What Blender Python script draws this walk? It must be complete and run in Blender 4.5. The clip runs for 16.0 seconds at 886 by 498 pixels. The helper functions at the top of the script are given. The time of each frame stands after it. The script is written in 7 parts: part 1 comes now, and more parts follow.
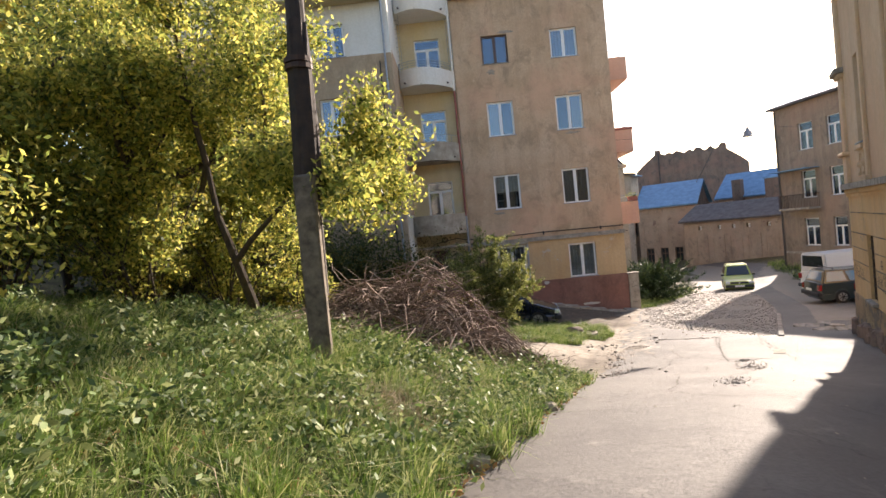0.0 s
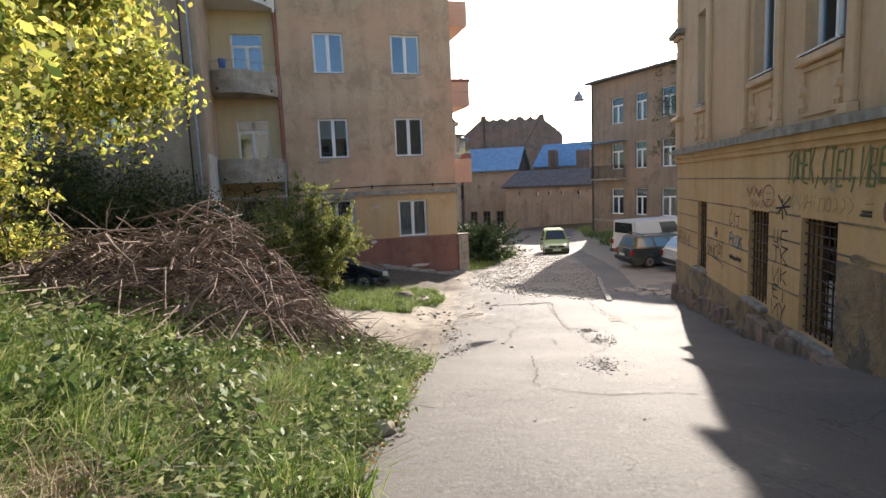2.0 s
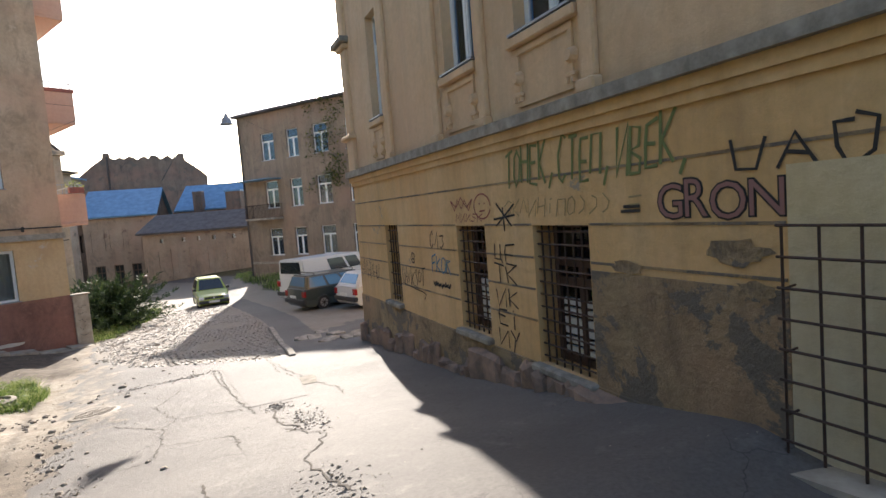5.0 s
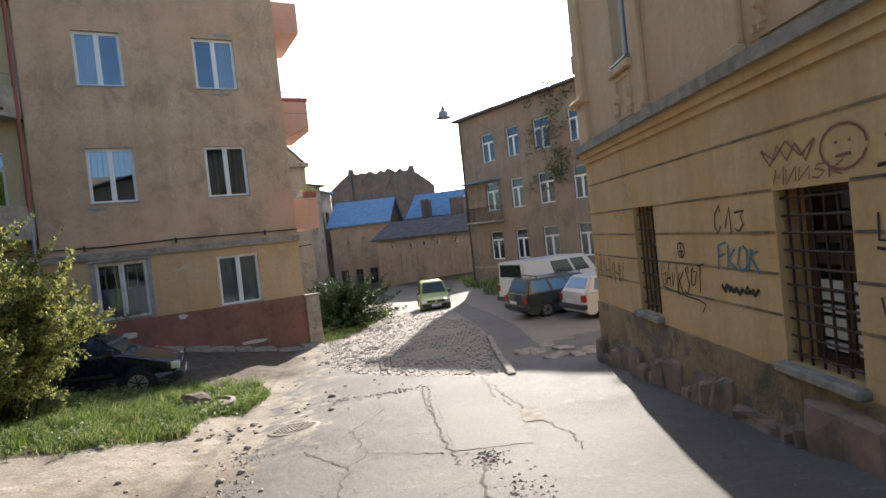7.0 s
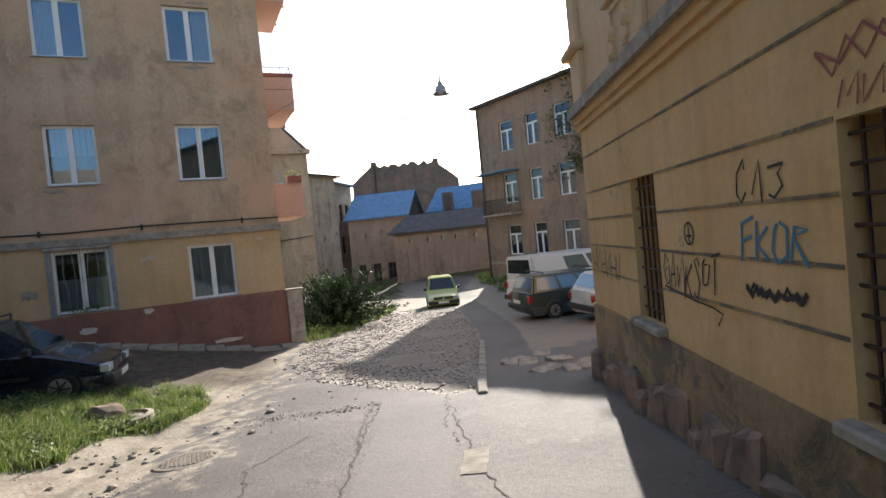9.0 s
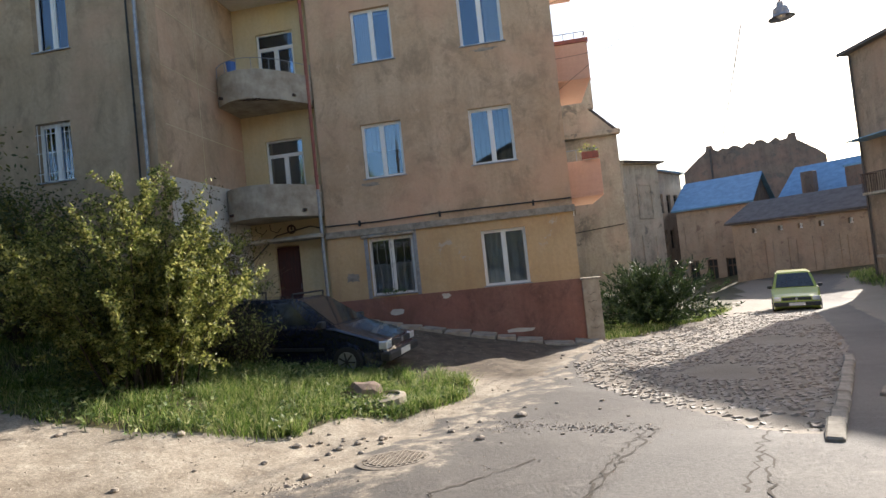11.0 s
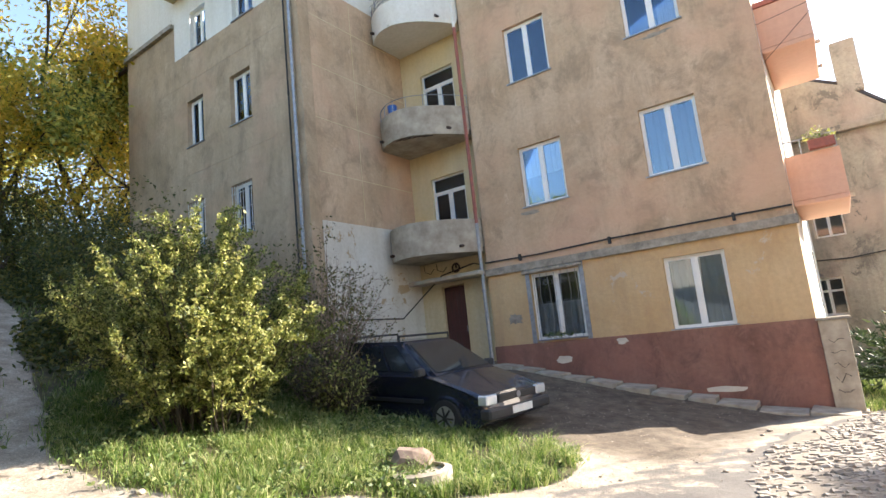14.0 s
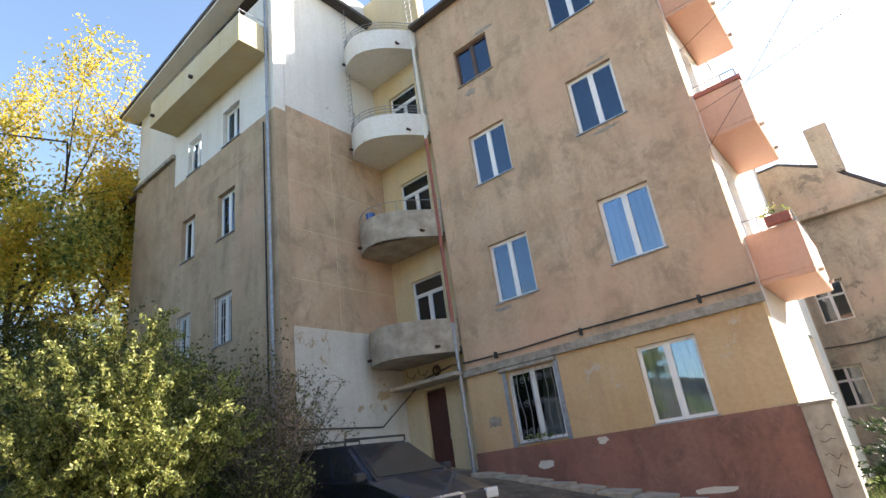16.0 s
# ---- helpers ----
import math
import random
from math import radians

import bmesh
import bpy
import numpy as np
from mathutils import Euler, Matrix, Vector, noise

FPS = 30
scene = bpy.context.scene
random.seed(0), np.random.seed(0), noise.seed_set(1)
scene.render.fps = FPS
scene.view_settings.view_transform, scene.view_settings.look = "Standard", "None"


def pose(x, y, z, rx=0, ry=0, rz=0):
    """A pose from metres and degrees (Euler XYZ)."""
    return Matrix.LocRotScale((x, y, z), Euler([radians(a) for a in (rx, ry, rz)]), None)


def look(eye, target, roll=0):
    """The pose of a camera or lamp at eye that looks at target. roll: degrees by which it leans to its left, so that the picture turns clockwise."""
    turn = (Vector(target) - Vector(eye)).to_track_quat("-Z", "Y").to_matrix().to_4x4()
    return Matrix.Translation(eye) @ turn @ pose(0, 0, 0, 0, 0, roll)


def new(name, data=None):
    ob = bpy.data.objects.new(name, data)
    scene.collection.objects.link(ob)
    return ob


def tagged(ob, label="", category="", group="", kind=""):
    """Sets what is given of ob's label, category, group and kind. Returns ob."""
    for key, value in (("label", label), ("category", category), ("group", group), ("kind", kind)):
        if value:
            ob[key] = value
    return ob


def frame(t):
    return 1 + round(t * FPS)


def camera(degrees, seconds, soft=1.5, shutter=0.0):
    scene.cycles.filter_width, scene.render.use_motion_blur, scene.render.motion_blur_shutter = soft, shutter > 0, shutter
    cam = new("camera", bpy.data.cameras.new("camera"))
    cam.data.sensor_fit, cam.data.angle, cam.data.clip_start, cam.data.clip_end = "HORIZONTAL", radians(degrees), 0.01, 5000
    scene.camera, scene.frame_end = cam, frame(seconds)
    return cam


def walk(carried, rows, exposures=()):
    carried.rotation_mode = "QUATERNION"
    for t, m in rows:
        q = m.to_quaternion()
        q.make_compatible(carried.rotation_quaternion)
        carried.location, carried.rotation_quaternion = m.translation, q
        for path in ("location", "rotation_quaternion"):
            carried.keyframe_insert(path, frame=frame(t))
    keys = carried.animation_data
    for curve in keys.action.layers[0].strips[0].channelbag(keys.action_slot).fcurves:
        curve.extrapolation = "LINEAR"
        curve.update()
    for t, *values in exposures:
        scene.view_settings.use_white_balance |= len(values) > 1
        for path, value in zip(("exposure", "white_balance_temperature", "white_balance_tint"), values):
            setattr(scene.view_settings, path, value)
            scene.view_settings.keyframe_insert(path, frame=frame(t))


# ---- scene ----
cam = camera(77.0, 16.0)
PATH = [
    (0, (1.771, -2.949, 1.16), (1.704, -0.95, 1.112), -5.5),
    (0.5, (1.752, -2.178, 1.102), (1.812, -0.187, 0.925), -4.6),
    (1, (1.761, -1.494, 1.032), (1.927, 0.488, 0.821), -3.8),
    (1.5, (1.889, -0.838, 0.927), (2.276, 1.111, 0.698), -2.8),
    (2, (2.041, -0.235, 0.862), (2.576, 1.677, 0.627), -2.4),
    (2.5, (2.318, 0.296, 0.762), (3.058, 2.139, 0.524), -1.9),
    (3, (2.535, 0.677, 0.655), (3.747, 2.256, 0.455), -0.2),
    (3.2, (2.567, 0.811, 0.657), (3.95, 2.244, 0.477), -0.4),
    (5.3, (3.573, 3.085, 0.418), (5.109, 4.357, 0.27), -4.5),
    (5.5, (3.734, 3.337, 0.401), (5.235, 4.652, 0.267), -4.5),
    (6, (4.134, 3.936, 0.287), (5.484, 5.408, 0.173), -5.1),
    (6.5, (4.566, 4.514, 0.165), (5.667, 6.182, 0.092), -5.8),
    (7, (5.032, 5.008, 0.061), (5.973, 6.772, 0.009), -6.1),
    (7.5, (5.471, 5.476, -0.054), (6.328, 7.282, -0.095), -5.8),
    (8, (6.044, 5.805, -0.173), (6.893, 7.616, -0.222), -5.8),
    (10.5, (8.246, 7.789, -0.554), (8.939, 9.665, -0.571), -2.6),
    (11, (8.516, 8.467, -0.857), (8.225, 10.445, -0.792), -6.0),
    (11.5, (8.868, 8.962, -0.933), (8.033, 10.776, -0.822), -6.5),
    (12, (9.113, 9.526, -0.967), (8.077, 11.231, -0.826), -6.8),
    (12.5, (9.464, 10.072, -1.042), (8.407, 11.761, -0.876), -6.9),
    (13, (9.811, 10.683, -1.105), (8.747, 12.365, -0.905), -6.7),
    (13.5, (10.189, 11.134, -1.225), (9.124, 12.805, -0.952), -6.8),
    (14, (10.64, 11.596, -1.259), (9.505, 13.212, -0.939), -6.0),
    (14.5, (11.063, 12.011, -1.347), (9.894, 13.565, -0.881), -5.8),
    (15, (11.397, 12.354, -1.668), (10.267, 13.875, -1.027), -6.6),
    (15.5, (11.684, 12.679, -1.809), (10.562, 14.183, -1.118), -7.7),
    (16, (11.909, 12.799, -1.838), (10.779, 14.282, -1.114), -8.3),
]
walk(cam, [(t, look(eye, target, roll)) for t, eye, target, roll in PATH], exposures=[(0, 1.35, 6950, 18), (1, 1.4, 6750, 15), (2, 1.2, 6550, 14), (3, 1.25, 6550, 14), (5.5, 1.25, 6450, 13), (8, 1.0, 6400, 12), (10.5, 1.0, 6400, 11), (11, 1.15, 6500, 12), (12, 2.05, 6650, 12), (13, 2.2, 6650, 12), (14, 2.2, 6650, 12), (16, 1.95, 6500, 12)])

# ---- light ----
SUN_AZ, SUN_EL = radians(36.9), radians(23.2)
world = bpy.data.worlds.new("sky")
scene.world = world
world.use_nodes = True
wn = world.node_tree.nodes
sky = wn.new("ShaderNodeTexSky")
sky.sky_type, sky.sun_disc = "NISHITA", False
sky.sun_elevation, sky.sun_rotation = SUN_EL, SUN_AZ
sky.dust_density, sky.air_density = 1.2, 1.0
wn["Background"].inputs["Strength"].default_value = 0.12
world.node_tree.links.new(sky.outputs[0], wn["Background"].inputs["Color"])
sun = new("sun", bpy.data.lights.new("sun", "SUN"))
sun.data.energy, sun.data.angle, sun.data.color = 5.0, radians(0.6), (1.0, 0.92, 0.8)
SUNWAY = Vector((math.sin(SUN_AZ) * math.cos(SUN_EL), math.cos(SUN_AZ) * math.cos(SUN_EL), math.sin(SUN_EL)))
sun.matrix_world = look(SUNWAY * 60, (0, 0, 0))

# ---- materials ----
MATS = {}


def material(name, build, **kw):
    if name in MATS:
        return MATS[name]
    m = bpy.data.materials.new(name)
    m.use_nodes = True
    MATS[name] = m
    build(m, m.node_tree.nodes, m.node_tree.links, m.node_tree.nodes["Principled BSDF"], **kw)
    return m


def node(ns, kind, **vals):
    n = ns.new("ShaderNode" + kind)
    for k, v in vals.items():
        n.inputs[k.replace("_", " ")].default_value = v
    return n


def ramp(ns, ls, src, stops):
    n = ns.new("ShaderNodeValToRGB")
    el = n.color_ramp.elements
    while len(el) < len(stops):
        el.new(0.5)
    for e, (p, c) in zip(el, stops):
        e.position, e.color = p, (c if len(c) == 4 else (*c, 1))
    ls.new(src, n.inputs[0])
    return n.outputs[0]


def mixc(ns, ls, fac, a, b, mode="MIX"):
    n = ns.new("ShaderNodeMix")
    n.data_type, n.blend_type = "RGBA", mode
    for s, v in ((0, fac), (6, a), (7, b)):
        if isinstance(v, (int, float)):
            n.inputs[s].default_value = v
        elif isinstance(v, tuple):
            n.inputs[s].default_value = (*v[:3], 1)
        else:
            ls.new(v, n.inputs[s])
    return n.outputs[2]


def noise_of(ns, ls, scale, detail=6, rough=0.6, stretch=None, distort=0.0):
    co = ns.new("ShaderNodeTexCoord").outputs["Object"]
    if stretch:
        mp = ns.new("ShaderNodeMapping")
        mp.inputs["Scale"].default_value = stretch
        ls.new(co, mp.inputs[0])
        co = mp.outputs[0]
    n = node(ns, "TexNoise", Scale=scale, Detail=detail, Roughness=rough, Distortion=distort)
    ls.new(co, n.inputs["Vector"])
    return n.outputs["Fac"]


def bump(ns, ls, bs, height, strength, dist=0.02):
    b = node(ns, "Bump", Strength=strength, Distance=dist)
    ls.new(height, b.inputs["Height"])
    ls.new(b.outputs[0], bs.inputs["Normal"])


def plaster(m, ns, ls, bs, base=(0.5, 0.4, 0.2), dark=(0.3, 0.24, 0.15), light=(0.6, 0.52, 0.36), streak=0.5, patches=0.0, patch=(0.45, 0.42, 0.37), mottle=0.0, relief=0.03):
    big = noise_of(ns, ls, 0.55, 8, 0.65)
    fine = noise_of(ns, ls, 9.0, 8, 0.7)
    run = noise_of(ns, ls, 1.4, 7, 0.65, (1.6, 1.6, 0.12))
    c = mixc(ns, ls, ramp(ns, ls, big, [(0.38, (0, 0, 0)), (0.66, (1, 1, 1))]), base, light)
    sf = ns.new("ShaderNodeMath")
    sf.operation = "MULTIPLY"
    sf.inputs[1].default_value = streak
    ls.new(ramp(ns, ls, run, [(0.46, (0, 0, 0)), (0.7, (1, 1, 1))]), sf.inputs[0])
    c = mixc(ns, ls, sf.outputs[0], c, dark)
    c = mixc(ns, ls, ramp(ns, ls, fine, [(0.3, (0.35, 0.35, 0.35)), (0.6, (0, 0, 0))]), c, dark)
    if mottle:
        blot = noise_of(ns, ls, 1.1, 12, 0.8, (1, 1, 0.7), 0.5)
        k = 0.8 * mottle
        c = mixc(ns, ls, ramp(ns, ls, blot, [(0.38, (k, k, k)), (0.5, (0, 0, 0))]), c, dark)
        flake = noise_of(ns, ls, 2.6, 10, 0.75, (1, 1, 0.8))
        c = mixc(ns, ls, ramp(ns, ls, flake, [(0.58, (0, 0, 0)), (0.66, (0.7 * k, 0.7 * k, 0.7 * k))]), c, (min(0.75, light[0] * 1.15), light[1] * 1.18, light[2] * 1.25))
        tint = noise_of(ns, ls, 0.33, 5, 0.6)
        c = mixc(ns, ls, ramp(ns, ls, tint, [(0.5, (0, 0, 0)), (0.66, (k, k, k))]), c, (light[0] * 1.02, light[1] * 0.86, light[2] * 0.85))
    if patches:
        pn = noise_of(ns, ls, 0.9, 10, 0.72, None, 0.4)
        e = 0.66 - 0.16 * patches
        c = mixc(ns, ls, ramp(ns, ls, pn, [(e, (0, 0, 0)), (e + 0.025, (1, 1, 1))]), c, patch)
    ls.new(c, bs.inputs["Base Color"])
    bs.inputs["Roughness"].default_value = 0.93
    mixb = ns.new("ShaderNodeMath")
    mixb.operation = "ADD"
    ls.new(fine, mixb.inputs[0])
    ls.new(big, mixb.inputs[1])
    bump(ns, ls, bs, mixb.outputs[0], 0.5 if relief < 0.05 else 0.9, relief)


def grainy(m, ns, ls, bs, a=(0.3, 0.3, 0.3), b=(0.2, 0.2, 0.2), scale=6.0, rough=0.8, metal=0.0, strength=0.3, stretch=None):
    f = noise_of(ns, ls, scale, 7, 0.65, stretch)
    ls.new(mixc(ns, ls, ramp(ns, ls, f, [(0.35, (0, 0, 0)), (0.65, (1, 1, 1))]), a, b), bs.inputs["Base Color"])
    bs.inputs["Roughness"].default_value, bs.inputs["Metallic"].default_value = rough, metal
    bump(ns, ls, bs, f, strength, 0.01)


def leafy(m, ns, ls, bs, a=(0.1, 0.14, 0.02), b=(0.3, 0.3, 0.03), c=(0.4, 0.3, 0.03), glow=0.35):
    rnd = ns.new("ShaderNodeNewGeometry").outputs["Random Per Island"]
    col = ramp(ns, ls, rnd, [(0.0, a), (0.55, b), (1.0, c)])
    ls.new(col, bs.inputs["Base Color"])
    bs.inputs["Roughness"].default_value = 0.6
    tr = ns.new("ShaderNodeBsdfTranslucent")
    ls.new(col, tr.inputs["Color"])
    mx = node(ns, "MixShader", Fac=glow)
    ls.new(bs.outputs[0], mx.inputs[1])
    ls.new(tr.outputs[0], mx.inputs[2])
    ls.new(mx.outputs[0], ns["Material Output"].inputs["Surface"])


def paint(m, ns, ls, bs, colour=(0.5, 0.5, 0.5), rough=0.35, metal=0.0, coat=0.0):
    f = noise_of(ns, ls, 14, 5)
    ls.new(mixc(ns, ls, ramp(ns, ls, f, [(0.4, (0, 0, 0)), (0.8, (0.3, 0.3, 0.3))]), colour, tuple(0.6 * v + 0.05 for v in colour)), bs.inputs["Base Color"])
    bs.inputs["Roughness"].default_value, bs.inputs["Metallic"].default_value = rough, metal
    bs.inputs["Coat Weight"].default_value = coat


def pane_glass(m, ns, ls, bs, tint=(0.8, 0.83, 0.84)):
    gl = node(ns, "BsdfGlossy", Roughness=0.02)
    # Blue tint put into the gloss so the pale sky reflects bluer.
    gl.inputs["Color"].default_value = (0.62, 0.8, 1.0, 1)
    tr = ns.new("ShaderNodeBsdfTransparent")
    tr.inputs["Color"].default_value = (*tint, 1)
    fr = node(ns, "Fresnel", IOR=2.0)
    mx = ns.new("ShaderNodeMixShader")
    ls.new(fr.outputs[0], mx.inputs[0])
    ls.new(tr.outputs[0], mx.inputs[1])
    ls.new(gl.outputs[0], mx.inputs[2])
    ls.new(mx.outputs[0], ns["Material Output"].inputs["Surface"])


M_OCHRE = material("ochre_render", plaster, base=(0.49, 0.345, 0.22), dark=(0.27, 0.2, 0.135), light=(0.60, 0.45, 0.31), streak=0.32, mottle=0.85)
M_OCHRE_LOW = material("ochre_ground_floor", plaster, base=(0.54, 0.37, 0.19), dark=(0.36, 0.25, 0.15), light=(0.60, 0.45, 0.26), streak=0.35, patches=0.25, patch=(0.50, 0.43, 0.33), mottle=0.4)
M_WINGR = material("grey_ochre_render", plaster, base=(0.41, 0.30, 0.19), dark=(0.22, 0.165, 0.11), light=(0.52, 0.395, 0.27), streak=0.35, mottle=0.75)
M_CREAM = material("cream_render", plaster, base=(0.62, 0.50, 0.28), dark=(0.42, 0.33, 0.2), light=(0.66, 0.58, 0.4), streak=0.35)
M_WHITEW = material("white_render", plaster, base=(0.72, 0.70, 0.64), dark=(0.5, 0.47, 0.4), light=(0.78, 0.77, 0.73), streak=0.3, patches=0.15, patch=(0.45, 0.42, 0.36))
M_PEEL = material("peeling_limewash", plaster, base=(0.6, 0.56, 0.48), dark=(0.4, 0.35, 0.28), light=(0.68, 0.66, 0.6), streak=0.3, patches=0.5, patch=(0.42, 0.32, 0.2))
M_PLINTH = material("red_plinth_paint", plaster, base=(0.235, 0.112, 0.083), dark=(0.115, 0.065, 0.052), light=(0.33, 0.175, 0.135), streak=0.35, mottle=0.8, patches=0.1, patch=(0.36, 0.3, 0.24))
M_NEAR = material("yellow_limewash", plaster, base=(0.68, 0.43, 0.18), dark=(0.40, 0.26, 0.13), light=(0.72, 0.51, 0.27), streak=0.5, patches=0.12, patch=(0.36, 0.3, 0.22), mottle=0.35)
# Buff render, its colour lifted for the sun flare veiling the upper wall.
M_NEARUP = material("flare_lifted_buff_render", plaster, base=(0.70, 0.47, 0.27), dark=(0.46, 0.31, 0.19), light=(0.75, 0.56, 0.36), streak=0.4, mottle=0.35)
M_NEARLOW = material("weathered_grey_render", plaster, base=(0.38, 0.26, 0.14), dark=(0.1, 0.08, 0.06), light=(0.5, 0.38, 0.22), streak=0.3, patches=0.95, patch=(0.21, 0.175, 0.135), mottle=1.0, relief=0.09)
M_LEDGE = material("grey_stone_ledge", grainy, a=(0.4, 0.36, 0.3), b=(0.2, 0.18, 0.15), scale=5, rough=0.95, strength=0.5)
M_STONE = material("rough_base_stone", grainy, a=(0.38, 0.25, 0.18), b=(0.2, 0.15, 0.12), scale=4, rough=0.95, strength=0.8)
M_BROWNB = material("brown_render", plaster, base=(0.25, 0.19, 0.14), dark=(0.12, 0.095, 0.075), light=(0.33, 0.26, 0.19), streak=0.5, mottle=0.8)
M_FARW = material("far_stained_render", plaster, base=(0.33, 0.25, 0.19), dark=(0.15, 0.125, 0.105), light=(0.42, 0.34, 0.26), streak=0.25, patches=0.35, patch=(0.22, 0.16, 0.13), mottle=0.7)
M_GABLE = material("stained_gable_render", plaster, base=(0.38, 0.325, 0.25), dark=(0.13, 0.12, 0.105), light=(0.5, 0.44, 0.35), streak=0.35, mottle=0.8, patches=0.35, patch=(0.2, 0.18, 0.15))
M_BRICKR = material("old_brick_ruin", plaster, base=(0.2, 0.14, 0.11), dark=(0.08, 0.068, 0.06), light=(0.27, 0.2, 0.155), streak=0.5, patches=0.6, patch=(0.15, 0.125, 0.105), mottle=1.0, relief=0.12)
M_PINKB = material("salmon_balcony_paint", plaster, base=(0.66, 0.38, 0.27), dark=(0.5, 0.3, 0.22), light=(0.7, 0.45, 0.33), streak=0.2)
M_CONC = material("weathered_concrete", grainy, a=(0.46, 0.41, 0.33), b=(0.27, 0.23, 0.18), scale=2.5, rough=0.95, strength=0.4)
M_WHITE = material("white_window_plastic", paint, colour=(0.8, 0.8, 0.78), rough=0.4)
M_BROWNF = material("dark_brown_frame", paint, colour=(0.09, 0.05, 0.035), rough=0.5)
M_GLASS = material("window_glass", pane_glass)
# Near-black colour stands for the shade inside unlit rooms.
M_ROOM = material("unlit_interior", grainy, a=(0.05, 0.045, 0.04), b=(0.03, 0.028, 0.025), scale=2)
M_CURT = material("curtain_cloth", grainy, a=(0.7, 0.66, 0.58), b=(0.5, 0.46, 0.4), scale=8, stretch=(6, 6, 0.3), rough=0.9)
M_CURTD = material("dark_curtain_cloth", grainy, a=(0.2, 0.16, 0.12), b=(0.11, 0.085, 0.065), scale=8, stretch=(6, 6, 0.3), rough=0.9)
M_IRON = material("rusty_iron", grainy, a=(0.045, 0.03, 0.025), b=(0.09, 0.05, 0.035), scale=12, rough=0.7, metal=0.3)
M_STEEL = material("galvanised_pipe", grainy, a=(0.36, 0.38, 0.41), b=(0.25, 0.26, 0.28), scale=9, rough=0.5, metal=0.6)
M_REDPIPE = material("red_painted_pipe", grainy, a=(0.36, 0.11, 0.08), b=(0.24, 0.09, 0.07), scale=9, rough=0.7)
M_ROOFD = material("dark_roof_sheet", grainy, a=(0.09, 0.075, 0.07), b=(0.05, 0.045, 0.045), scale=3, rough=0.7)
M_ROOFB = material("blue_roof_sheet", grainy, a=(0.16, 0.32, 0.5), b=(0.1, 0.22, 0.36), scale=2, rough=0.45, metal=0.2)
M_ROOFS = material("grey_roof_felt", grainy, a=(0.12, 0.115, 0.12), b=(0.07, 0.065, 0.07), scale=2, rough=0.9)
M_CABLE = material("black_cable", paint, colour=(0.02, 0.02, 0.02), rough=0.6)
M_WOODP = material("weathered_pole", grainy, a=(0.2, 0.16, 0.11), b=(0.11, 0.085, 0.06), scale=5, stretch=(8, 8, 0.5), rough=0.9, strength=0.6)
M_TAR = material("black_insulation_wrap", grainy, a=(0.03, 0.024, 0.02), b=(0.06, 0.04, 0.03), scale=6, rough=0.85)
M_BARK = material("bark", grainy, a=(0.09, 0.065, 0.045), b=(0.045, 0.035, 0.028), scale=10, stretch=(3, 3, 0.6), rough=0.95, strength=0.7)
M_TWIG = material("dead_twigs", grainy, a=(0.36, 0.27, 0.215), b=(0.15, 0.1, 0.08), scale=4, rough=0.9)
# Twig colour darkened to stand for shade inside the heaps.
M_TWIG_SHADE = material("shaded_dead_twigs", grainy, a=(0.13, 0.085, 0.065), b=(0.06, 0.042, 0.035), scale=4, rough=0.9)
M_STRAW = material("bleached_straw", grainy, a=(0.5, 0.4, 0.29), b=(0.3, 0.22, 0.16), scale=6, rough=0.9)
M_LEAFY = material("yellow_green_leaves", leafy, a=(0.05, 0.085, 0.02), b=(0.38, 0.41, 0.09), c=(0.82, 0.68, 0.17), glow=0.6)
M_LEAFG = material("olive_shrub_leaves", leafy, a=(0.045, 0.07, 0.018), b=(0.25, 0.28, 0.065), c=(0.54, 0.51, 0.18), glow=0.4)
M_LEAFD = material("dark_undergrowth_leaves", leafy, a=(0.03, 0.045, 0.012), b=(0.07, 0.09, 0.02), c=(0.2, 0.17, 0.035), glow=0.4)
M_LEAFO = material("autumn_gold_leaves", leafy, a=(0.36, 0.33, 0.05), b=(0.66, 0.5, 0.07), c=(0.78, 0.53, 0.09), glow=0.66)
M_NEEDLE = material("juniper_needles", leafy, a=(0.01, 0.025, 0.008), b=(0.025, 0.05, 0.012), c=(0.065, 0.1, 0.025), glow=0.15)
M_GRASS = material("grass_blades", leafy, a=(0.04, 0.085, 0.015), b=(0.17, 0.27, 0.045), c=(0.52, 0.5, 0.24), glow=0.4)
M_WEED = material("weed_leaves", leafy, a=(0.03, 0.06, 0.02), b=(0.13, 0.2, 0.055), c=(0.42, 0.44, 0.2), glow=0.3)
M_FALLEN = material("fallen_leaves", leafy, a=(0.22, 0.1, 0.03), b=(0.4, 0.22, 0.08), c=(0.5, 0.36, 0.15), glow=0.1)
M_ROCK = material("rubble_stone", grainy, a=(0.4, 0.35, 0.285), b=(0.24, 0.2, 0.165), scale=7, rough=0.95, strength=0.6)
M_COB = material("worn_cobble", grainy, a=(0.34, 0.30, 0.25), b=(0.2, 0.17, 0.14), scale=9, rough=0.7, strength=0.4)
M_CAST = material("cast_iron_cover", grainy, a=(0.34, 0.3, 0.25), b=(0.2, 0.17, 0.14), scale=14, rough=0.7, metal=0.25)
M_TYRE = material("tyre_rubber", paint, colour=(0.025, 0.025, 0.025), rough=0.85)
M_TRIM = material("black_car_plastic", paint, colour=(0.03, 0.03, 0.032), rough=0.6)
M_ALU = material("alloy_rim", paint, colour=(0.45, 0.46, 0.48), rough=0.4, metal=0.7)
M_LENS = material("headlight_lens", paint, colour=(0.75, 0.78, 0.8), rough=0.12, metal=0.3, coat=0.6)
M_REDL = material("tail_light_lens", paint, colour=(0.35, 0.02, 0.02), rough=0.2, coat=0.5)
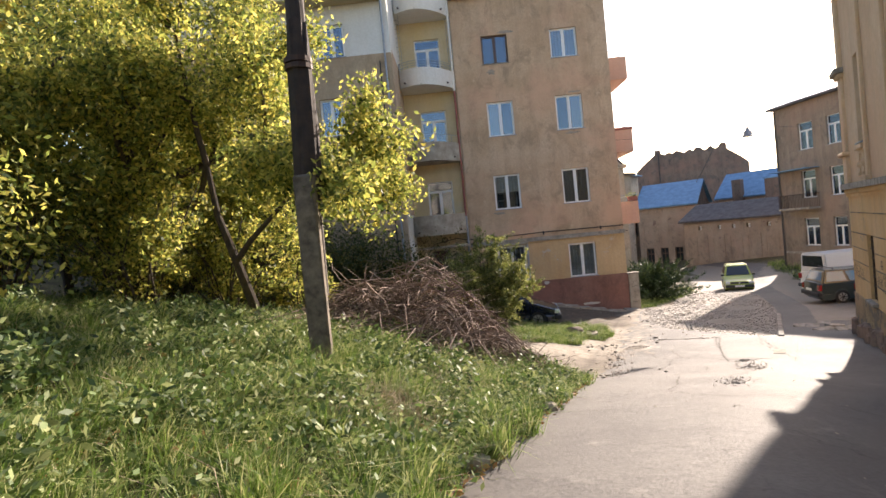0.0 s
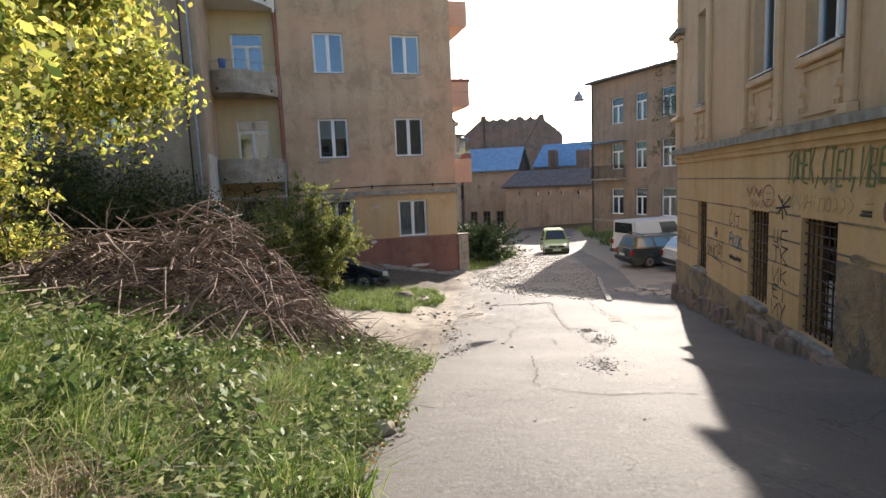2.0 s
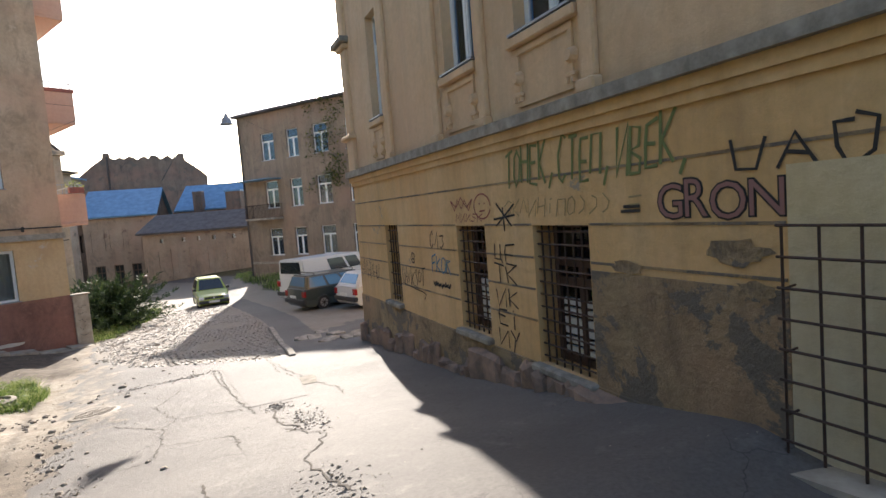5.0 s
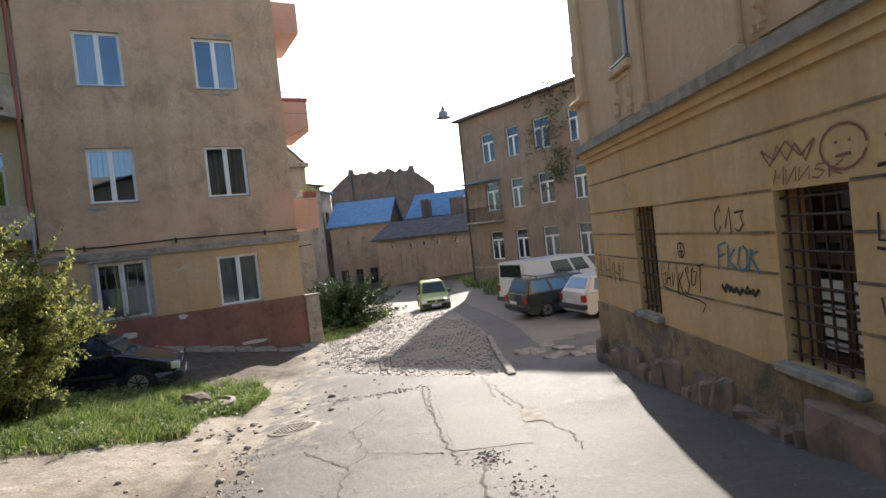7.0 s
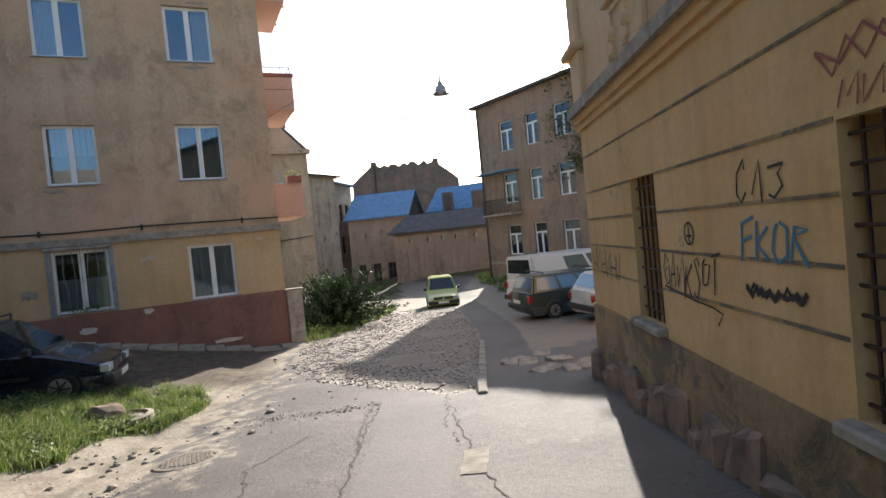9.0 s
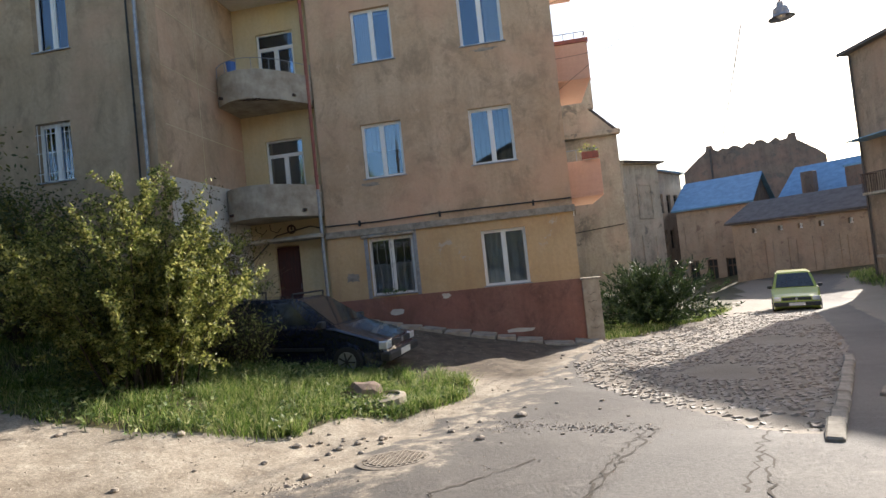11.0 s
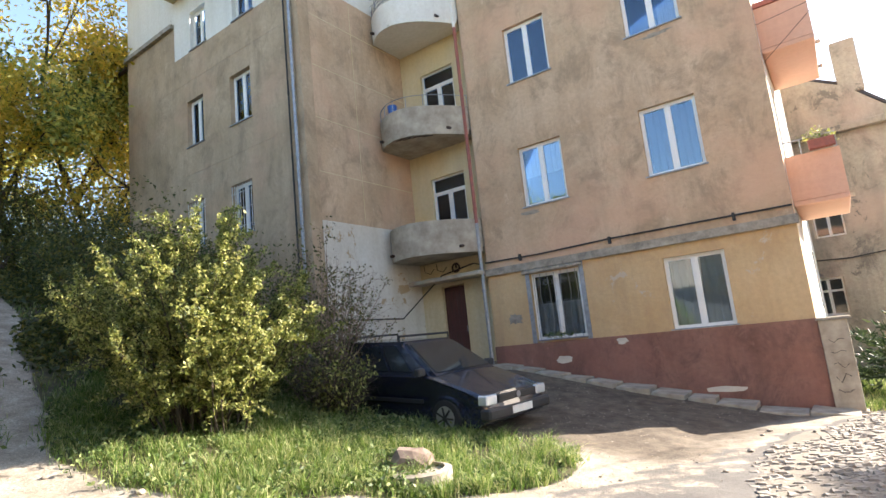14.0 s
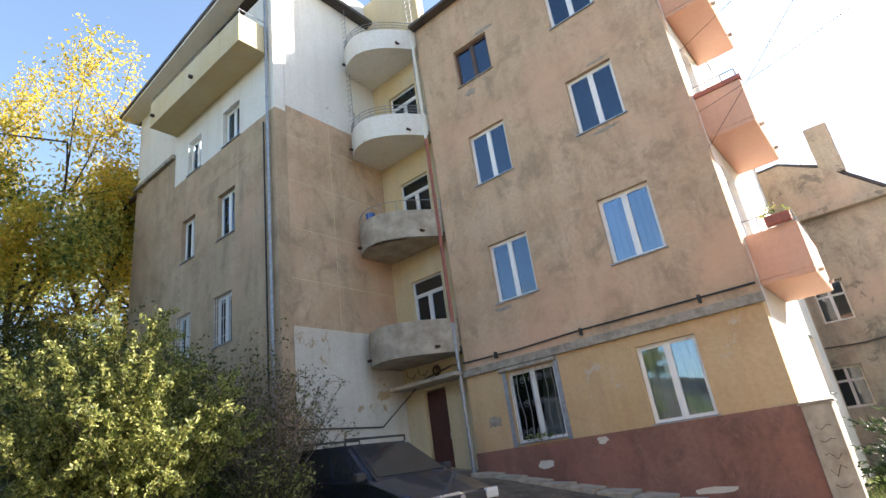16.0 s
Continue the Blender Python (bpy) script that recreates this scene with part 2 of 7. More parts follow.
M_PLATE = material("number_plate", paint, colour=(0.75, 0.75, 0.72), rough=0.4)
M_CARG = material("car_glass", paint, colour=(0.02, 0.026, 0.03), rough=0.06, coat=0.25)

# ---- ground shape ----
ROAD_Y = (-60, -8, -2.95, 2, 4, 7, 8.5, 10.6, 12.8, 14.1, 16.5, 18.4, 25, 36, 60, 200, 1200)
ROAD_Z = (5, 0.75, -0.1, -0.85, -1.2, -1.8, -2.1, -2.5, -2.75, -2.85, -3.1, -3.22, -3.5, -4.3, -4.9, -8, -40)
TOE_Y = (-30, 2.1, 7.4, 8.6, 11, 12.5, 14, 16, 17, 18.5, 22, 26, 34, 45)
TOE_X = (-8, 1.75, 3.6, 3.5, 4.1, 4.8, 5.5, 6.5, 6.9, 7.4, 8.3, 9.7, 12.5, 15.5)


def smooth(a, b, x):
    t = np.clip((np.asarray(x, float) - a) / (b - a), 0, 1)
    return t * t * (3 - 2 * t)


def gz(x, y):
    """Height of the ground."""
    x, y = np.asarray(x, float), np.asarray(y, float)
    base = np.interp(y, ROAD_Y, ROAD_Z)
    d = np.maximum(np.interp(y, TOE_Y, TOE_X) - x, 0)
    front = np.where(d < 3, 0.36 * d, 1.08 + 0.22 * (d - 3))
    b = np.interp(y, (14, 17, 21), (5.2, 6.0, 7.0))
    k0 = np.interp(y, (17, 20), (0.2, 0.13))
    far = np.where(d < b, k0 * d, k0 * b + 0.43 * (d - b))
    wall = 0.2 * d
    m, k = smooth(9, 13.5, y), smooth(20, 25, y)
    rise = front * (1 - m) + (far * (1 - k) + np.where(d < 11, wall, 2.2 + 0.4 * (d - 11)) * k) * m
    rise = 9 * np.tanh(rise / 9)
    bank = np.clip((x - 22) * 0.14, 0, 1.2) * smooth(30, 38, y)
    along, out = (x - 7.6) * 0.4478 + (y - 2.7) * 0.8942, (y - 2.7) * 0.4478 - (x - 7.6) * 0.8942
    gutter = np.interp(along, (-14, -2, -1, 0.3, 1, 6, 9), (0.6, 0.65, 0.62, 0.5, 0.28, 0.24, 0)) * smooth(3.0, 0.2, out)
    return base + rise + bank - gutter


def gzf(x, y):
    return float(gz(x, y))


# ---- mesh helpers ----
def part(name, bm, mat, parent=None, label="", shade=False):
    me = bpy.data.meshes.new(name)
    bm.to_mesh(me)
    bm.free()
    me.materials.append(mat)
    if shade:
        me.polygons.foreach_set("use_smooth", [True] * len(me.polygons))
    ob = new(name, me)
    if parent is not None:
        ob.parent = parent
    if label:
        ob["label"] = label
    return ob


def raw(name, verts, faces, mat, parent=None, label=""):
    me = bpy.data.meshes.new(name)
    me.from_pydata([tuple(v) for v in verts], [], faces)
    me.materials.append(mat)
    ob = new(name, me)
    if parent is not None:
        ob.parent = parent
    if label:
        ob["label"] = label
    return ob


def thing(name, label, category, at=(0, 0, 0), rz=0.0, group="", kind=""):
    ob = tagged(new(name), label, category, group, kind)
    ob.matrix_world = pose(*at, 0, 0, rz)
    return ob


def box(bm, x0, x1, y0, y1, z0, z1, bevel=0.0):
    r = bmesh.ops.create_cube(bm, size=1, matrix=Matrix.Translation(((x0 + x1) / 2, (y0 + y1) / 2, (z0 + z1) / 2)) @ Matrix.Diagonal((abs(x1 - x0), abs(y1 - y0), abs(z1 - z0), 1)))
    if bevel:
        es = list({e for v in r["verts"] for e in v.link_edges})
        bmesh.ops.bevel(bm, geom=es, offset=bevel, segments=1, affect="EDGES")
    return bm


def boxed(x0, x1, y0, y1, z0, z1, bevel=0.0):
    return box(bmesh.new(), x0, x1, y0, y1, z0, z1, bevel)


def tube(bm, pts, radii, sides=6):
    """A tube through points; radii one number or one per point."""
    pts = [Vector(p) for p in pts]
    radii = [radii] * len(pts) if isinstance(radii, (int, float)) else radii
    rings = []
    for i, p in enumerate(pts):
        d = (pts[min(i + 1, len(pts) - 1)] - pts[max(i - 1, 0)]).normalized()
        a = d.orthogonal().normalized()
        b = d.cross(a)
        if rings:
            prev = rings[-1][0].co - pts[i - 1]
            a2 = prev - d * prev.dot(d)
            if a2.length > 1e-6:
                a = a2.normalized()
                b = d.cross(a)
        rings.append([bm.verts.new(p + (a * math.cos(2 * math.pi * k / sides) + b * math.sin(2 * math.pi * k / sides)) * radii[i]) for k in range(sides)])
    for r0, r1 in zip(rings, rings[1:]):
        for k in range(sides):
            bm.faces.new((r0[k], r0[(k + 1) % sides], r1[(k + 1) % sides], r1[k]))
    for r in (rings[0][::-1], rings[-1]):
        bm.faces.new(r)
    return bm


def extrude_outline(bm, pts, y0, y1):
    """A prism: outline in x, z pushed from y0 to y1."""
    a = [bm.verts.new((x, y0, z)) for x, z in pts]
    b = [bm.verts.new((x, y1, z)) for x, z in pts]
    n = len(pts)
    bm.faces.new(a)
    bm.faces.new(b[::-1])
    for i in range(n):
        bm.faces.new((a[i], b[i], b[(i + 1) % n], a[(i + 1) % n]))
    bmesh.ops.recalc_face_normals(bm, faces=bm.faces)
    return bm


def wall_panel(bm, s0, s1, z0, z1, holes, thick):
    """A wall in the plane y = 0, seen from -y, with rectangular openings and their reveals. holes: (s0, s1, z0, z1)."""
    ss = sorted({s0, s1, *[v for h in holes for v in h[:2] if s0 < v < s1]})
    zs = sorted({z0, z1, *[v for h in holes for v in h[2:] if z0 < v < z1]})
    solid = lambda s, z: not any(h[0] < s < h[1] and h[2] < z < h[3] for h in holes)  # noqa: E731
    for i in range(len(ss) - 1):
        for j in range(len(zs) - 1):
            a, b, c, d = ss[i], ss[i + 1], zs[j], zs[j + 1]
            ms, mz = (a + b) / 2, (c + d) / 2
            if not solid(ms, mz):
                continue
            quad = lambda *v: bm.faces.new([bm.verts.new(p) for p in v])  # noqa: E731
            quad((a, 0, c), (b, 0, c), (b, 0, d), (a, 0, d))
            quad((b, thick, c), (a, thick, c), (a, thick, d), (b, thick, d))
            for mid, near, e0, e1 in (((a - 0.001, mz), s0 < a, (a, c), (a, d)), ((b + 0.001, mz), b < s1, (b, d), (b, c)), ((ms, c - 0.001), z0 < c, (b, c), (a, c)), ((ms, d + 0.001), d < z1, (a, d), (b, d))):
                if not near or not solid(*mid):
                    quad((e0[0], 0, e0[1]), (e1[0], 0, e1[1]), (e1[0], thick, e1[1]), (e0[0], thick, e0[1]))
    bmesh.ops.remove_doubles(bm, verts=bm.verts, dist=0.0005)
    return bm


WINDOWS = [0]


def window(base, s0, s1, z0, z1, depth=0.14, mat=M_WHITE, cols=2, transom=0.0, curtain=None, sill=True, label="white plastic casement window with two panes", cellar=False):
    """A glazed window in an opening of the wall whose frame is base (matrix: x along the wall, -y outward)."""
    WINDOWS[0] += 1
    w = tagged(new("window_%d" % WINDOWS[0]), label, "window", kind="structure")
    w.matrix_world = base @ Matrix.Translation((s0, depth, z0))
    W, H, f = s1 - s0, z1 - z0, 0.05
    bm = bmesh.new()
    for a in ((0, W, 0, f), (0, W, H - f, H), (0, f, f, H - f), (W - f, W, f, H - f)):
        box(bm, a[0], a[1], 0, 0.07, a[2], a[3])
    part("window_frame", bm, mat, w)
    xs = [f + (W - 2 * f) * i / cols for i in range(cols + 1)]
    zt = H - f - transom if transom else H - f
    for x in xs[1:-1]:
        part("mullion", boxed(x - 0.035, x + 0.035, -0.012, 0.066, f, zt), mat, w)
    if transom:
        part("transom", boxed(f, W - f, -0.01, 0.066, zt - 0.035, zt + 0.035), mat, w)
        part("pane", boxed(f, W - f, 0.03, 0.038, zt + 0.035, H - f), M_GLASS, w).visible_shadow = False
    for a, b in zip(xs, xs[1:]):
        bm = bmesh.new()
        a2, b2 = a + (0.035 if a > f else 0), b - (0.035 if b < W - f else 0)
        top = zt - (0.035 if transom else 0)
        for q in ((a2, b2, f, f + 0.04), (a2, b2, top - 0.04, top), (a2, a2 + 0.04, f + 0.04, top - 0.04), (b2 - 0.04, b2, f + 0.04, top - 0.04)):
            box(bm, q[0], q[1], 0.004, 0.06, q[2], q[3])
        s = part("sash", bm, mat, w)
        p = part("pane", boxed(a2 + 0.04, b2 - 0.04, 0.03, 0.038, f + 0.04, top - 0.04), M_GLASS, s)
        p.visible_shadow = False
    if sill:
        bm = bmesh.new()
        extrude_outline(bm, [(-0.05, -0.012), (W + 0.05, -0.012), (W + 0.05, 0.018), (-0.05, 0.018)], -depth - 0.05, 0.0)
        part("window_sill", bm, M_STEEL if mat is M_WHITE else M_LEDGE, w)
    # Dark panel behind the glass in place of an unlit room.
    part("unlit_room_panel", boxed(-0.3, W + 0.3, 1.1, 1.2, -0.3, H + 0.3), M_ROOM, w)
    if curtain:
        lo, hi, x0, x1 = curtain
        n, vs = 24, []
        for i in range(n + 1):
            x = f + (W - 2 * f) * (x0 + (x1 - x0) * i / n)
            y = 0.14 + 0.02 * math.sin(i * 2.1)
            vs += [(x, y, H * lo), (x, y, H * hi - 0.02)]
        raw("curtain", vs, [(2 * i, 2 * i + 2, 2 * i + 3, 2 * i + 1) for i in range(n)], M_CURTD if WINDOWS[0] == 2 else M_CURT, w)
    return w


def placed(ob, m):
    ob.matrix_world = m
    return ob

# ---- main apartment house ----
YF, YW, XE, XW, XR = 25.68, 21.5, 10.05, -0.5, 2.25
EAVE = 13.0
B_MAIN, B_WING = pose(0, YF, 0), pose(0, YW, 0)
B_EAST, B_SIDE = pose(XE, 0, 0, 0, 0, 90), pose(XW, 0, 0, 0, 0, 90)


def wall(name, base, s0, s1, z0, z1, holes, mat, thick=0.4, label=""):
    w = tagged(part(name, wall_panel(bmesh.new(), s0, s1, z0, z1, holes, thick), mat), label, "wall", kind="structure")
    w.matrix_world = base
    return w


W_A, W_B = (3.72, 5.05), (7.2, 8.55)
ROWS_Z = ((2.18, 3.95), (5.92, 7.68), (9.58, 11.05))
up = [(a, b, c, d) for c, d in ROWS_Z for a, b in (W_A, W_B)]
low = [(3.6, 5.05, -1.56, 0.28), (7.2, 8.57, -1.6, 0.13)]
wall("wall_south_upper", B_MAIN, XR, XE, 0.5, EAVE, up, M_OCHRE, label="stained ochre render wall with window rows")
wall("wall_south_ground_floor", B_MAIN @ pose(0, -0.003, 0), XR, XE, -1.62, 0.5, low, M_OCHRE_LOW, label="yellow ochre ground floor wall with peeling patches")
wall("wall_south_plinth", B_MAIN @ pose(0, -0.05, 0), XR, XE + 0.05, -6, -1.62, [], M_PLINTH, label="dark red painted plinth with worn patches")
for k, (h, cur) in enumerate(zip(up, ((0.5, 1, 0, 1), (0, 1, 0, 1), (0, 1, 0, 0.5), (0, 1, 0.6, 1), None, (0, 1, 0, 1)))):
    if k < 4 or k == 5:
        window(B_MAIN, *h, curtain=cur, depth=0.12)
    else:
        window(B_MAIN, *h, curtain=cur, depth=0.12, mat=M_BROWNF, label="dark brown framed window with two panes")
wg = window(B_MAIN, *low[0], curtain=(0, 0.55, 0, 1), depth=0.1, label="white window with a curled iron grille")
window(B_MAIN, *low[1], curtain=(0, 1, 0, 1), depth=0.1, label="white window with drawn net curtains")
bm = bmesh.new()
for i in range(7):
    x = 0.1 + i * 0.205
    tube(bm, [(x, -0.09, 0.02), (x + 0.06 * math.sin(i), -0.09, 0.6), (x - 0.05 * math.sin(i * 2), -0.09, 1.2), (x, -0.09, 1.82)], 0.008, 5)
for i in range(5):
    for zc in (0.25, 0.95, 1.55):
        c = Vector((0.2 + i * 0.26, -0.09, zc))
        tube(bm, [c + Vector((math.cos(a) * (0.1 - a * 0.008), 0, math.sin(a) * (0.1 - a * 0.008))) for a in np.linspace(0, 9, 14)], 0.006, 4)
part("grille", bm, M_STEEL, wg, "curled white iron grille")
bm = bmesh.new()
for q in ((-0.13, -0.01, -0.06, 1.9), (1.46, 1.58, -0.06, 1.9), (-0.13, 1.58, 1.9, 2.0)):
    box(bm, q[0], q[1], -0.125, -0.08, q[2], q[3])
part("surround", bm, M_STEEL, wg, "grey-blue painted window surround")

tagged(placed(part("trim_strip_course", extrude_outline(bmesh.new(), [(XR, 0.42), (XE + 0.06, 0.42), (XE + 0.06, 0.62), (XR, 0.62)], -0.1, 0.02), M_LEDGE), B_MAIN @ pose(0, -0.01, 0)), "weathered projecting strip course above the ground floor", "trim", kind="structure")
bm = tube(bmesh.new(), [(XR, -0.06, 0.83), (4, -0.06, 0.80), (6, -0.06, 0.85), (XE, -0.06, 0.83)], 0.022, 5)
for x in (3.4, 6.0, 8.9):
    box(bm, x - 0.03, x + 0.03, -0.09, 0.02, 0.72, 0.9)
tagged(placed(part("facade_cable", bm, M_CABLE), B_MAIN), "black cable clipped along the ochre facade", "cable")
tagged(placed(part("window_hood", boxed(3.4, 5.15, -0.12, 0.02, 0.3, 0.4, 0.02), M_LEDGE), B_MAIN), "weathered hood above the grilled window", "hood")
# missing plaster on the plinth
for x, z, w, h in ((4.35, -2.1, 0.55, 0.22), (5.95, -1.75, 0.3, 0.17), (8.1, -3.0, 0.9, 0.15)):
    bm = bmesh.new()
    bmesh.ops.create_circle(bm, cap_ends=True, segments=11, radius=0.5)
    random.seed(int(x * 10))
    for v in bm.verts:
        v.co *= random.uniform(0.7, 1.15)
        v.co = Vector((v.co.x * w, 0, v.co.y * h))
    tagged(placed(part("plaster_patch", bm, M_PEEL), B_MAIN @ pose(x, -0.056, z)), "pale bare patch where the red paint has flaked off", "patch")

for x, z, w, h in ((4.1, 9.2, 0.45, 0.3), (5.0, 11.15, 0.9, 0.16), (7.9, 5.75, 0.9, 0.12), (8.2, 7.8, 0.8, 0.1), (3.9, 2.02, 0.7, 0.14), (3.0, -0.9, 0.5, 0.35)):
    bm = bmesh.new()
    bmesh.ops.create_circle(bm, cap_ends=True, segments=19, radius=0.5)
    random.seed(int(x * 10 + z))
    for v in bm.verts:
        v.co *= random.uniform(0.55, 1.15)
        v.co = Vector((v.co.x * w, 0, v.co.y * h))
    tagged(placed(part("plaster_patch", bm, M_LEDGE), B_MAIN @ pose(x, -0.008, z)), "grey cement patch in the stained render", "patch")

# east face with balconies
east = [(26.6, 27.9, z, z + 2.1) for z in (1.9, 5.6, 9.3)] + [(31, 32.2, z + 0.4, z + 2.0) for z in (-1.8, 1.9, 5.6, 9.3)]
wall("wall_east", B_EAST, YF + 0.402, 33.6, -6, EAVE, east, M_WHITEW, label="sunlit pale render side wall")
for h in east:
    window(B_EAST, *h, depth=0.12, cols=2)


def east_balcony(z, cap):
    b = thing("balcony", "salmon painted rectangular balcony with an orange underside", "balcony", (XE, 26.25, z), 0, "side balconies")
    bm = boxed(0.0, 1.05, 0, 2.9, 0, 0.12, 0.02)
    part("slab", bm, M_PINKB, b)
    bm = bmesh.new()
    box(bm, 0.95, 1.05, 0, 2.9, 0.12, 1.15)
    box(bm, 0, 0.95, 0, 0.1, 0.12, 1.15)
    box(bm, 0, 0.95, 2.8, 2.9, 0.12, 1.15)
    part("parapet", bm, M_PINKB, b)
    if cap:
        part("coping", boxed(-0.02, 1.09, -0.04, 0.14, 1.15, 1.28, 0.01), M_REDPIPE, b, "red painted coping")
    bm = bmesh.new()
    tube(bm, [(0.02, 0.05, 1.5), (1.0, 0.05, 1.5), (1.0, 2.85, 1.5), (0.02, 2.85, 1.5)], 0.018, 6)
    part("rail", bm, M_STEEL, b)
    for x, y in ((0.35, 0.05), (0.68, 0.05), (1.0, 0.05), (1.0, 0.9), (1.0, 1.8), (1.0, 2.85)):
        part("rail_post", tube(bmesh.new(), [(x, y, 1.14), (x, y, 1.5)], 0.014, 6), M_STEEL, b)
    for y in (0.6, 2.3):
        part("spout", boxed(1.05, 1.15, y, y + 0.08, 0.1, 0.17), M_CONC, b)
    return b


for z, cap in ((0.85, False), (4.55, True), (8.3, False)):
    east_balcony(z, cap)
fb = thing("flower_box", "red planter with yellowing trailing flowers on the balcony rail", "planter", (XE + 0.8, 26.25, 2.02))
part("trough", boxed(-0.3, 0.2, -0.16, 0.0, 0, 0.22, 0.02), M_REDPIPE, fb)

# recess with the entrance and rounded balconies
YB = YF + 0.35
door_hole = [(0.3, 1.15, -2.0, 0.4)]
bdoors = [(0.3, 1.6, z, z + 2.05) for z in (1.9, 5.55, 9.25)]
wall("wall_recess", pose(0, YB, 0), XW + 0.002, XR, -6, EAVE + 3.5, door_hole + bdoors, M_CREAM, label="cream render back wall of the balcony recess")
wall("wall_recess_return", pose(XR, 0, 0, 0, 0, -90), -YB, -YF, -6, EAVE, [], M_CREAM, 0.01, label="cream return wall beside the recess")
for h in bdoors:
    window(pose(0, YB, 0), *h, depth=0.1, transom=0.45, label="white balcony door and window with a top light")
d1 = tagged(new("door_1"), "dark maroon wooden entrance door under a canopy", "door", kind="structure")
d1.matrix_world = pose(0.3, YB + 0.12, -2.0)
part("leaf", boxed(0, 0.85, 0, 0.05, 0, 2.35, 0.004), material("maroon_door_paint", grainy, a=(0.09, 0.025, 0.02), b=(0.05, 0.018, 0.015), scale=5, stretch=(5, 5, 0.4), rough=0.6), d1)
for x in (0.08, 0.46):
    for z, h in ((0.15, 0.8), (1.1, 1.1)):
        part("door_panel", boxed(x, x + 0.31, -0.015, 0.004, z, z + h, 0.01), MATS["maroon_door_paint"], d1)
part("door_handle", tube(bmesh.new(), [(0.78, -0.06, 1.1), (0.78, -0.06, 0.9)], 0.012), M_STEEL, d1)
tagged(part("canopy", boxed(-0.45, 2.2, YB - 0.75, YB, 0.5, 0.62, 0.02), M_CONC), "concrete entrance canopy with a stained edge", "canopy")


def arc(t, push=0.0):
    """Plan of a rounded balcony front: t from 0 (wing side) to 1 (facade side)."""
    x = XW + 0.02 + (XR - XW - 0.04) * t
    y = 25.0 + 0.62 * t - 1.05 * math.sin(math.pi * min(1, 0.08 + 0.95 * t)) ** 0.8 - push
    return x, y


def round_balcony(z, high, rail, mat, label, broken=False):
    b = thing("balcony", label, "balcony", (0, 0, z), 0, "rounded balconies in the recess")
    n = 18
    for nm, z0, z1, inner in (("slab", 0.0, 0.14, False), ("parapet", 0.14, high, True)):
        bm = bmesh.new()
        out = [arc(i / n) for i in range(n + 1)]
        back = [arc(i / n, -0.1) for i in range(n + 1)] if inner else [(x, YB) for x, _ in out]
        rows = [[bm.verts.new((x, y, h)) for x, y in ring] for ring, h in ((out, z0), (out, z1), (back, z1), (back, z0))]
        for r0, r1 in zip(rows, rows[1:] + rows[:1]):
            for i in range(n):
                bm.faces.new((r0[i], r0[i + 1], r1[i + 1], r1[i]))
        bmesh.ops.recalc_face_normals(bm, faces=bm.faces)
        part(nm, bm, mat, b, shade=False)
    if rail:
        for dz in (0.12, 0.24, 0.36) if rail > 1 else (0.36,):
            part("rail", tube(bmesh.new(), [(*arc(i / n, -0.05), high + dz) for i in range(n + 1)], 0.013, 5), M_STEEL, b)
        for i in range(0, n + 1, 3):
            x, y = arc(i / n, -0.05)
            part("rail_post", tube(bmesh.new(), [(x, y, high - 0.02), (x, y, high + 0.36)], 0.011, 5), M_STEEL, b)
    for t in (0.1, 0.86):
        x, y = arc(t)
        part("spout", tube(bmesh.new(), [(x, y + 0.05, 0.2), (x + (t - 0.5) * 0.05, y - 0.13, 0.17)], 0.045, 8), M_IRON, b)
    if broken:
        bm = bmesh.new()
        random.seed(4)
        for i in range(9):
            x, y = arc(0.33 + 0.035 * i, -0.08 - 0.05 * (i % 3))
            tube(bm, [(x, y, -0.015), (x + 0.3, y + random.uniform(-0.1, 0.2), -0.02)], 0.012, 4)
        part("bare_rebar", bm, M_IRON, b, "rusty reinforcing bars under broken concrete")
    return b


round_balcony(1.2, 1.0, 0, M_CONC, "grey weathered concrete balcony with a bowed front")
round_balcony(4.85, 0.92, 1, M_CONC, "crumbling concrete balcony with a thin rail and bare rebar", True)
round_balcony(8.55, 0.85, 2, M_WHITEW, "white painted bowed balcony with steel rails")
round_balcony(12.2, 0.85, 2, M_WHITEW, "white painted top balcony with steel rails")
for z in (9.4, 13.0):
    for t in (0.03, 0.96):
        x, y = arc(t, -0.08)
        bm = bmesh.new()
        for dx in (-0.11, 0.11):
            tube(bm, [(x + dx, y, z), (x + dx, y, z + 2.75)], 0.012, 4)
        for i in range(12):
            tube(bm, [(x - 0.11, y, z + 0.1 + i * 0.22), (x + 0.11, y, z + 0.1 + i * 0.22)], 0.009, 4)
        tagged(part("trellis", bm, M_STEEL), "slim metal lattice post on the balcony", "trellis")
for z, c in ((6.05, (0.03, 0.12, 0.4)),):
    tagged(part("bucket", tube(bmesh.new(), [(0.0, 24.75, z - 0.15), (0.0, 24.75, z + 0.2)], [0.12, 0.16], 10), material("blue_plastic", paint, colour=c)), "blue plastic tub on the balcony", "bucket")

# wing
wing_holes = [(a, b, c, d) for (c, d), dx in (((2.45, 4.05), -0.15), ((5.95, 7.6), 0.0), ((9.3, 10.8), 0.3)) for a, b in ((-3.85 + dx, -2.8 + dx), (-6.3 + dx, -5.35 + dx))]
wall("wall_wing_south", B_WING, -10.4, XW, -6, 9.35, [h for h in wing_holes if h[3] < 9.3], M_WINGR, label="stained grey-ochre wing wall")
wall("wall_wing_south_strip", B_WING, -10.4, -7.0, 9.351, 10.7, [], M_WINGR, label="stained grey-ochre strip of the wing wall")
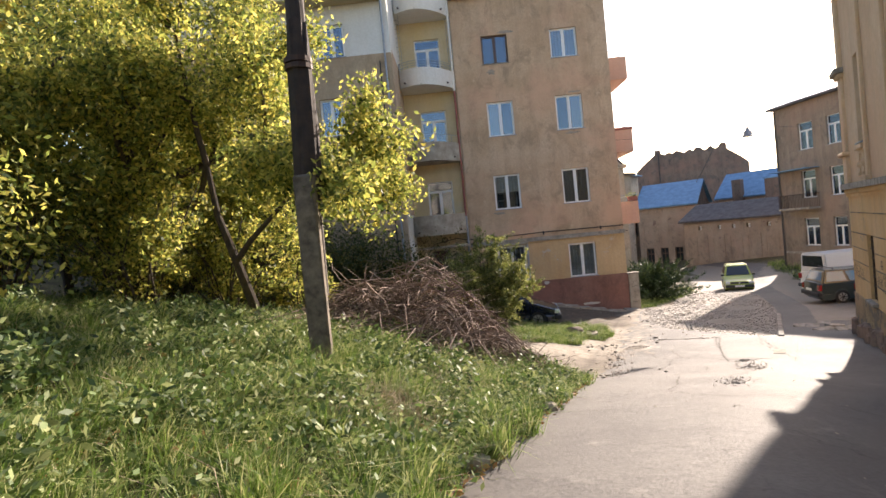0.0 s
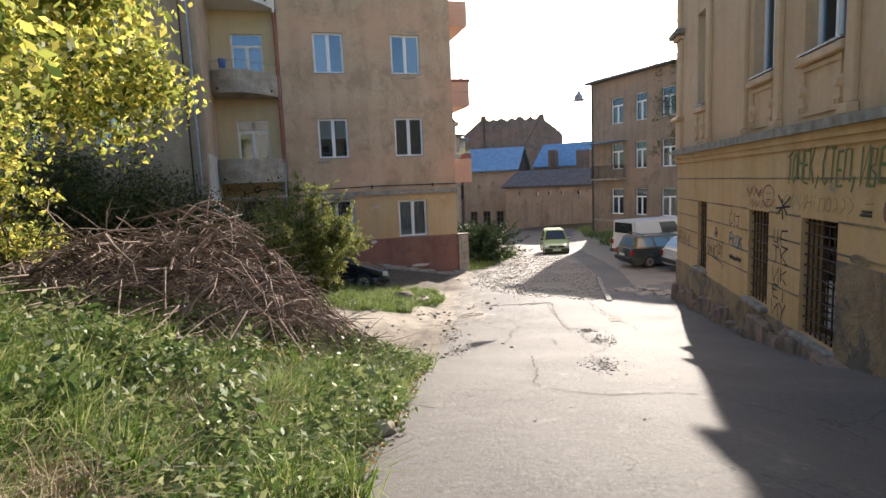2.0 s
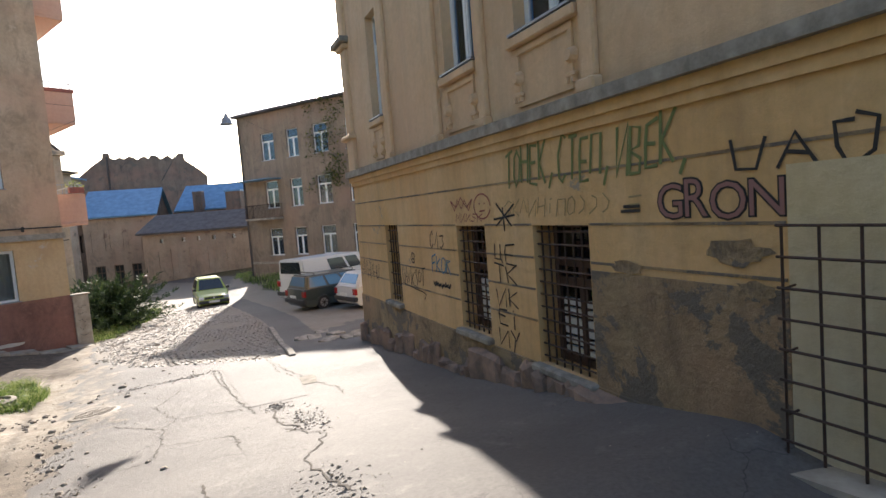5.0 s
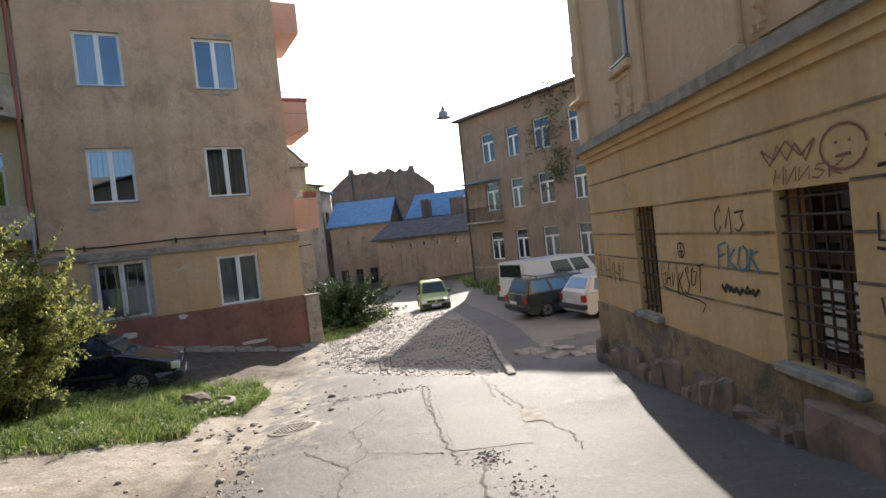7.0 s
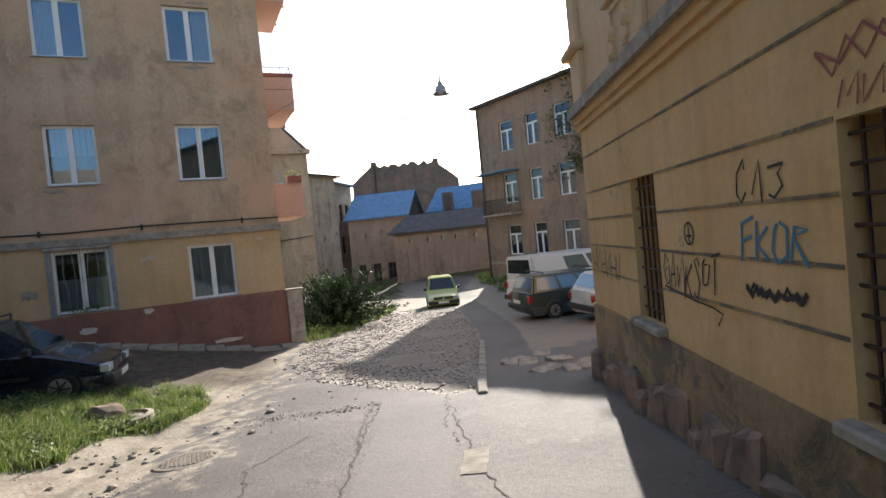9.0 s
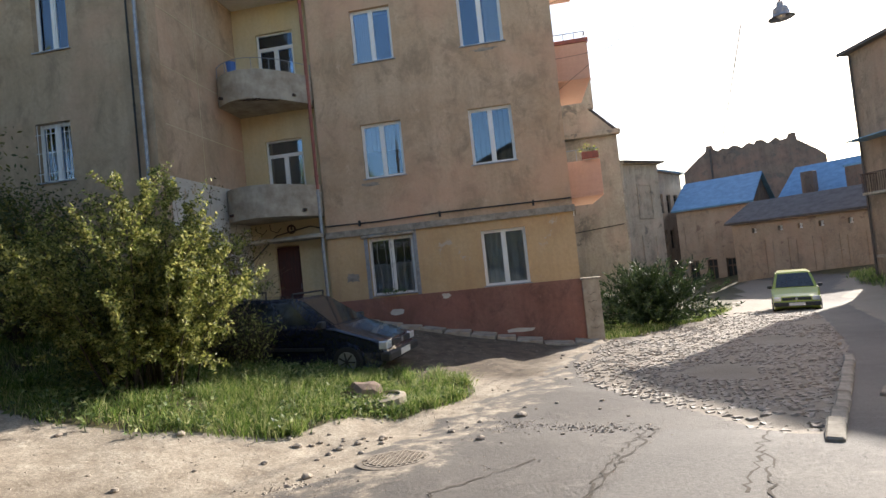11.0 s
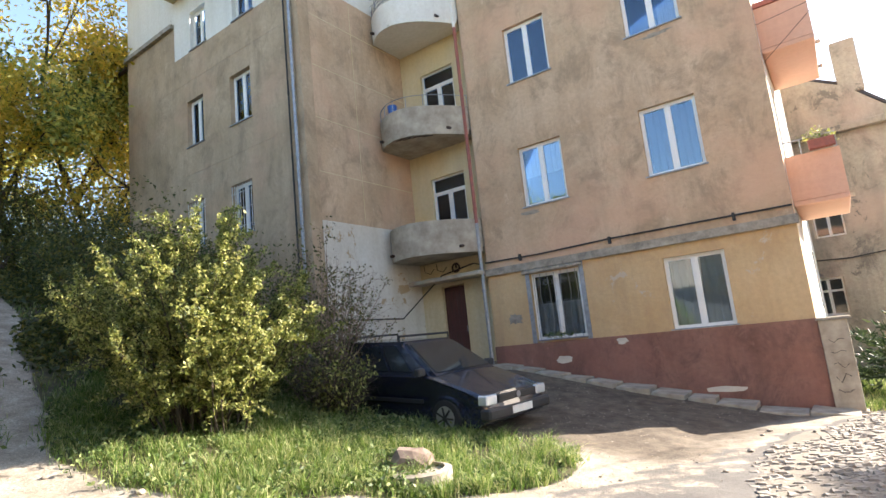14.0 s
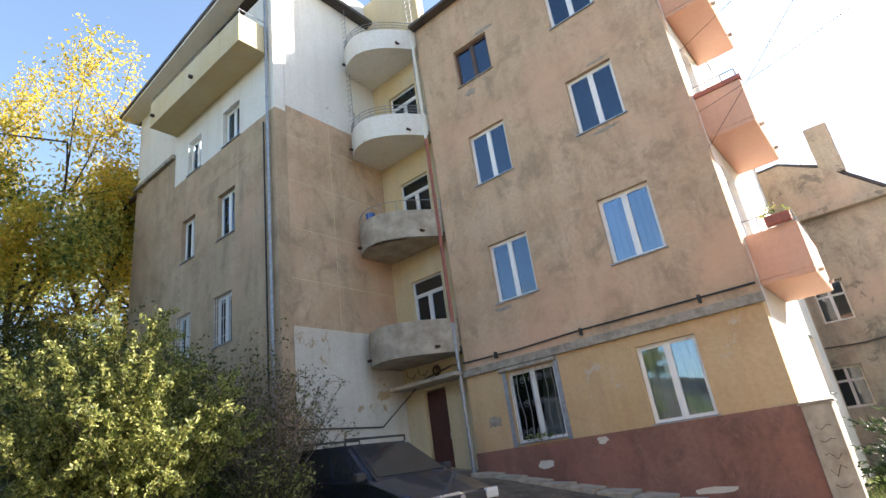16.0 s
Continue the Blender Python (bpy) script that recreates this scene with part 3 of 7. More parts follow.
wall("wall_wing_south_top", B_WING @ pose(0, -0.004, 0), -10.4, -7.0, 10.701, 14.3, [], M_WHITEW, label="white repainted top of the wing wall")
wall("wall_wing_south_upper", B_WING @ pose(0, -0.004, 0), -7.0, XW, 9.35, 14.3, [(h[0], h[1], max(h[2], 9.36), h[3]) for h in wing_holes if h[3] > 9.3], M_WHITEW, label="white repainted upper wing wall")
for h in wing_holes:
    w = window(B_WING, h[0], h[1], max(h[2], 9.36) if h[3] > 9.3 else h[2], h[3], depth=0.16, label="white casement window in a deep white reveal")
    if h[3] < 4.2:
        bm = bmesh.new()
        for i in range(8):
            tube(bm, [(0.06 + i * 0.135, -0.17, 0.0), (0.06 + i * 0.135, -0.17, 1.55)], 0.009, 4)
        for z in (0.25, 0.8, 1.3):
            tube(bm, [(0, -0.17, z), (1.05, -0.17, z)], 0.009, 4)
        part("grille", bm, M_WHITE, w, "white painted iron grille")
wall("wall_wing_side", B_SIDE, YW + 0.402, YB, 2.3, 9.6, [], M_OCHRE, label="tall blank buff side wall")
wall("wall_wing_side_upper", B_SIDE @ pose(0, -0.004, 0), YW + 0.41, YB, 9.6, 16.6, [], M_WHITEW, label="white painted upper side wall")
wall("wall_wing_side_lower", B_SIDE @ pose(0, -0.004, 0), YW + 0.41, YB, -6, 2.3, [], M_PEEL, label="peeling whitewashed lower side wall")
wall("wall_wing_west", pose(-10.4, 0, 0, 0, 0, -90), -33.6, -YW - 0.41, -6, 14.3, [], M_WINGR)
wall("wall_back", pose(0, 34, 0, 0, 0, 180), -XE, 10.4, -6, EAVE, [], M_WINGR)
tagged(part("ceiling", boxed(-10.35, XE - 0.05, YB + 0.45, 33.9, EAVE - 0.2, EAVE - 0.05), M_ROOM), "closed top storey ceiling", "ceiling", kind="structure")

# scored joints in the wing's render and its corner cornice
for z in (3.7, 5.3, 6.9, 8.5):
    tagged(placed(part("trim_score_line", boxed(YW + 0.42, YB - 0.05, -0.006, 0.0, z - 0.012, z + 0.012), M_CREAM), B_SIDE), "pale scored joint in the buff render", "trim", kind="structure")
tagged(placed(part("trim_score_line", boxed(23.6, 23.625, -0.006, 0.0, 2.4, 9.5), M_CREAM), B_SIDE), "pale scored joint in the buff render", "trim", kind="structure")
for z in (1.6, 5.0, 8.3):
    tagged(placed(part("trim_score_line", boxed(-10.3, XW - 0.6, -0.006, 0.0, z - 0.012, z + 0.012), M_WINGR), B_WING), "scored joint in the wing render", "trim", kind="structure")
tagged(placed(part("trim_wing_cornice", extrude_outline(bmesh.new(), [(-10.55, 10.62), (-7.0, 10.62), (-7.0, 10.78), (-10.55, 10.78)], -0.14, -0.006), M_LEDGE), B_WING), "grey stone cornice strip on the wing", "trim", kind="structure")

bb = thing("balcony", "long cream top-floor balcony cantilevered from the wing", "balcony", (-7.0, YW - 1.05, 11.6))
part("slab", boxed(0, 6.2, 0, 1.04, 0, 0.16, 0.01), M_CREAM, bb)
bm = bmesh.new()
box(bm, 0, 6.2, 0, 0.1, 0.16, 1.1)
box(bm, 0, 0.1, 0.1, 1.04, 0.16, 1.1)
box(bm, 6.1, 6.2, 0.1, 1.04, 0.16, 1.1)
part("parapet", bm, M_CREAM, bb)
part("rail", tube(bmesh.new(), [(0.05, 1.0, 1.35), (0.05, 0.05, 1.35), (6.15, 0.05, 1.35), (6.15, 1.0, 1.35)], 0.015, 5), M_STEEL, bb)
for i in range(9):
    part("rail_post", tube(bmesh.new(), [(0.05 + i * 0.762, 0.05, 1.08), (0.05 + i * 0.762, 0.05, 1.35)], 0.011, 5), M_STEEL, bb)
for x in (0.3, 3.2):
    part("spout", boxed(x, x + 0.09, -0.14, 0.02, 0.3, 0.4), M_IRON, bb)
tagged(part("roof_wing", extrude_outline(bmesh.new(), [(-10.9, 14.3), (-0.1, 15.3), (-0.1, 15.45), (-10.9, 14.45)], YW - 0.75, YB + 1), M_ROOFD), "dark brown overhanging roof edge of the wing", "roof", kind="structure")
tagged(part("roof_main", boxed(XR - 0.05, XE + 0.3, YF - 0.32, 34.3, EAVE, EAVE + 0.12, 0.01), M_ROOFD), "dark overhanging eaves of the main block", "roof", kind="structure")
bm = bmesh.new()
vs = [bm.verts.new(p) for p in ((XR, YF - 0.2, EAVE + 0.12), (XE + 0.2, YF - 0.2, EAVE + 0.12), (XE + 0.2, 34.2, EAVE + 0.12), (XR, 34.2, EAVE + 0.12), (XR, 30, 15.6), (XE - 3.5, 30, 15.6))]
for f in ((0, 1, 5, 4), (1, 2, 5), (2, 3, 4, 5), (3, 0, 4)):
    bm.faces.new([vs[i] for i in f])
tagged(part("roof_slope_main", bm, M_ROOFD), "dark hipped roof slope of the main block", "roof", kind="structure")
tagged(part("roof_wing_soffit", extrude_outline(bmesh.new(), [(-10.8, 14.2), (-0.15, 15.19), (-0.15, 15.29), (-10.8, 14.29)], YW - 0.7, YW - 0.01), M_WHITEW), "white painted underside of the wing roof", "roof", kind="structure")
tagged(part("iron_beam", boxed(-12.6, -10.2, YW + 0.1, YW + 0.25, 10.6, 10.8, 0.01), M_IRON), "black iron bracket sticking out of the wall corner", "bracket")


def downpipe(name, x, y, spans, label, r=0.055):
    """A drainpipe in pieces (z0, z1, material) with collars."""
    p = thing(name, label, "drainpipe", (x, y, 0))
    for z0, z1, m in spans:
        part("pipe", tube(bmesh.new(), [(0, 0, z0), (0, 0, z1)], r, 10), m, p)
        z = z0 + 0.4
        while z < z1:
            part("collar", tube(bmesh.new(), [(0, 0, z), (0, 0, z + 0.06)], r * 1.27, 10), m, p)
            z += 1.9
    return p


dp = downpipe("drainpipe", XR - 0.1, YF - 0.13, ((-2.3, 2.05, M_STEEL), (2.05, 8.4, M_REDPIPE), (8.4, EAVE - 0.1, M_WHITEW)), "drainpipe, grey below, red-painted and then white above")
part("shoe", tube(bmesh.new(), [(0, 0, -2.3), (0.02, -0.06, -2.45), (0.06, -0.2, -2.52)], 0.06, 8), M_STEEL, dp)
downpipe("drainpipe", XW - 0.25, YW - 0.1, ((-2, 14.2, M_STEEL),), "grey drainpipe down the wing corner", 0.045)
downpipe("cable_duct", XW - 0.5, YW - 0.08, ((-2, 9.0, M_CABLE),), "black cable duct beside the drainpipe", 0.026)
bm = tube(bmesh.new(), [(XW + 0.05, YW + 0.1, -0.45), (XW + 0.05, 24.9, -0.5), (0.4, YB - 0.06, 0.75), (1.6, YB - 0.05, 0.95), (XR - 0.1, YF - 0.1, 0.8)], 0.022, 5)
tagged(part("wall_cable", bm, M_CABLE), "black cable looped over the entrance", "cable")

ring_lamp = thing("porch_light", "dark ring-shaped porch light over the entrance canopy", "lamp", (0.95, YB - 0.02, 0.92))
part("ring", tube(bmesh.new(), [(0.13 * math.cos(a), -0.03, 0.13 * math.sin(a)) for a in np.linspace(0, 6.2832, 19)], 0.03, 7), M_IRON, ring_lamp)
part("bracket", boxed(-0.02, 0.02, -0.03, 0.02, -0.02, 0.12), M_IRON, ring_lamp)
for x in (-0.3, 0.2):
    bm = tube(bmesh.new(), [(x, YB - 0.04, 1.15), (x + 0.03, YB - 0.05, 0.95), (x + 0.25, YB - 0.05, 0.85), (x + 0.4, YB - 0.04, 1.0)], 0.012, 5)
    tagged(part("wall_cable", bm, M_CABLE), "black cable hanging in a loop over the entrance", "cable")

# meter cabinet at the corner
cab = thing("utility_cabinet", "grey steel utility cabinet with scrawled marks at the house corner", "cabinet", (XE + 0.02, YF - 0.12, -3.62))
part("body", boxed(0, 0.5, 0, 0.32, 0.12, 1.95, 0.012), M_CONC, cab)
part("base", boxed(-0.03, 0.55, -0.05, 0.36, 0, 0.12, 0.02), M_CONC, cab)
part("cap", extrude_outline(bmesh.new(), [(-0.05, 1.95), (0.58, 1.95), (0.55, 2.0), (-0.02, 2.0)], -0.04, 0.38), M_LEDGE, cab)
random.seed(3)
for i in range(5):
    z = 1.55 - i * 0.25
    bm = tube(bmesh.new(), [(0.12, -0.006, z), (0.2, -0.006, z + random.uniform(-0.12, 0.12)), (0.3, -0.006, z + random.uniform(-0.1, 0.1)), (0.38, -0.006, z)], 0.007, 4)
    part("scrawl", bm, M_CABLE, cab, "black marker scrawl")

# pavement strip of slabs along the plinth
pave = thing("pavement_slabs", "broken concrete slabs along the plinth", "pavement", kind="structure")
random.seed(8)
x = 2.5
while x < 9.9:
    w = random.uniform(0.55, 0.95)
    z = gzf(x + w / 2, YF - 0.5) + 0.03
    sl = part("slab", boxed(-w / 2, w / 2 - 0.03, -0.35, 0.35, -0.12, 0.05, 0.015), M_CONC, pave)
    sl.matrix_world = pose(x + w / 2, YF - 0.45 + random.uniform(-0.05, 0.05), z, random.uniform(-2, 2), 7 + random.uniform(-3, 3), random.uniform(-3, 3))
    x += w

# ---- near yellow house with graffiti ----
NA, NU = Vector((7.6, 2.7, 0)), Vector((0.4478, 0.8942, 0))
NRZ = math.degrees(math.atan2(-NU.y, -NU.x))
B_NEAR = Matrix.Translation(NA) @ pose(0, 0, 0, 0, 0, NRZ)
NC, NS = 12.1, -14.0  # far corner and near end, in metres along the wall


def flip(h):
    return (-h[1], -h[0], h[2], h[3])


n_low = [(9.0, 9.8, -1.48, 0.16), (5.2, 6.16, -1.5, 0.14), (2.88, 3.95, -1.58, 0.14), (-1.2, 0.06, -1.12, -0.07), (-5.5, -4.2, -1.0, -0.07)]
n_up = [(9.42, 10.1, 2.48, 4.7), (5.2, 6.2, 2.5, 4.7), (2.95, 4.12, 2.48, 4.7), (-1.0, 0.4, 2.45, 4.7), (-4.4, -3.0, 2.45, 4.7)]
wall("wall_near_house", B_NEAR, -NC, -NS, -1.6, 1.2, [flip(h) for h in n_low], M_NEAR, 0.5, label="yellow limewashed ground floor wall covered in graffiti")
wall("wall_near_house_upper", B_NEAR @ pose(0, 0.03, 0), -NC + 0.03, -NS, 1.2, 7.0, [flip(h) for h in n_up], M_NEARUP, 0.5, label="buff upper wall with pilasters, paled for sun flare")
wall("wall_near_house_base", B_NEAR @ pose(0, -0.03, 0), -NC, -NS, -6, -1.6, [], M_NEARLOW, 0.5, label="weathered bare base of the yellow house")
B_NEND = Matrix.Translation(NA + NU * NC) @ pose(0, 0, 0, 0, 0, NRZ - 90)
wall("wall_near_house_end", B_NEND, -11, -0.51, -6, 7.0, [], M_NEAR, 0.5, label="yellow end wall of the near house")
wall("wall_near_house_back", B_NEAR @ pose(0, 11, 0), -NC, -NS, -6, 7.0, [], M_NEARLOW)
tagged(placed(part("roof_near_house", boxed(-NC - 0.3, -NS, -0.3, 11.3, 7.0, 7.25, 0.04), M_ROOFD), B_NEAR), "dark roof with a projecting cornice", "roof", kind="structure")
tagged(placed(part("trim_ledge", extrude_outline(bmesh.new(), [(-NC - 0.16, 1.36), (-NS, 1.36), (-NS, 1.44), (-NC - 0.1, 1.52), (-NC - 0.16, 1.44)], -0.15, 0.035), M_LEDGE), B_NEAR), "grey worn stone ledge between the storeys", "trim", kind="structure")
tagged(placed(part("trim_string_course", extrude_outline(bmesh.new(), [(-NC - 0.05, 1.14), (-NS, 1.14), (-NS, 1.24), (-NC - 0.05, 1.24)], -0.04, -0.003), M_NEAR), B_NEAR), "yellow moulded string course", "trim", kind="structure")
tagged(placed(part("trim_string_course_upper", extrude_outline(bmesh.new(), [(-NC - 0.08, 1.242), (-NS, 1.242), (-NS, 1.357), (-NC - 0.08, 1.357)], -0.08, -0.003), M_NEAR), B_NEAR), "yellow moulded upper string course", "trim", kind="structure")
# Groove shade drawn as dark strips slightly proud of the banded render.
for i, z in enumerate((0.71, 0.15, -0.26, -0.66, -1.06)):
    cuts = sorted([(-NC, -NC)] + [flip(h)[:2] for h in n_low if h[2] - 0.05 < z < h[3] + 0.03] + ([(-0.69, 1.47)] if z < 0.6 else []) + [(-NS, -NS)])
    for (a0, a1), (b0, b1) in zip(cuts, cuts[1:]):
        if b0 - a1 > 0.1:
            tagged(placed(part("trim_groove_shade", boxed(a1 + 0.02, b0 - 0.02, -0.009 if z > -0.3 or a1 < -3 else -0.016, 0.0, z - 0.013, z + 0.013), M_NEARLOW), B_NEAR), "dark strip for the shade in a groove of the banded render", "trim", kind="structure")
for s in (8.95, 6.55, 4.95, 2.7, -1.3, -2.7):
    pl = tagged(new("pilaster"), "flat buff pilaster on a worn base", "pilaster")
    pl.matrix_world = B_NEAR @ pose(-s, 0, 0)
    part("shaft", boxed(-0.11, 0.11, -0.045, 0.033, 1.64, 6.6, 0.015), M_NEARUP, pl)
    part("base", boxed(-0.15, 0.15, -0.1, 0.033, 1.49, 1.64, 0.02), M_NEARUP, pl)
    part("capital", boxed(-0.2, 0.2, -0.13, 0.033, 6.6, 6.95, 0.03), M_NEARUP, pl)
pier = tagged(new("corner_pier"), "moulded buff pier wrapping the corner of the house", "pilaster")
pier.matrix_world = B_NEAR @ pose(-NC, 0, 0)
part("pedestal", boxed(-0.06, 0.5, -0.06, 0.45, 1.5, 2.3, 0.02), M_NEARUP, pier)
part("pedestal_cap", boxed(-0.26, 0.58, -0.16, 0.55, 2.3, 2.42, 0.03), M_NEARUP, pier)
part("shaft", boxed(-0.04, 0.42, -0.05, 0.4, 2.42, 4.5, 0.03), M_NEARUP, pier)
part("capital", boxed(-0.16, 0.5, -0.12, 0.5, 4.5, 4.62, 0.03), M_NEARUP, pier)
part("capital_plate", boxed(-0.36, 0.6, -0.2, 0.6, 4.62, 4.76, 0.02), M_LEDGE, pier)
part("upper_shaft", boxed(-0.04, 0.42, -0.05, 0.4, 4.76, 6.98, 0.03), M_NEARUP, pier)
for h in n_up:
    tagged(placed(part("window_panel", box(box(box(boxed(-h[1] + 0.03, -h[0] - 0.03, 0.0, 0.033, 2.22, 2.3, 0.008), -h[1] + 0.03, -h[0] - 0.03, 0.0, 0.033, 1.6, 1.66), -h[1] + 0.03, -h[1] + 0.09, 0.0, 0.033, 1.66, 2.22), -h[0] - 0.09, -h[0] - 0.03, 0.0, 0.033, 1.66, 2.22), M_NEARUP), B_NEAR), "raised stucco panel border under the upper window", "trim", kind="structure")
    w = window(B_NEAR, *flip(h), depth=0.2, cols=2, transom=0.6, label="tall white framed upper window")
    for e in (0.06, h[1] - h[0] - 0.06):
        tagged(placed(part("stucco_drops", box(box(boxed(-0.09, 0.09, -0.03, 0.033, 0, 0.05, 0.01), -0.07, -0.03, -0.04, 0.033, -0.06, 0), 0.03, 0.07, -0.04, 0.033, -0.06, 0), M_NEARUP), B_NEAR @ pose(-h[0] - e, 0, 1.72)), "small stucco drops under the upper window", "ornament", kind="structure")
        tagged(placed(part("stucco_boss", tube(bmesh.new(), [(0, 0.03, 0), (0, -0.05, 0)], [0.1, 0.06], 12), M_NEARUP), B_NEAR @ pose(-h[0] - e, 0, 1.95)), "round stucco boss under the upper window", "ornament", kind="structure")
    tagged(placed(part("window_apron", boxed(-h[1] - 0.1, -h[0] + 0.1, -0.07, 0.033, h[2] - 0.16, h[2] - 0.04, 0.015), M_NEARUP), B_NEAR), "moulded apron under the upper window", "trim", kind="structure")


def barred_window(h, nx, nz, mat=M_BROWNF):
    w = window(B_NEAR, *flip(h), depth=0.3, mat=mat, cols=2, transom=0.4, sill=False, label="dark barred window with crossed rusty iron bars")
    W, H = h[1] - h[0], h[3] - h[2]
    if mat is M_BROWNF:
        part("middle_rail", boxed(0.05, W - 0.05, -0.02, 0.068, H * 0.56, H * 0.62), mat, w)
        if W > 0.85:
            for c in (0.14, 0.56):
                for j in range(6):
                    part("louvre", boxed(W * c, W * (c + 0.3), -0.004, 0.03, 0.12 + j * H * 0.07, 0.12 + j * H * 0.07 + H * 0.045), M_WHITE, w, "dusty white louvre slat")
    for i in range(nx):
        x = W * (i + 0.5) / nx
        part("bar", tube(bmesh.new(), [(x, -0.22, 0), (x, -0.22, H)], 0.013, 5), M_IRON, w)
    for j in range(nz):
        z = H * (j + 0.5) / nz
        part("bar", tube(bmesh.new(), [(0, -0.235, z), (W, -0.235, z)], 0.013, 5), M_IRON, w)
    return w


# bare grey render where the yellow coat has come off
wall("wall_near_house_bare_render", B_NEAR @ pose(0, -0.012, 0), -2.86, -0.7, -1.6, -0.34, [], M_NEARLOW, 0.01, label="bare grey weathered render below the graffiti")
for s_, z, w_, h_ in ((1.1, -0.08, 0.62, 0.22), (0.95, -0.36, 0.34, 0.18), (2.3, -0.28, 0.5, 0.14)):
    bm = bmesh.new()
    bmesh.ops.create_circle(bm, cap_ends=True, segments=17, radius=0.5)
    random.seed(int(s_ * 10))
    for v in bm.verts:
        v.co *= random.uniform(0.65, 1.15)
        v.co = Vector((v.co.x * w_, 0, v.co.y * h_))
    tagged(placed(part("plaster_patch", bm, M_NEARLOW), B_NEAR @ pose(-s_, -0.018, z)), "dark bare patch where the plaster has fallen", "patch")


barred_window(n_low[0], 5, 7)
barred_window(n_low[1], 6, 10)
barred_window(n_low[2], 7, 11)
cellar = window(B_NEAR, *flip(n_low[3]), depth=0.22, sill=False, label="white plastic cellar window, half dark, behind a welded grille")
part("blind_panel", boxed(0.68, 1.17, 0.05, 0.07, 0.42, 0.98), material("dusty_green_board", grainy, a=(0.13, 0.14, 0.1), b=(0.2, 0.19, 0.14), scale=5, rough=0.8), cellar, "dusty green board behind the glass")
part("inner_sill", boxed(0.0, 1.26, -0.21, 0.0, -0.02, 0.012), M_LEDGE, cellar)
window(B_NEAR, *flip(n_low[4]), depth=0.22, sill=False, label="white plastic cellar window")
cage = tagged(new("window_grille"), "welded square iron grille standing before the cellar window", "grille")
cage.matrix_world = B_NEAR @ pose(-0.68, -0.13, -1.5)
for i in range(9):
    x = 0.02 + i * 0.255
    part("bar", tube(bmesh.new(), [(x, 0, 0.02 if i < 7 else -0.05), (x, 0, 1.65)], 0.011, 5), M_IRON, cage)
for j in range(8):
    part("bar", tube(bmesh.new(), [(-0.01, -0.014, 0.12 + j * 0.218), (2.16 if j == 7 else 2.08, -0.014, 0.12 + j * 0.218)], 0.011, 5), M_IRON, cage)
for z in (0.3, 0.75, 1.2):
    for x in (0.02, 2.06):
        part("wall_tie", tube(bmesh.new(), [(x, 0, z), (x + 0.03, 0.14, z + 0.03)], 0.009, 4), M_IRON, cage)
step = tagged(placed(part("kerb", extrude_outline(bmesh.new(), [(-0.75, -2.1), (2.6, -2.1), (2.6, -1.34), (1.2, -1.4), (0.0, -1.47), (-0.75, -1.53)], -0.34, -0.032), M_CONC), B_NEAR), "pale concrete kerb along the foot of the wall", "kerb", kind="structure")
for h in n_low[:3]:
    tagged(placed(part("window_ledge", boxed(-h[1] - 0.06, -h[0] + 0.06, -0.12, 0.3, h[2] - 0.1, h[2] - 0.003, 0.02), M_LEDGE), B_NEAR), "chipped stone ledge under the barred window", "ledge")
h = n_low[3]
bm = bmesh.new()
for q in ((-h[1] - 0.62, -h[1], -1.52, 0.56), (-h[0], -h[0] + 0.26, -1.52, 0.56), (-h[1], -h[0], h[3], 0.56), (-h[1], -h[0], -1.52, h[2])):
    box(bm, q[0], q[1], -0.03, 0.02, q[2], q[3])
tagged(placed(part("window_surround", bm, M_CREAM), B_NEAR), "pale rendered surround of the barred window", "trim", kind="structure")
# rough stones at the foot of the wall
random.seed(12)
foot = thing("base_stones", "rough reddish stones bulging from the wall base", "stone base", kind="structure")
s = 0.9
while s < NC - 0.1:
    w = random.choice((random.uniform(0.18, 0.4), random.uniform(0.4, 1.0)))
    p = NA + NU * (s + w / 2)
    g = gzf(p.x, p.y)
    top = min(-1.62, g + random.uniform(0.12, 0.48))
    bm = boxed(-w / 2 + 0.004, w / 2 - 0.004, -0.05 - random.uniform(0, 0.13), 0.2, g - 0.3, top, 0.06)
    bmesh.ops.subdivide_edges(bm, edges=[e for e in bm.edges if e.calc_length() > 0.12], cuts=1)
    for v in bm.verts:
        v.co += Vector((random.uniform(-0.03, 0.03), random.uniform(-0.05, 0.04), random.uniform(-0.05, 0.03)))
    st = part("stone", bm, M_STONE, foot)
    st.matrix_world = Matrix.Translation((p.x, p.y, 0)) @ pose(0, 0, 0, 0, 0, NRZ)
    s += w

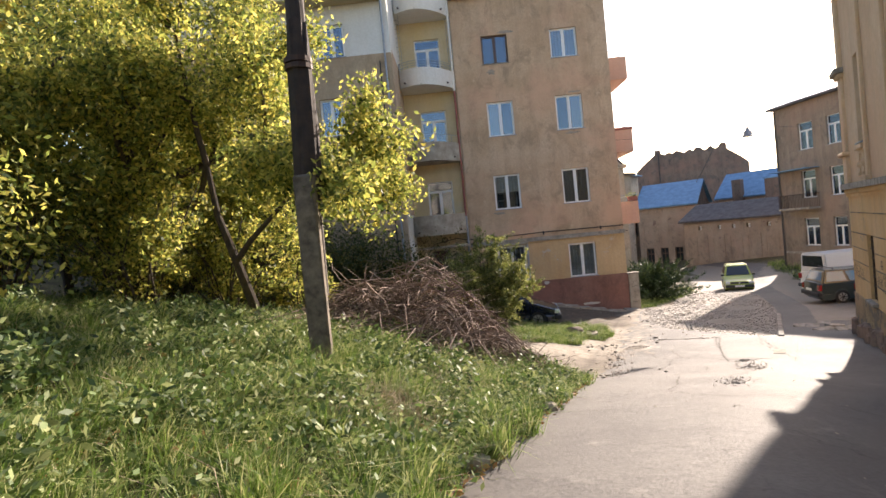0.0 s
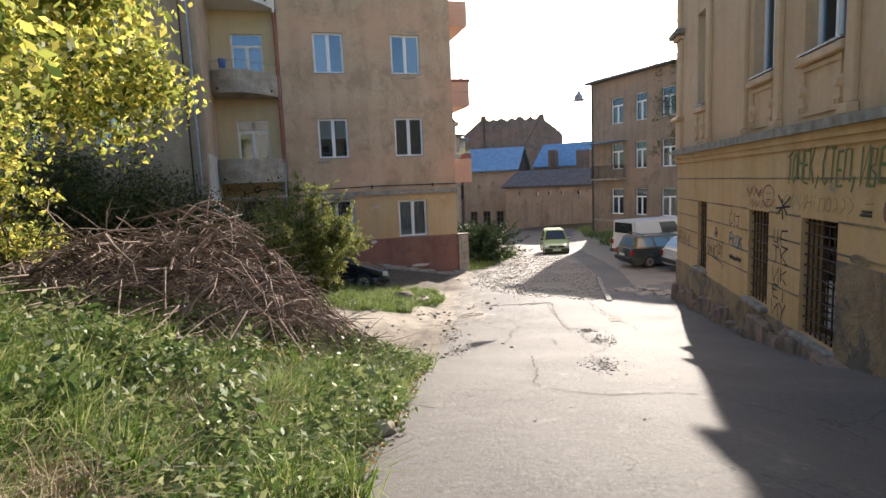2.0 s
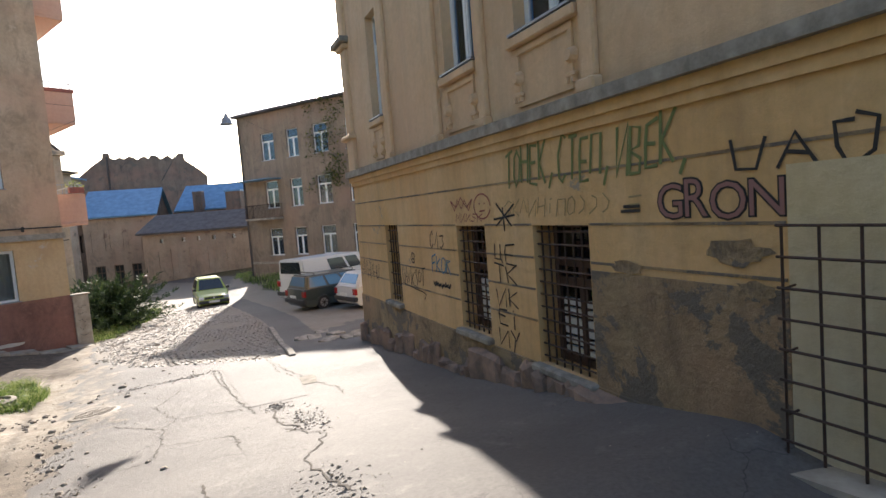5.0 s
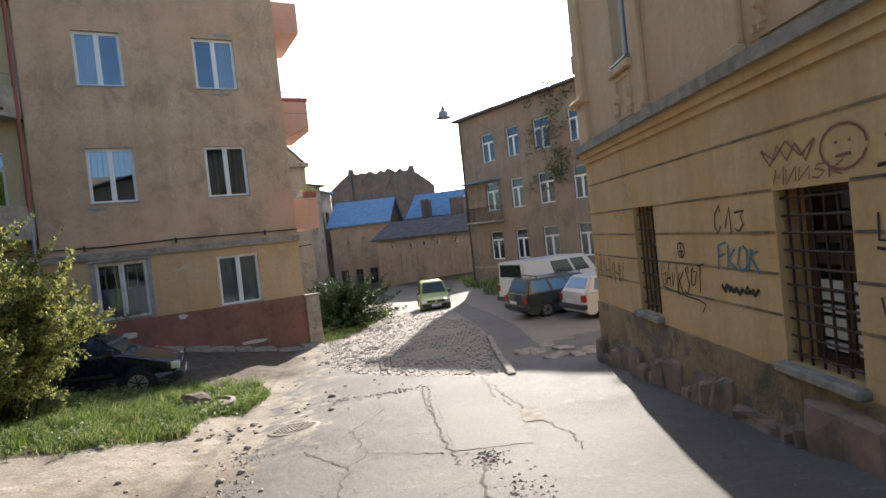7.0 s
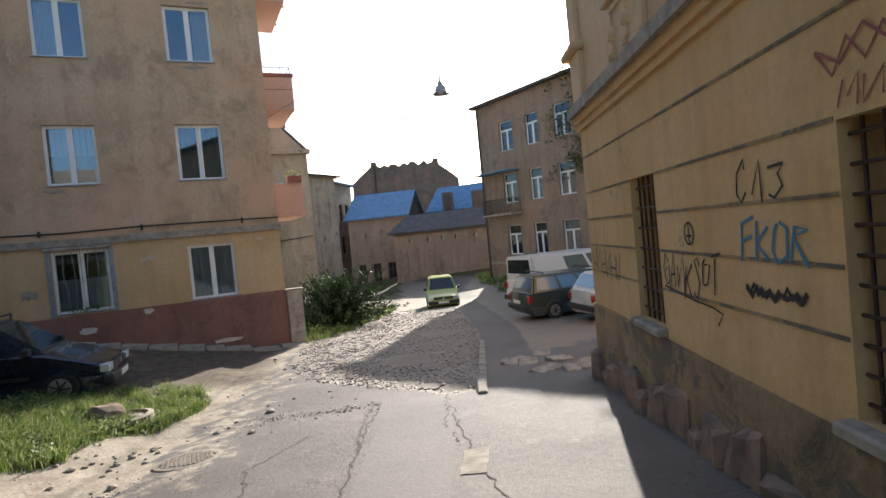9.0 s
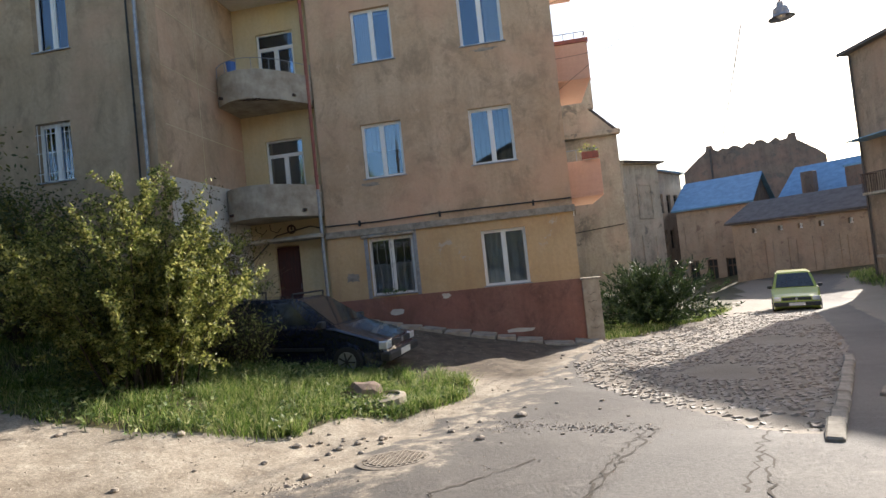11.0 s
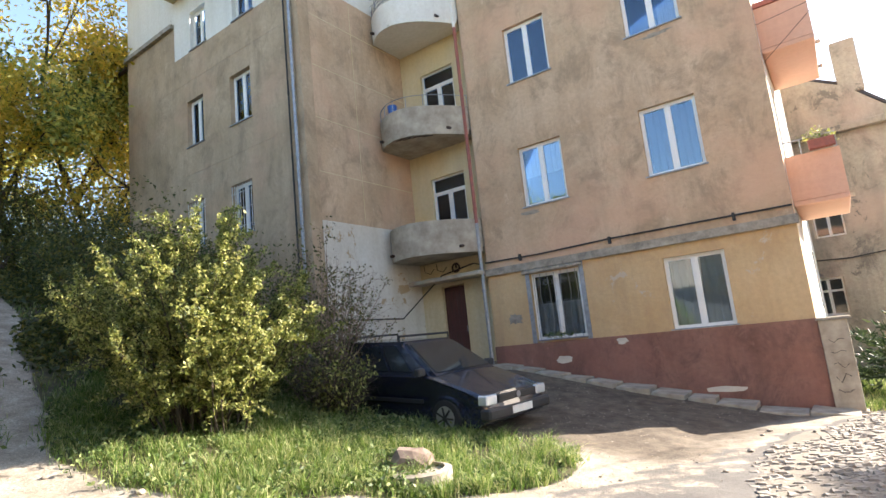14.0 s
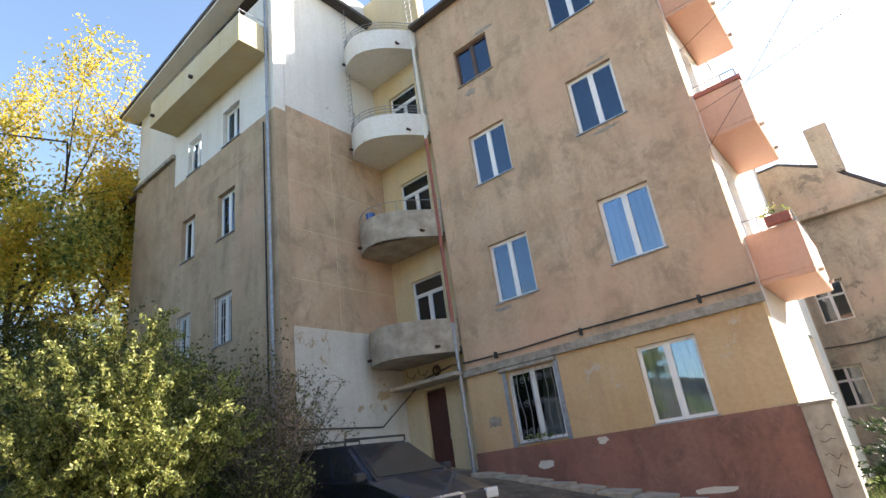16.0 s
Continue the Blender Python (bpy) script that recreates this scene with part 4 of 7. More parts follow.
# ---- the ground sheet ----
def zone_masks(x, y):
    """Shares of asphalt, cobble, dirt and grass; the rest is grass."""
    edge = np.interp(y, (-20, 1.55, 4.25, 7.95, 8.6), (-4.6, 1.7, 2.68, 3.86, 4.1))
    left = np.interp(y, (8.6, 11.8, 12.7, 14.4, 15.8, 18.3, 22, 25, 33, 45, 60), (4.1, 5.5, 5.9, 6.45, 6.85, 7.7, 9.2, 10.5, 15.6, 21, 26)) + 0.15 * np.sin(y * 4.1) + 0.1 * np.sin(y * 9.7)
    road = np.where(y < 8.6, smooth(-0.15, 0.15, x - edge), smooth(-0.3, 0.3, x - left))
    kerb = np.interp(y, (14.1, 19.4, 21, 30, 45), (11.1, 14.0, 14.8, 18.5, 25))
    cob = smooth(14.0, 14.9, y) * smooth(-0.25, 0.25, x - np.interp(y, (14.1, 15.8, 17.7, 19.4, 22, 26, 33), (11.1, 10.6, 9.9, 9.4, 9.4, 10.8, 15.6))) * smooth(-0.2, 0.2, kerb - x)
    cob = np.maximum(cob, smooth(16.0, 17.5, y) * smooth(-0.2, 0.2, x - kerb - 1.2) * 0.7)
    front = np.interp(x, (-4, 0.35, 1.83, 3.7, 4.5, 5.2, 5.83, 6.46, 7.4), (15.9, 14.97, 14.5, 14.6, 14.94, 15.2, 16.35, 16.65, 18.67))
    rear = np.interp(x, (-1, 2, 4, 5.6, 6.07, 7.04, 7.4), (21.2, 20.6, 19.7, 19.8, 20.2, 19.6, 18.67))
    mound = smooth(-0.2, 0.25, y - front) * smooth(-0.3, 0.3, rear - y) * smooth(-0.2, 0.2, 7.3 - x)
    bank = smooth(-0.2, 0.2, edge - x) * smooth(-0.6, 0.6, 8.9 - y)
    pile = np.interp(y, (7.64, 11, 12.2, 13.4, 14.35, 14.9), (3.7, 3.87, 2.4, 2.1, 1.95, 0.44))
    bank = np.maximum(bank, smooth(7.5, 8.2, y) * smooth(-0.3, 0.3, pile - x) * smooth(-0.2, 0.2, 14.8 - y))
    mid_y = np.interp(x, (-10.2, -5.9, -4.8, -2.3, 0, 2, 3.2), (17.1, 16.1, 16.1, 15.3, 14.92, 14.3, 13.6))
    trail = np.exp(-(((y - mid_y) / (0.36 + 0.05 * np.sin(3 * x))) ** 4)) * smooth(-10.5, -9.5, x) * smooth(0, 1, 4.5 - x)
    hill = smooth(-0.5, 0.6, -0.4 - x)
    verge = smooth(-0.3, 0.3, x - XE - 0.2) * smooth(25.6, 26.2, y) * smooth(-0.2, 0.2, left - x + 0.3)
    verge = np.maximum(verge, smooth(22.5, 24, x) * smooth(31, 33, y) * smooth(-0.3, 0.3, x - np.interp(y, (30, 45), (22.6, 27.0))))
    grass = np.clip(np.maximum.reduce([mound, bank, hill, verge]), 0, 1)
    grass = grass * (1 - trail)
    back = smooth(60, 80, np.hypot(x - 10, y - 20))
    grass = np.maximum(grass * 1.0, back)
    dirt = (1 - road) * (1 - grass)
    dust = road * (1 - cob) * smooth(10.5, 13.5, y) * smooth(2.8, 0.3, x - left) * 0.5
    dirt = np.maximum(dirt, dust)
    return road * (1 - cob), cob * road, dirt, grass


def earth_mask(x, y):
    """Brown trodden earth where cars stand before the house, toned darker to deepen the house's shade."""
    wob = 0.35 * np.sin(x * 2.3 + 1) + 0.25 * np.sin(y * 3.1)
    rubble = 0.7 * smooth(13.9, 12.2, y) * smooth(7.0, 8.2, y)
    return rubble + smooth(0.2, 2.0, x) * smooth(19.0, 20.4, y + wob) * smooth(-0.4, 1.2, np.interp(y, (19, 22, 25.6), (8.2, 9.0, 10.3)) - x + wob) * smooth(-0.2, 0.6, 26.0 - y)


def ground_mix(m, ns, ls, bs):
    def att(name):
        a = ns.new("ShaderNodeAttribute")
        a.attribute_name = name
        return a.outputs["Fac"]
    big = noise_of(ns, ls, 0.35, 8, 0.6)
    mid = noise_of(ns, ls, 3.0, 9, 0.7)
    fine = noise_of(ns, ls, 28, 6, 0.7)
    asphalt = mixc(ns, ls, ramp(ns, ls, big, [(0.35, (0, 0, 0)), (0.65, (1, 1, 1))]), (0.115, 0.105, 0.098), (0.165, 0.152, 0.138))
    asphalt = mixc(ns, ls, ramp(ns, ls, fine, [(0.35, (0.5, 0.5, 0.5)), (0.6, (0, 0, 0))]), asphalt, (0.075, 0.068, 0.062))
    asphalt = mixc(ns, ls, ramp(ns, ls, mid, [(0.58, (0, 0, 0)), (0.72, (0.6, 0.6, 0.6))]), asphalt, (0.24, 0.22, 0.195))
    vo = node(ns, "TexVoronoi", Scale=0.55, Randomness=1.0)
    vo.feature = "DISTANCE_TO_EDGE"
    co = ns.new("ShaderNodeTexCoord").outputs["Object"]
    dn = node(ns, "TexNoise", Scale=1.3, Detail=6)
    ls.new(co, dn.inputs["Vector"])
    wob = ns.new("ShaderNodeVectorMath")
    wob.operation = "MULTIPLY_ADD"
    wob.inputs[1].default_value = (1.6, 1.6, 1.6)
    ls.new(dn.outputs["Color"], wob.inputs[0])
    ls.new(co, wob.inputs[2])
    ls.new(wob.outputs[0], vo.inputs["Vector"])
    crack = ramp(ns, ls, vo.outputs["Distance"], [(0.0, (0.8, 0.8, 0.8)), (0.007, (0, 0, 0))])
    worn = mixc(ns, ls, ramp(ns, ls, noise_of(ns, ls, 0.5, 4), [(0.45, (0, 0, 0)), (0.58, (1, 1, 1))]), (0.0, 0.0, 0.0), crack)
    asphalt = mixc(ns, ls, worn, asphalt, (0.05, 0.045, 0.04))
    dirt = mixc(ns, ls, ramp(ns, ls, mid, [(0.35, (0, 0, 0)), (0.65, (1, 1, 1))]), (0.25, 0.205, 0.155), (0.52, 0.46, 0.37))
    dirt = mixc(ns, ls, ramp(ns, ls, fine, [(0.4, (0.6, 0.6, 0.6)), (0.62, (0, 0, 0))]), dirt, (0.17, 0.14, 0.11))
    peb = node(ns, "TexVoronoi", Scale=26.0, Randomness=1.0)
    ls.new(co, peb.inputs["Vector"])
    dirt = mixc(ns, ls, ramp(ns, ls, peb.outputs["Distance"], [(0.12, (0.75, 0.75, 0.75)), (0.3, (0, 0, 0))]), dirt, mixc(ns, ls, peb.outputs["Color"], (0.6, 0.55, 0.47), (0.2, 0.165, 0.13)))
    damp = noise_of(ns, ls, 0.9, 9, 0.7)
    dirt = mixc(ns, ls, ramp(ns, ls, damp, [(0.32, (0.6, 0.6, 0.6)), (0.43, (0, 0, 0))]), dirt, (0.2, 0.165, 0.125))
    # Brown earth; its dark tone also carries part of the house's shade.
    dirt = mixc(ns, ls, att("earth"), dirt, mixc(ns, ls, ramp(ns, ls, mid, [(0.35, (0, 0, 0)), (0.65, (1, 1, 1))]), (0.075, 0.058, 0.044), (0.17, 0.135, 0.1)))
    cob = mixc(ns, ls, mid, (0.19, 0.16, 0.125), (0.3, 0.26, 0.21))
    soil = mixc(ns, ls, ramp(ns, ls, mid, [(0.4, (0, 0, 0)), (0.62, (1, 1, 1))]), (0.05, 0.042, 0.025), (0.1, 0.095, 0.04))
    soil = mixc(ns, ls, ramp(ns, ls, fine, [(0.55, (0, 0, 0)), (0.7, (0.7, 0.7, 0.7))]), soil, (0.2, 0.15, 0.07))

    def share(name):
        add = ns.new("ShaderNodeMath")
        add.operation = "ADD"
        ls.new(att(name), add.inputs[0])
        sub = ns.new("ShaderNodeMath")
        sub.operation = "MULTIPLY_ADD"
        sub.inputs[1].default_value, sub.inputs[2].default_value = 0.9, -0.45
        ls.new(mid, sub.inputs[0])
        ls.new(sub.outputs[0], add.inputs[1])
        return ramp(ns, ls, add.outputs[0], [(0.42, (0, 0, 0)), (0.58, (1, 1, 1))])
    c = mixc(ns, ls, share("cobble"), asphalt, cob)
    c = mixc(ns, ls, share("dirt"), c, dirt)
    c = mixc(ns, ls, share("grass"), c, soil)
    ls.new(c, bs.inputs["Base Color"])
    ls.new(mixc(ns, ls, share("dirt"), (0.77, 0.77, 0.77), (0.95, 0.95, 0.95)), bs.inputs["Roughness"])
    bs.inputs["Specular IOR Level"].default_value = 0.33
    h = ns.new("ShaderNodeMath")
    h.operation = "MULTIPLY_ADD"
    h.inputs[1].default_value = 0.35
    ls.new(fine, h.inputs[0])
    ls.new(mid, h.inputs[2])
    bump(ns, ls, bs, h.outputs[0], 0.45, 0.045)


def axis_steps(lo, hi, step, reach):
    inner = np.arange(lo, hi + step / 2, step)
    out = np.geomspace(step, reach, 26).cumsum()
    return np.concatenate([lo - out[::-1], inner, hi + out])


gx, gy = axis_steps(-12, 20, 0.16, 240), axis_steps(-6, 34, 0.16, 240)
GX, GYY = np.meshgrid(gx, gy)
rng = np.random.default_rng(5)
GA, GC, GD, GG = zone_masks(GX, GYY)
bumps = np.array([[noise.noise((float(a) * 0.9, float(b) * 0.9, 0)) for a in gx] for b in gy])
fine_b = rng.normal(0, 1, GX.shape)
GZZ = gz(GX, GYY) + bumps * (0.02 + 0.03 * GD + 0.05 * GG + 0.03 * GC) + fine_b * (0.004 * GD + 0.008 * GC)
nx, ny = len(gx), len(gy)
me = bpy.data.meshes.new("ground")
verts = np.stack([GX, GYY, GZZ], -1).reshape(-1, 3)
ii = (np.arange(ny - 1)[:, None] * nx + np.arange(nx - 1)[None]).reshape(-1)
me.from_pydata(verts.tolist(), [], np.stack([ii, ii + 1, ii + nx + 1, ii + nx], -1).tolist())
for nm, arr in (("asphalt", GA), ("cobble", GC), ("dirt", GD), ("grass", GG), ("earth", earth_mask(GX, GYY))):
    me.attributes.new(nm, "FLOAT", "POINT").data.foreach_set("value", arr.reshape(-1).astype(np.float32))
me.polygons.foreach_set("use_smooth", [True] * len(me.polygons))
me.materials.append(material("ground_mix", ground_mix))
tagged(new("ground", me), "cracked asphalt lane, worn cobbles, dusty dirt and weedy grass", "ground", kind="structure")


def gtop(x, y):
    """Heights of the uneven ground surface at single points."""
    x, y = np.atleast_1d(np.asarray(x, float)), np.atleast_1d(np.asarray(y, float))
    a, c, d, g = zone_masks(x, y)
    n = np.array([noise.noise((float(p) * 0.9, float(q) * 0.9, 0)) for p, q in zip(x, y)])
    return gz(x, y) + n * (0.02 + 0.03 * d + 0.05 * g + 0.03 * c)

# ---- right-hand brown tenement ----
B_RB = pose(26.85, 41.3, 0, 0, 0, -81.23)
rb_holes = [(a, b, c, d) for c, d in ((4.85, 6.85), (1.35, 3.35), (-2.15, -0.14)) for a, b in ((2.25, 3.6), (4.85, 6.0), (7.4, 8.75), (10.3, 11.5), (13, 14.2))]
wall("wall_brown_house", B_RB, 0, 17, -6.5, 8.3, rb_holes, M_BROWNB, 0.4, label="sooty brown tenement facade")
for k, h in enumerate(rb_holes):
    window(B_RB, *h, depth=0.14, transom=0.55, curtain=(0, 1, 0, 1) if k % 3 else None, label="white framed tenement window with a top light")
wall("wall_brown_house_end", B_RB @ pose(0, 0.0, 0, 0, 0, -90), -12, -0.4, -6.5, 8.3, [], M_BROWNB, 0.4)
tagged(placed(part("roof_brown_house", extrude_outline(bmesh.new(), [(-0.35, 8.3), (17.3, 8.3), (17.3, 8.45), (-0.35, 8.45)], -0.45, 12), M_ROOFS), B_RB), "projecting sheet cornice of the brown tenement", "roof", kind="structure")
bm = bmesh.new()
vs = [bm.verts.new(p) for p in ((-0.3, -0.4, 8.46), (17.2, -0.4, 8.46), (17.2, 5, 10.4), (1.5, 5, 10.4), (17.2, 12, 8.46), (-0.3, 12, 8.46))]
for f in ((0, 1, 2, 3), (3, 2, 4, 5), (0, 3, 5)):
    bm.faces.new([vs[i] for i in f])
tagged(placed(part("roof_slope_brown_house", bm, M_ROOFB), B_RB), "bluish sheet metal roof slope", "roof", kind="structure")
tagged(placed(part("chimney", boxed(8.6, 10.0, 3, 4, 9, 10.9, 0.03), M_BRICKR), B_RB), "brown brick chimney stack on the tenement roof", "chimney")
tagged(placed(part("trim_brown_house_base", boxed(-0.05, 17, -0.06, 0.0, -2.75, -2.6), M_LEDGE), B_RB), "stone course at the foot of the tenement", "trim", kind="structure")
bal = thing("balcony", "small iron balcony with a patterned railing", "balcony")
bal.matrix_world = B_RB @ pose(0.9, -0.95, 0.55)
part("slab", boxed(0, 3.0, 0, 0.94, 0, 0.14, 0.01), M_LEDGE, bal)
part("rail", tube(bmesh.new(), [(0, 0.9, 1.1), (0, 0.03, 1.1), (3, 0.03, 1.1), (3, 0.9, 1.1)], 0.025, 5), M_IRON, bal)
for i in range(22):
    part("baluster", tube(bmesh.new(), [(0.02 + i * 0.141, 0.03, 0.14), (0.02 + i * 0.141 + 0.03, 0.03, 0.6), (0.02 + i * 0.141, 0.03, 1.1)], 0.014, 4), M_IRON, bal)
for i in range(6):
    for x in (0, 3.0):
        part("baluster", tube(bmesh.new(), [(x, 0.12 + i * 0.14, 0.14), (x, 0.12 + i * 0.14, 1.1)], 0.014, 4), M_IRON, bal)
tagged(placed(part("awning", extrude_outline(bmesh.new(), [(0.4, 3.45), (4.0, 3.45), (4.0, 3.5), (0.4, 3.5)], -1.2, 0.0), M_ROOFB), B_RB), "blue sheet awning over the balcony", "awning")
downpipe("drainpipe", 26.75, 41.15, ((-4, 8.2, M_ROOFD),), "dark drainpipe at the tenement corner")

# ---- distant houses closing the street ----


def house(name, label, p0, p1, depth, z0, z1, holes, mat, roof=None, rmat=None, frame=M_WHITE, rise=2.0, ridge=0.5, blind=()):
    """A house whose front runs from p0 to p1 (left to right as seen); its roof is pitched by rise."""
    p0, p1 = Vector((*p0, 0)), Vector((*p1, 0))
    d = p1 - p0
    L = d.length
    m = Matrix.Translation(p0) @ pose(0, 0, 0, 0, 0, math.degrees(math.atan2(d.y, d.x)))
    h = tagged(new(name), label, "house")
    h.matrix_world = m
    part("wall", wall_panel(bmesh.new(), 0, L, z0, z1, holes, 0.35), mat, h)
    part("side_wall", boxed(0, 0.3, 0.36, depth, z0, z1), mat, h)
    part("side_wall", boxed(L - 0.3, L, 0.36, depth, z0, z1), mat, h)
    part("back_wall", boxed(0.3, L - 0.3, depth - 0.3, depth, z0, z1), mat, h)
    for a, b, c, e in holes:
        w = part("window", boxed(a + 0.05, b - 0.05, 0.2, 0.24, c, e), frame, h)
        n = 2
        for i in range(n):
            x0 = a + 0.05 + (b - a - 0.1) * i / n + 0.05
            x1 = a + 0.05 + (b - a - 0.1) * (i + 1) / n - 0.05
            for zz0, zz1 in ((c + 0.08, c + (e - c) * 0.62), (c + (e - c) * 0.68, e - 0.08)):
                part("pane", boxed(x0, x1, 0.17, 0.2, zz0, zz1), M_CARG, w)
    for a, b, c, e in blind:
        fr = bmesh.new()
        for q in ((a - 0.12, a, c, e), (b, b + 0.12, c, e), (a - 0.12, b + 0.12, e, e + 0.15), (a - 0.12, b + 0.12, c - 0.12, c)):
            box(fr, q[0], q[1], -0.06, 0.02, q[2], q[3])
        part("blind_window_frame", fr, mat, h)
        part("blind_panel", boxed(a, b, -0.02, 0.004, c, e), mat, h)
    part("cornice", boxed(-0.15, L + 0.15, -0.3, 0.1, z1, z1 + 0.25, 0.03), mat, h)
    if roof == "pitch":
        bm = bmesh.new()
        prof = [(-0.5, z1 + 0.2), (depth * ridge, z1 + 0.2 + rise), (depth + 0.4, z1 + 0.2), (depth * ridge, z1 + 0.05 + rise), (-0.45, z1 + 0.05)]
        a = [bm.verts.new((-0.3, y, z)) for y, z in prof]
        b = [bm.verts.new((L + 0.3, y, z)) for y, z in prof]
        for i in range(5):
            bm.faces.new((a[i], b[i], b[(i + 1) % 5], a[(i + 1) % 5]))
        part("roof", bm, rmat, h)
        for x in (0.02, L - 0.02):
            bm = bmesh.new()
            bm.faces.new([bm.verts.new((x, y, z)) for y, z in ((0, z1), (depth, z1), (depth * ridge, z1 + rise))])
            bmesh.ops.solidify(bm, geom=bm.faces[:], thickness=0.2)
            part("gable", bm, M_BRICKR, h)
    return h


g = house("gable_house", "stained yellow house with a bare gable and a tall chimney", (2.0, 36.0), (13.4, 36.0), 9, -6, 4.6, [(8.1, 9.1, 0.95, 2.35), (7.7, 8.7, -1.85, -0.5)], M_GABLE)
bm = extrude_outline(bmesh.new(), [(0, 4.6), (11.4, 4.6), (11.4, 4.75), (9.9, 6.3), (8.6, 7.0), (5.5, 6.9), (0, 6.2)], 0.004, 0.5)
part("gable", bm, M_GABLE, g)
part("chimney", boxed(9.75, 10.5, 0.02, 0.7, 6.0, 8.0, 0.03), M_GABLE, g)
part("coping", tube(bmesh.new(), [(11.5, 0.2, 4.8), (9.95, 0.2, 6.38), (8.6, 0.2, 7.08), (5.5, 0.2, 6.98)], 0.09, 5), M_ROOFD, g)
part("aerial", tube(bmesh.new(), [(9.3, 0.3, 6.6), (9.3, 0.3, 8.4)], 0.015, 4), M_IRON, g)
part("cable", tube(bmesh.new(), [(6, -0.05, 0.25), (9, -0.05, 0.1), (11.3, -0.05, 0.3)], 0.03, 4), M_CABLE, g)
house("white_house", "ornate grey-white house with cornice and pilasters", (16.2, 50.9), (19.2, 53.4), 9, -6, 5.3, [(1.5, 2.7, 1.4, 3.6), (1.5, 2.7, -2.2, -0.3)], M_GABLE, "pitch", M_ROOFD, rise=0.8, blind=((1.4, 2.8, 1.3, 3.7), (1.4, 2.8, -2.3, -0.2)))
house("green_grey_house", "narrow grey-green house with a sheet roof", (21.6, 65.5), (25.6, 71), 10, -7, 6.3, [(x, x + 1.0, z, z + 1.9) for x in (0.8, 2.6, 4.4) for z in (2.2, -1.4)], M_FARW, "pitch", M_ROOFB, frame=M_BROWNF, rise=1.5)
house("blue_roof_house", "two-storey ornate house under a bright blue sheet roof", (22.9, 63.8), (28.2, 60.2), 8, -7, 1.9, [(x, x + 0.85, z, z + 1.9) for x in (0.7, 2.3, 3.9, 5.3) for z in (-1.2, -4.6)], M_FARW, "pitch", M_ROOFB, frame=M_BROWNF, rise=2.8, blind=[(x - 0.1, x + 0.95, -1.3, 0.75) for x in (0.7, 2.3, 3.9, 5.3)])
house("low_blind_house", "low stained house with blind windows and a felt roof", (24.6, 54.9), (30.3, 46.9), 6, -7, 0.0, [(x, x + 0.35, -0.75, -0.4) for x in (1.6, 3.6, 5.0, 6.4, 8.2)], M_FARW, "pitch", M_ROOFS, rise=1.6, blind=[(x, x + 1.0, -3.9, -1.5) for x in (1.4, 3.1, 4.8, 6.5, 8.1)])
house("blue_dormer_house", "house with a blue sheet mansard roof", (33.6, 66.5), (38.4, 61.0), 7, -6, 2.2, [(2, 3, -0.6, 1.0), (4.2, 5.2, -0.6, 1.0)], M_FARW, "pitch", M_ROOFB, rise=3.0)
dorm = tagged(new("dormer"), "brick dormer and chimneys beside the blue roof", "dormer")
dorm.matrix_world = pose(35.6, 59.6, 0, 0, 0, -48)
part("block", boxed(0, 1.6, 0, 1.5, -3, 4.0, 0.04), M_BRICKR, dorm)
part("cap", boxed(-0.1, 1.7, -0.1, 1.6, 4.0, 4.15), M_ROOFB, dorm)
part("chimney", boxed(-4.3, -3.3, 2.0, 3.0, -3, 4.4, 0.04), M_BRICKR, dorm)
ruin = tagged(new("ruined_house"), "tall roofless brick ruin with a jagged top", "ruin")
ruin.matrix_world = Matrix.Translation((29.9, 84.7, 0)) @ pose(0, 0, 0, 0, 0, math.degrees(math.atan2(79.2 - 84.7, 44.2 - 29.9)))
random.seed(21)
top = [(0, 8.0), (1.5, 9.3), (2.8, 10.3), (2.9, 11.0), (3.6, 11.0), (3.7, 10.4)]
x = 4.2
while x < 11.6:
    top.append((x, 10.35 + random.uniform(-0.3, 0.3)))
    x += random.uniform(0.35, 0.7)
top += [(11.8, 10.3), (11.9, 10.8), (12.6, 10.8), (12.7, 9.9), (14.6, 8.4), (15.4, 7.6), (15.4, -8), (0, -8)]
part("wall", extrude_outline(bmesh.new(), top, 0, 5), M_BRICKR, ruin)
part("drainpipe", tube(bmesh.new(), [(3.3, -0.1, 10.5), (3.3, -0.1, -5)], 0.12, 5), M_ROOFD, ruin)

# plain buildings behind the walker, which close the street
for nm, x0, x1, y0, y1, z1, mm in (("wall_behind_west", -30, -18, -34, -22, 7, M_BROWNB), ("wall_behind_street", -6, 14, -40, -30, 11, M_FARW)):
    tagged(part(nm, boxed(x0, x1, y0, y1, -4, z1), mm), "plain rendered house wall", "wall", kind="structure")
random.seed(2)

# ---- hanging street lamp and wires ----
lamp = thing("street_lamp", "grey bell-shaped lamp hanging from a wire", "street lamp", (15.3, 23.1, 4.35))
bm = bmesh.new()
prof = [(0.02, 0.5), (0.09, 0.48), (0.1, 0.36), (0.2, 0.3), (0.24, 0.08), (0.36, 0.0), (0.33, -0.01), (0.2, 0.07)]
rings = [[bm.verts.new((r * math.cos(a), r * math.sin(a), z)) for a in np.linspace(0, 2 * math.pi, 17)[:-1]] for r, z in prof]
for r0, r1 in zip(rings, rings[1:]):
    for i in range(16):
        bm.faces.new((r0[i], r0[(i + 1) % 16], r1[(i + 1) % 16], r1[i]))
part("shade", bm, M_STEEL, lamp)
bm = bmesh.new()
bmesh.ops.create_uvsphere(bm, u_segments=10, v_segments=7, radius=0.13, matrix=Matrix.Translation((0, 0, 0.1)))
part("bulb", bm, M_LENS, lamp)
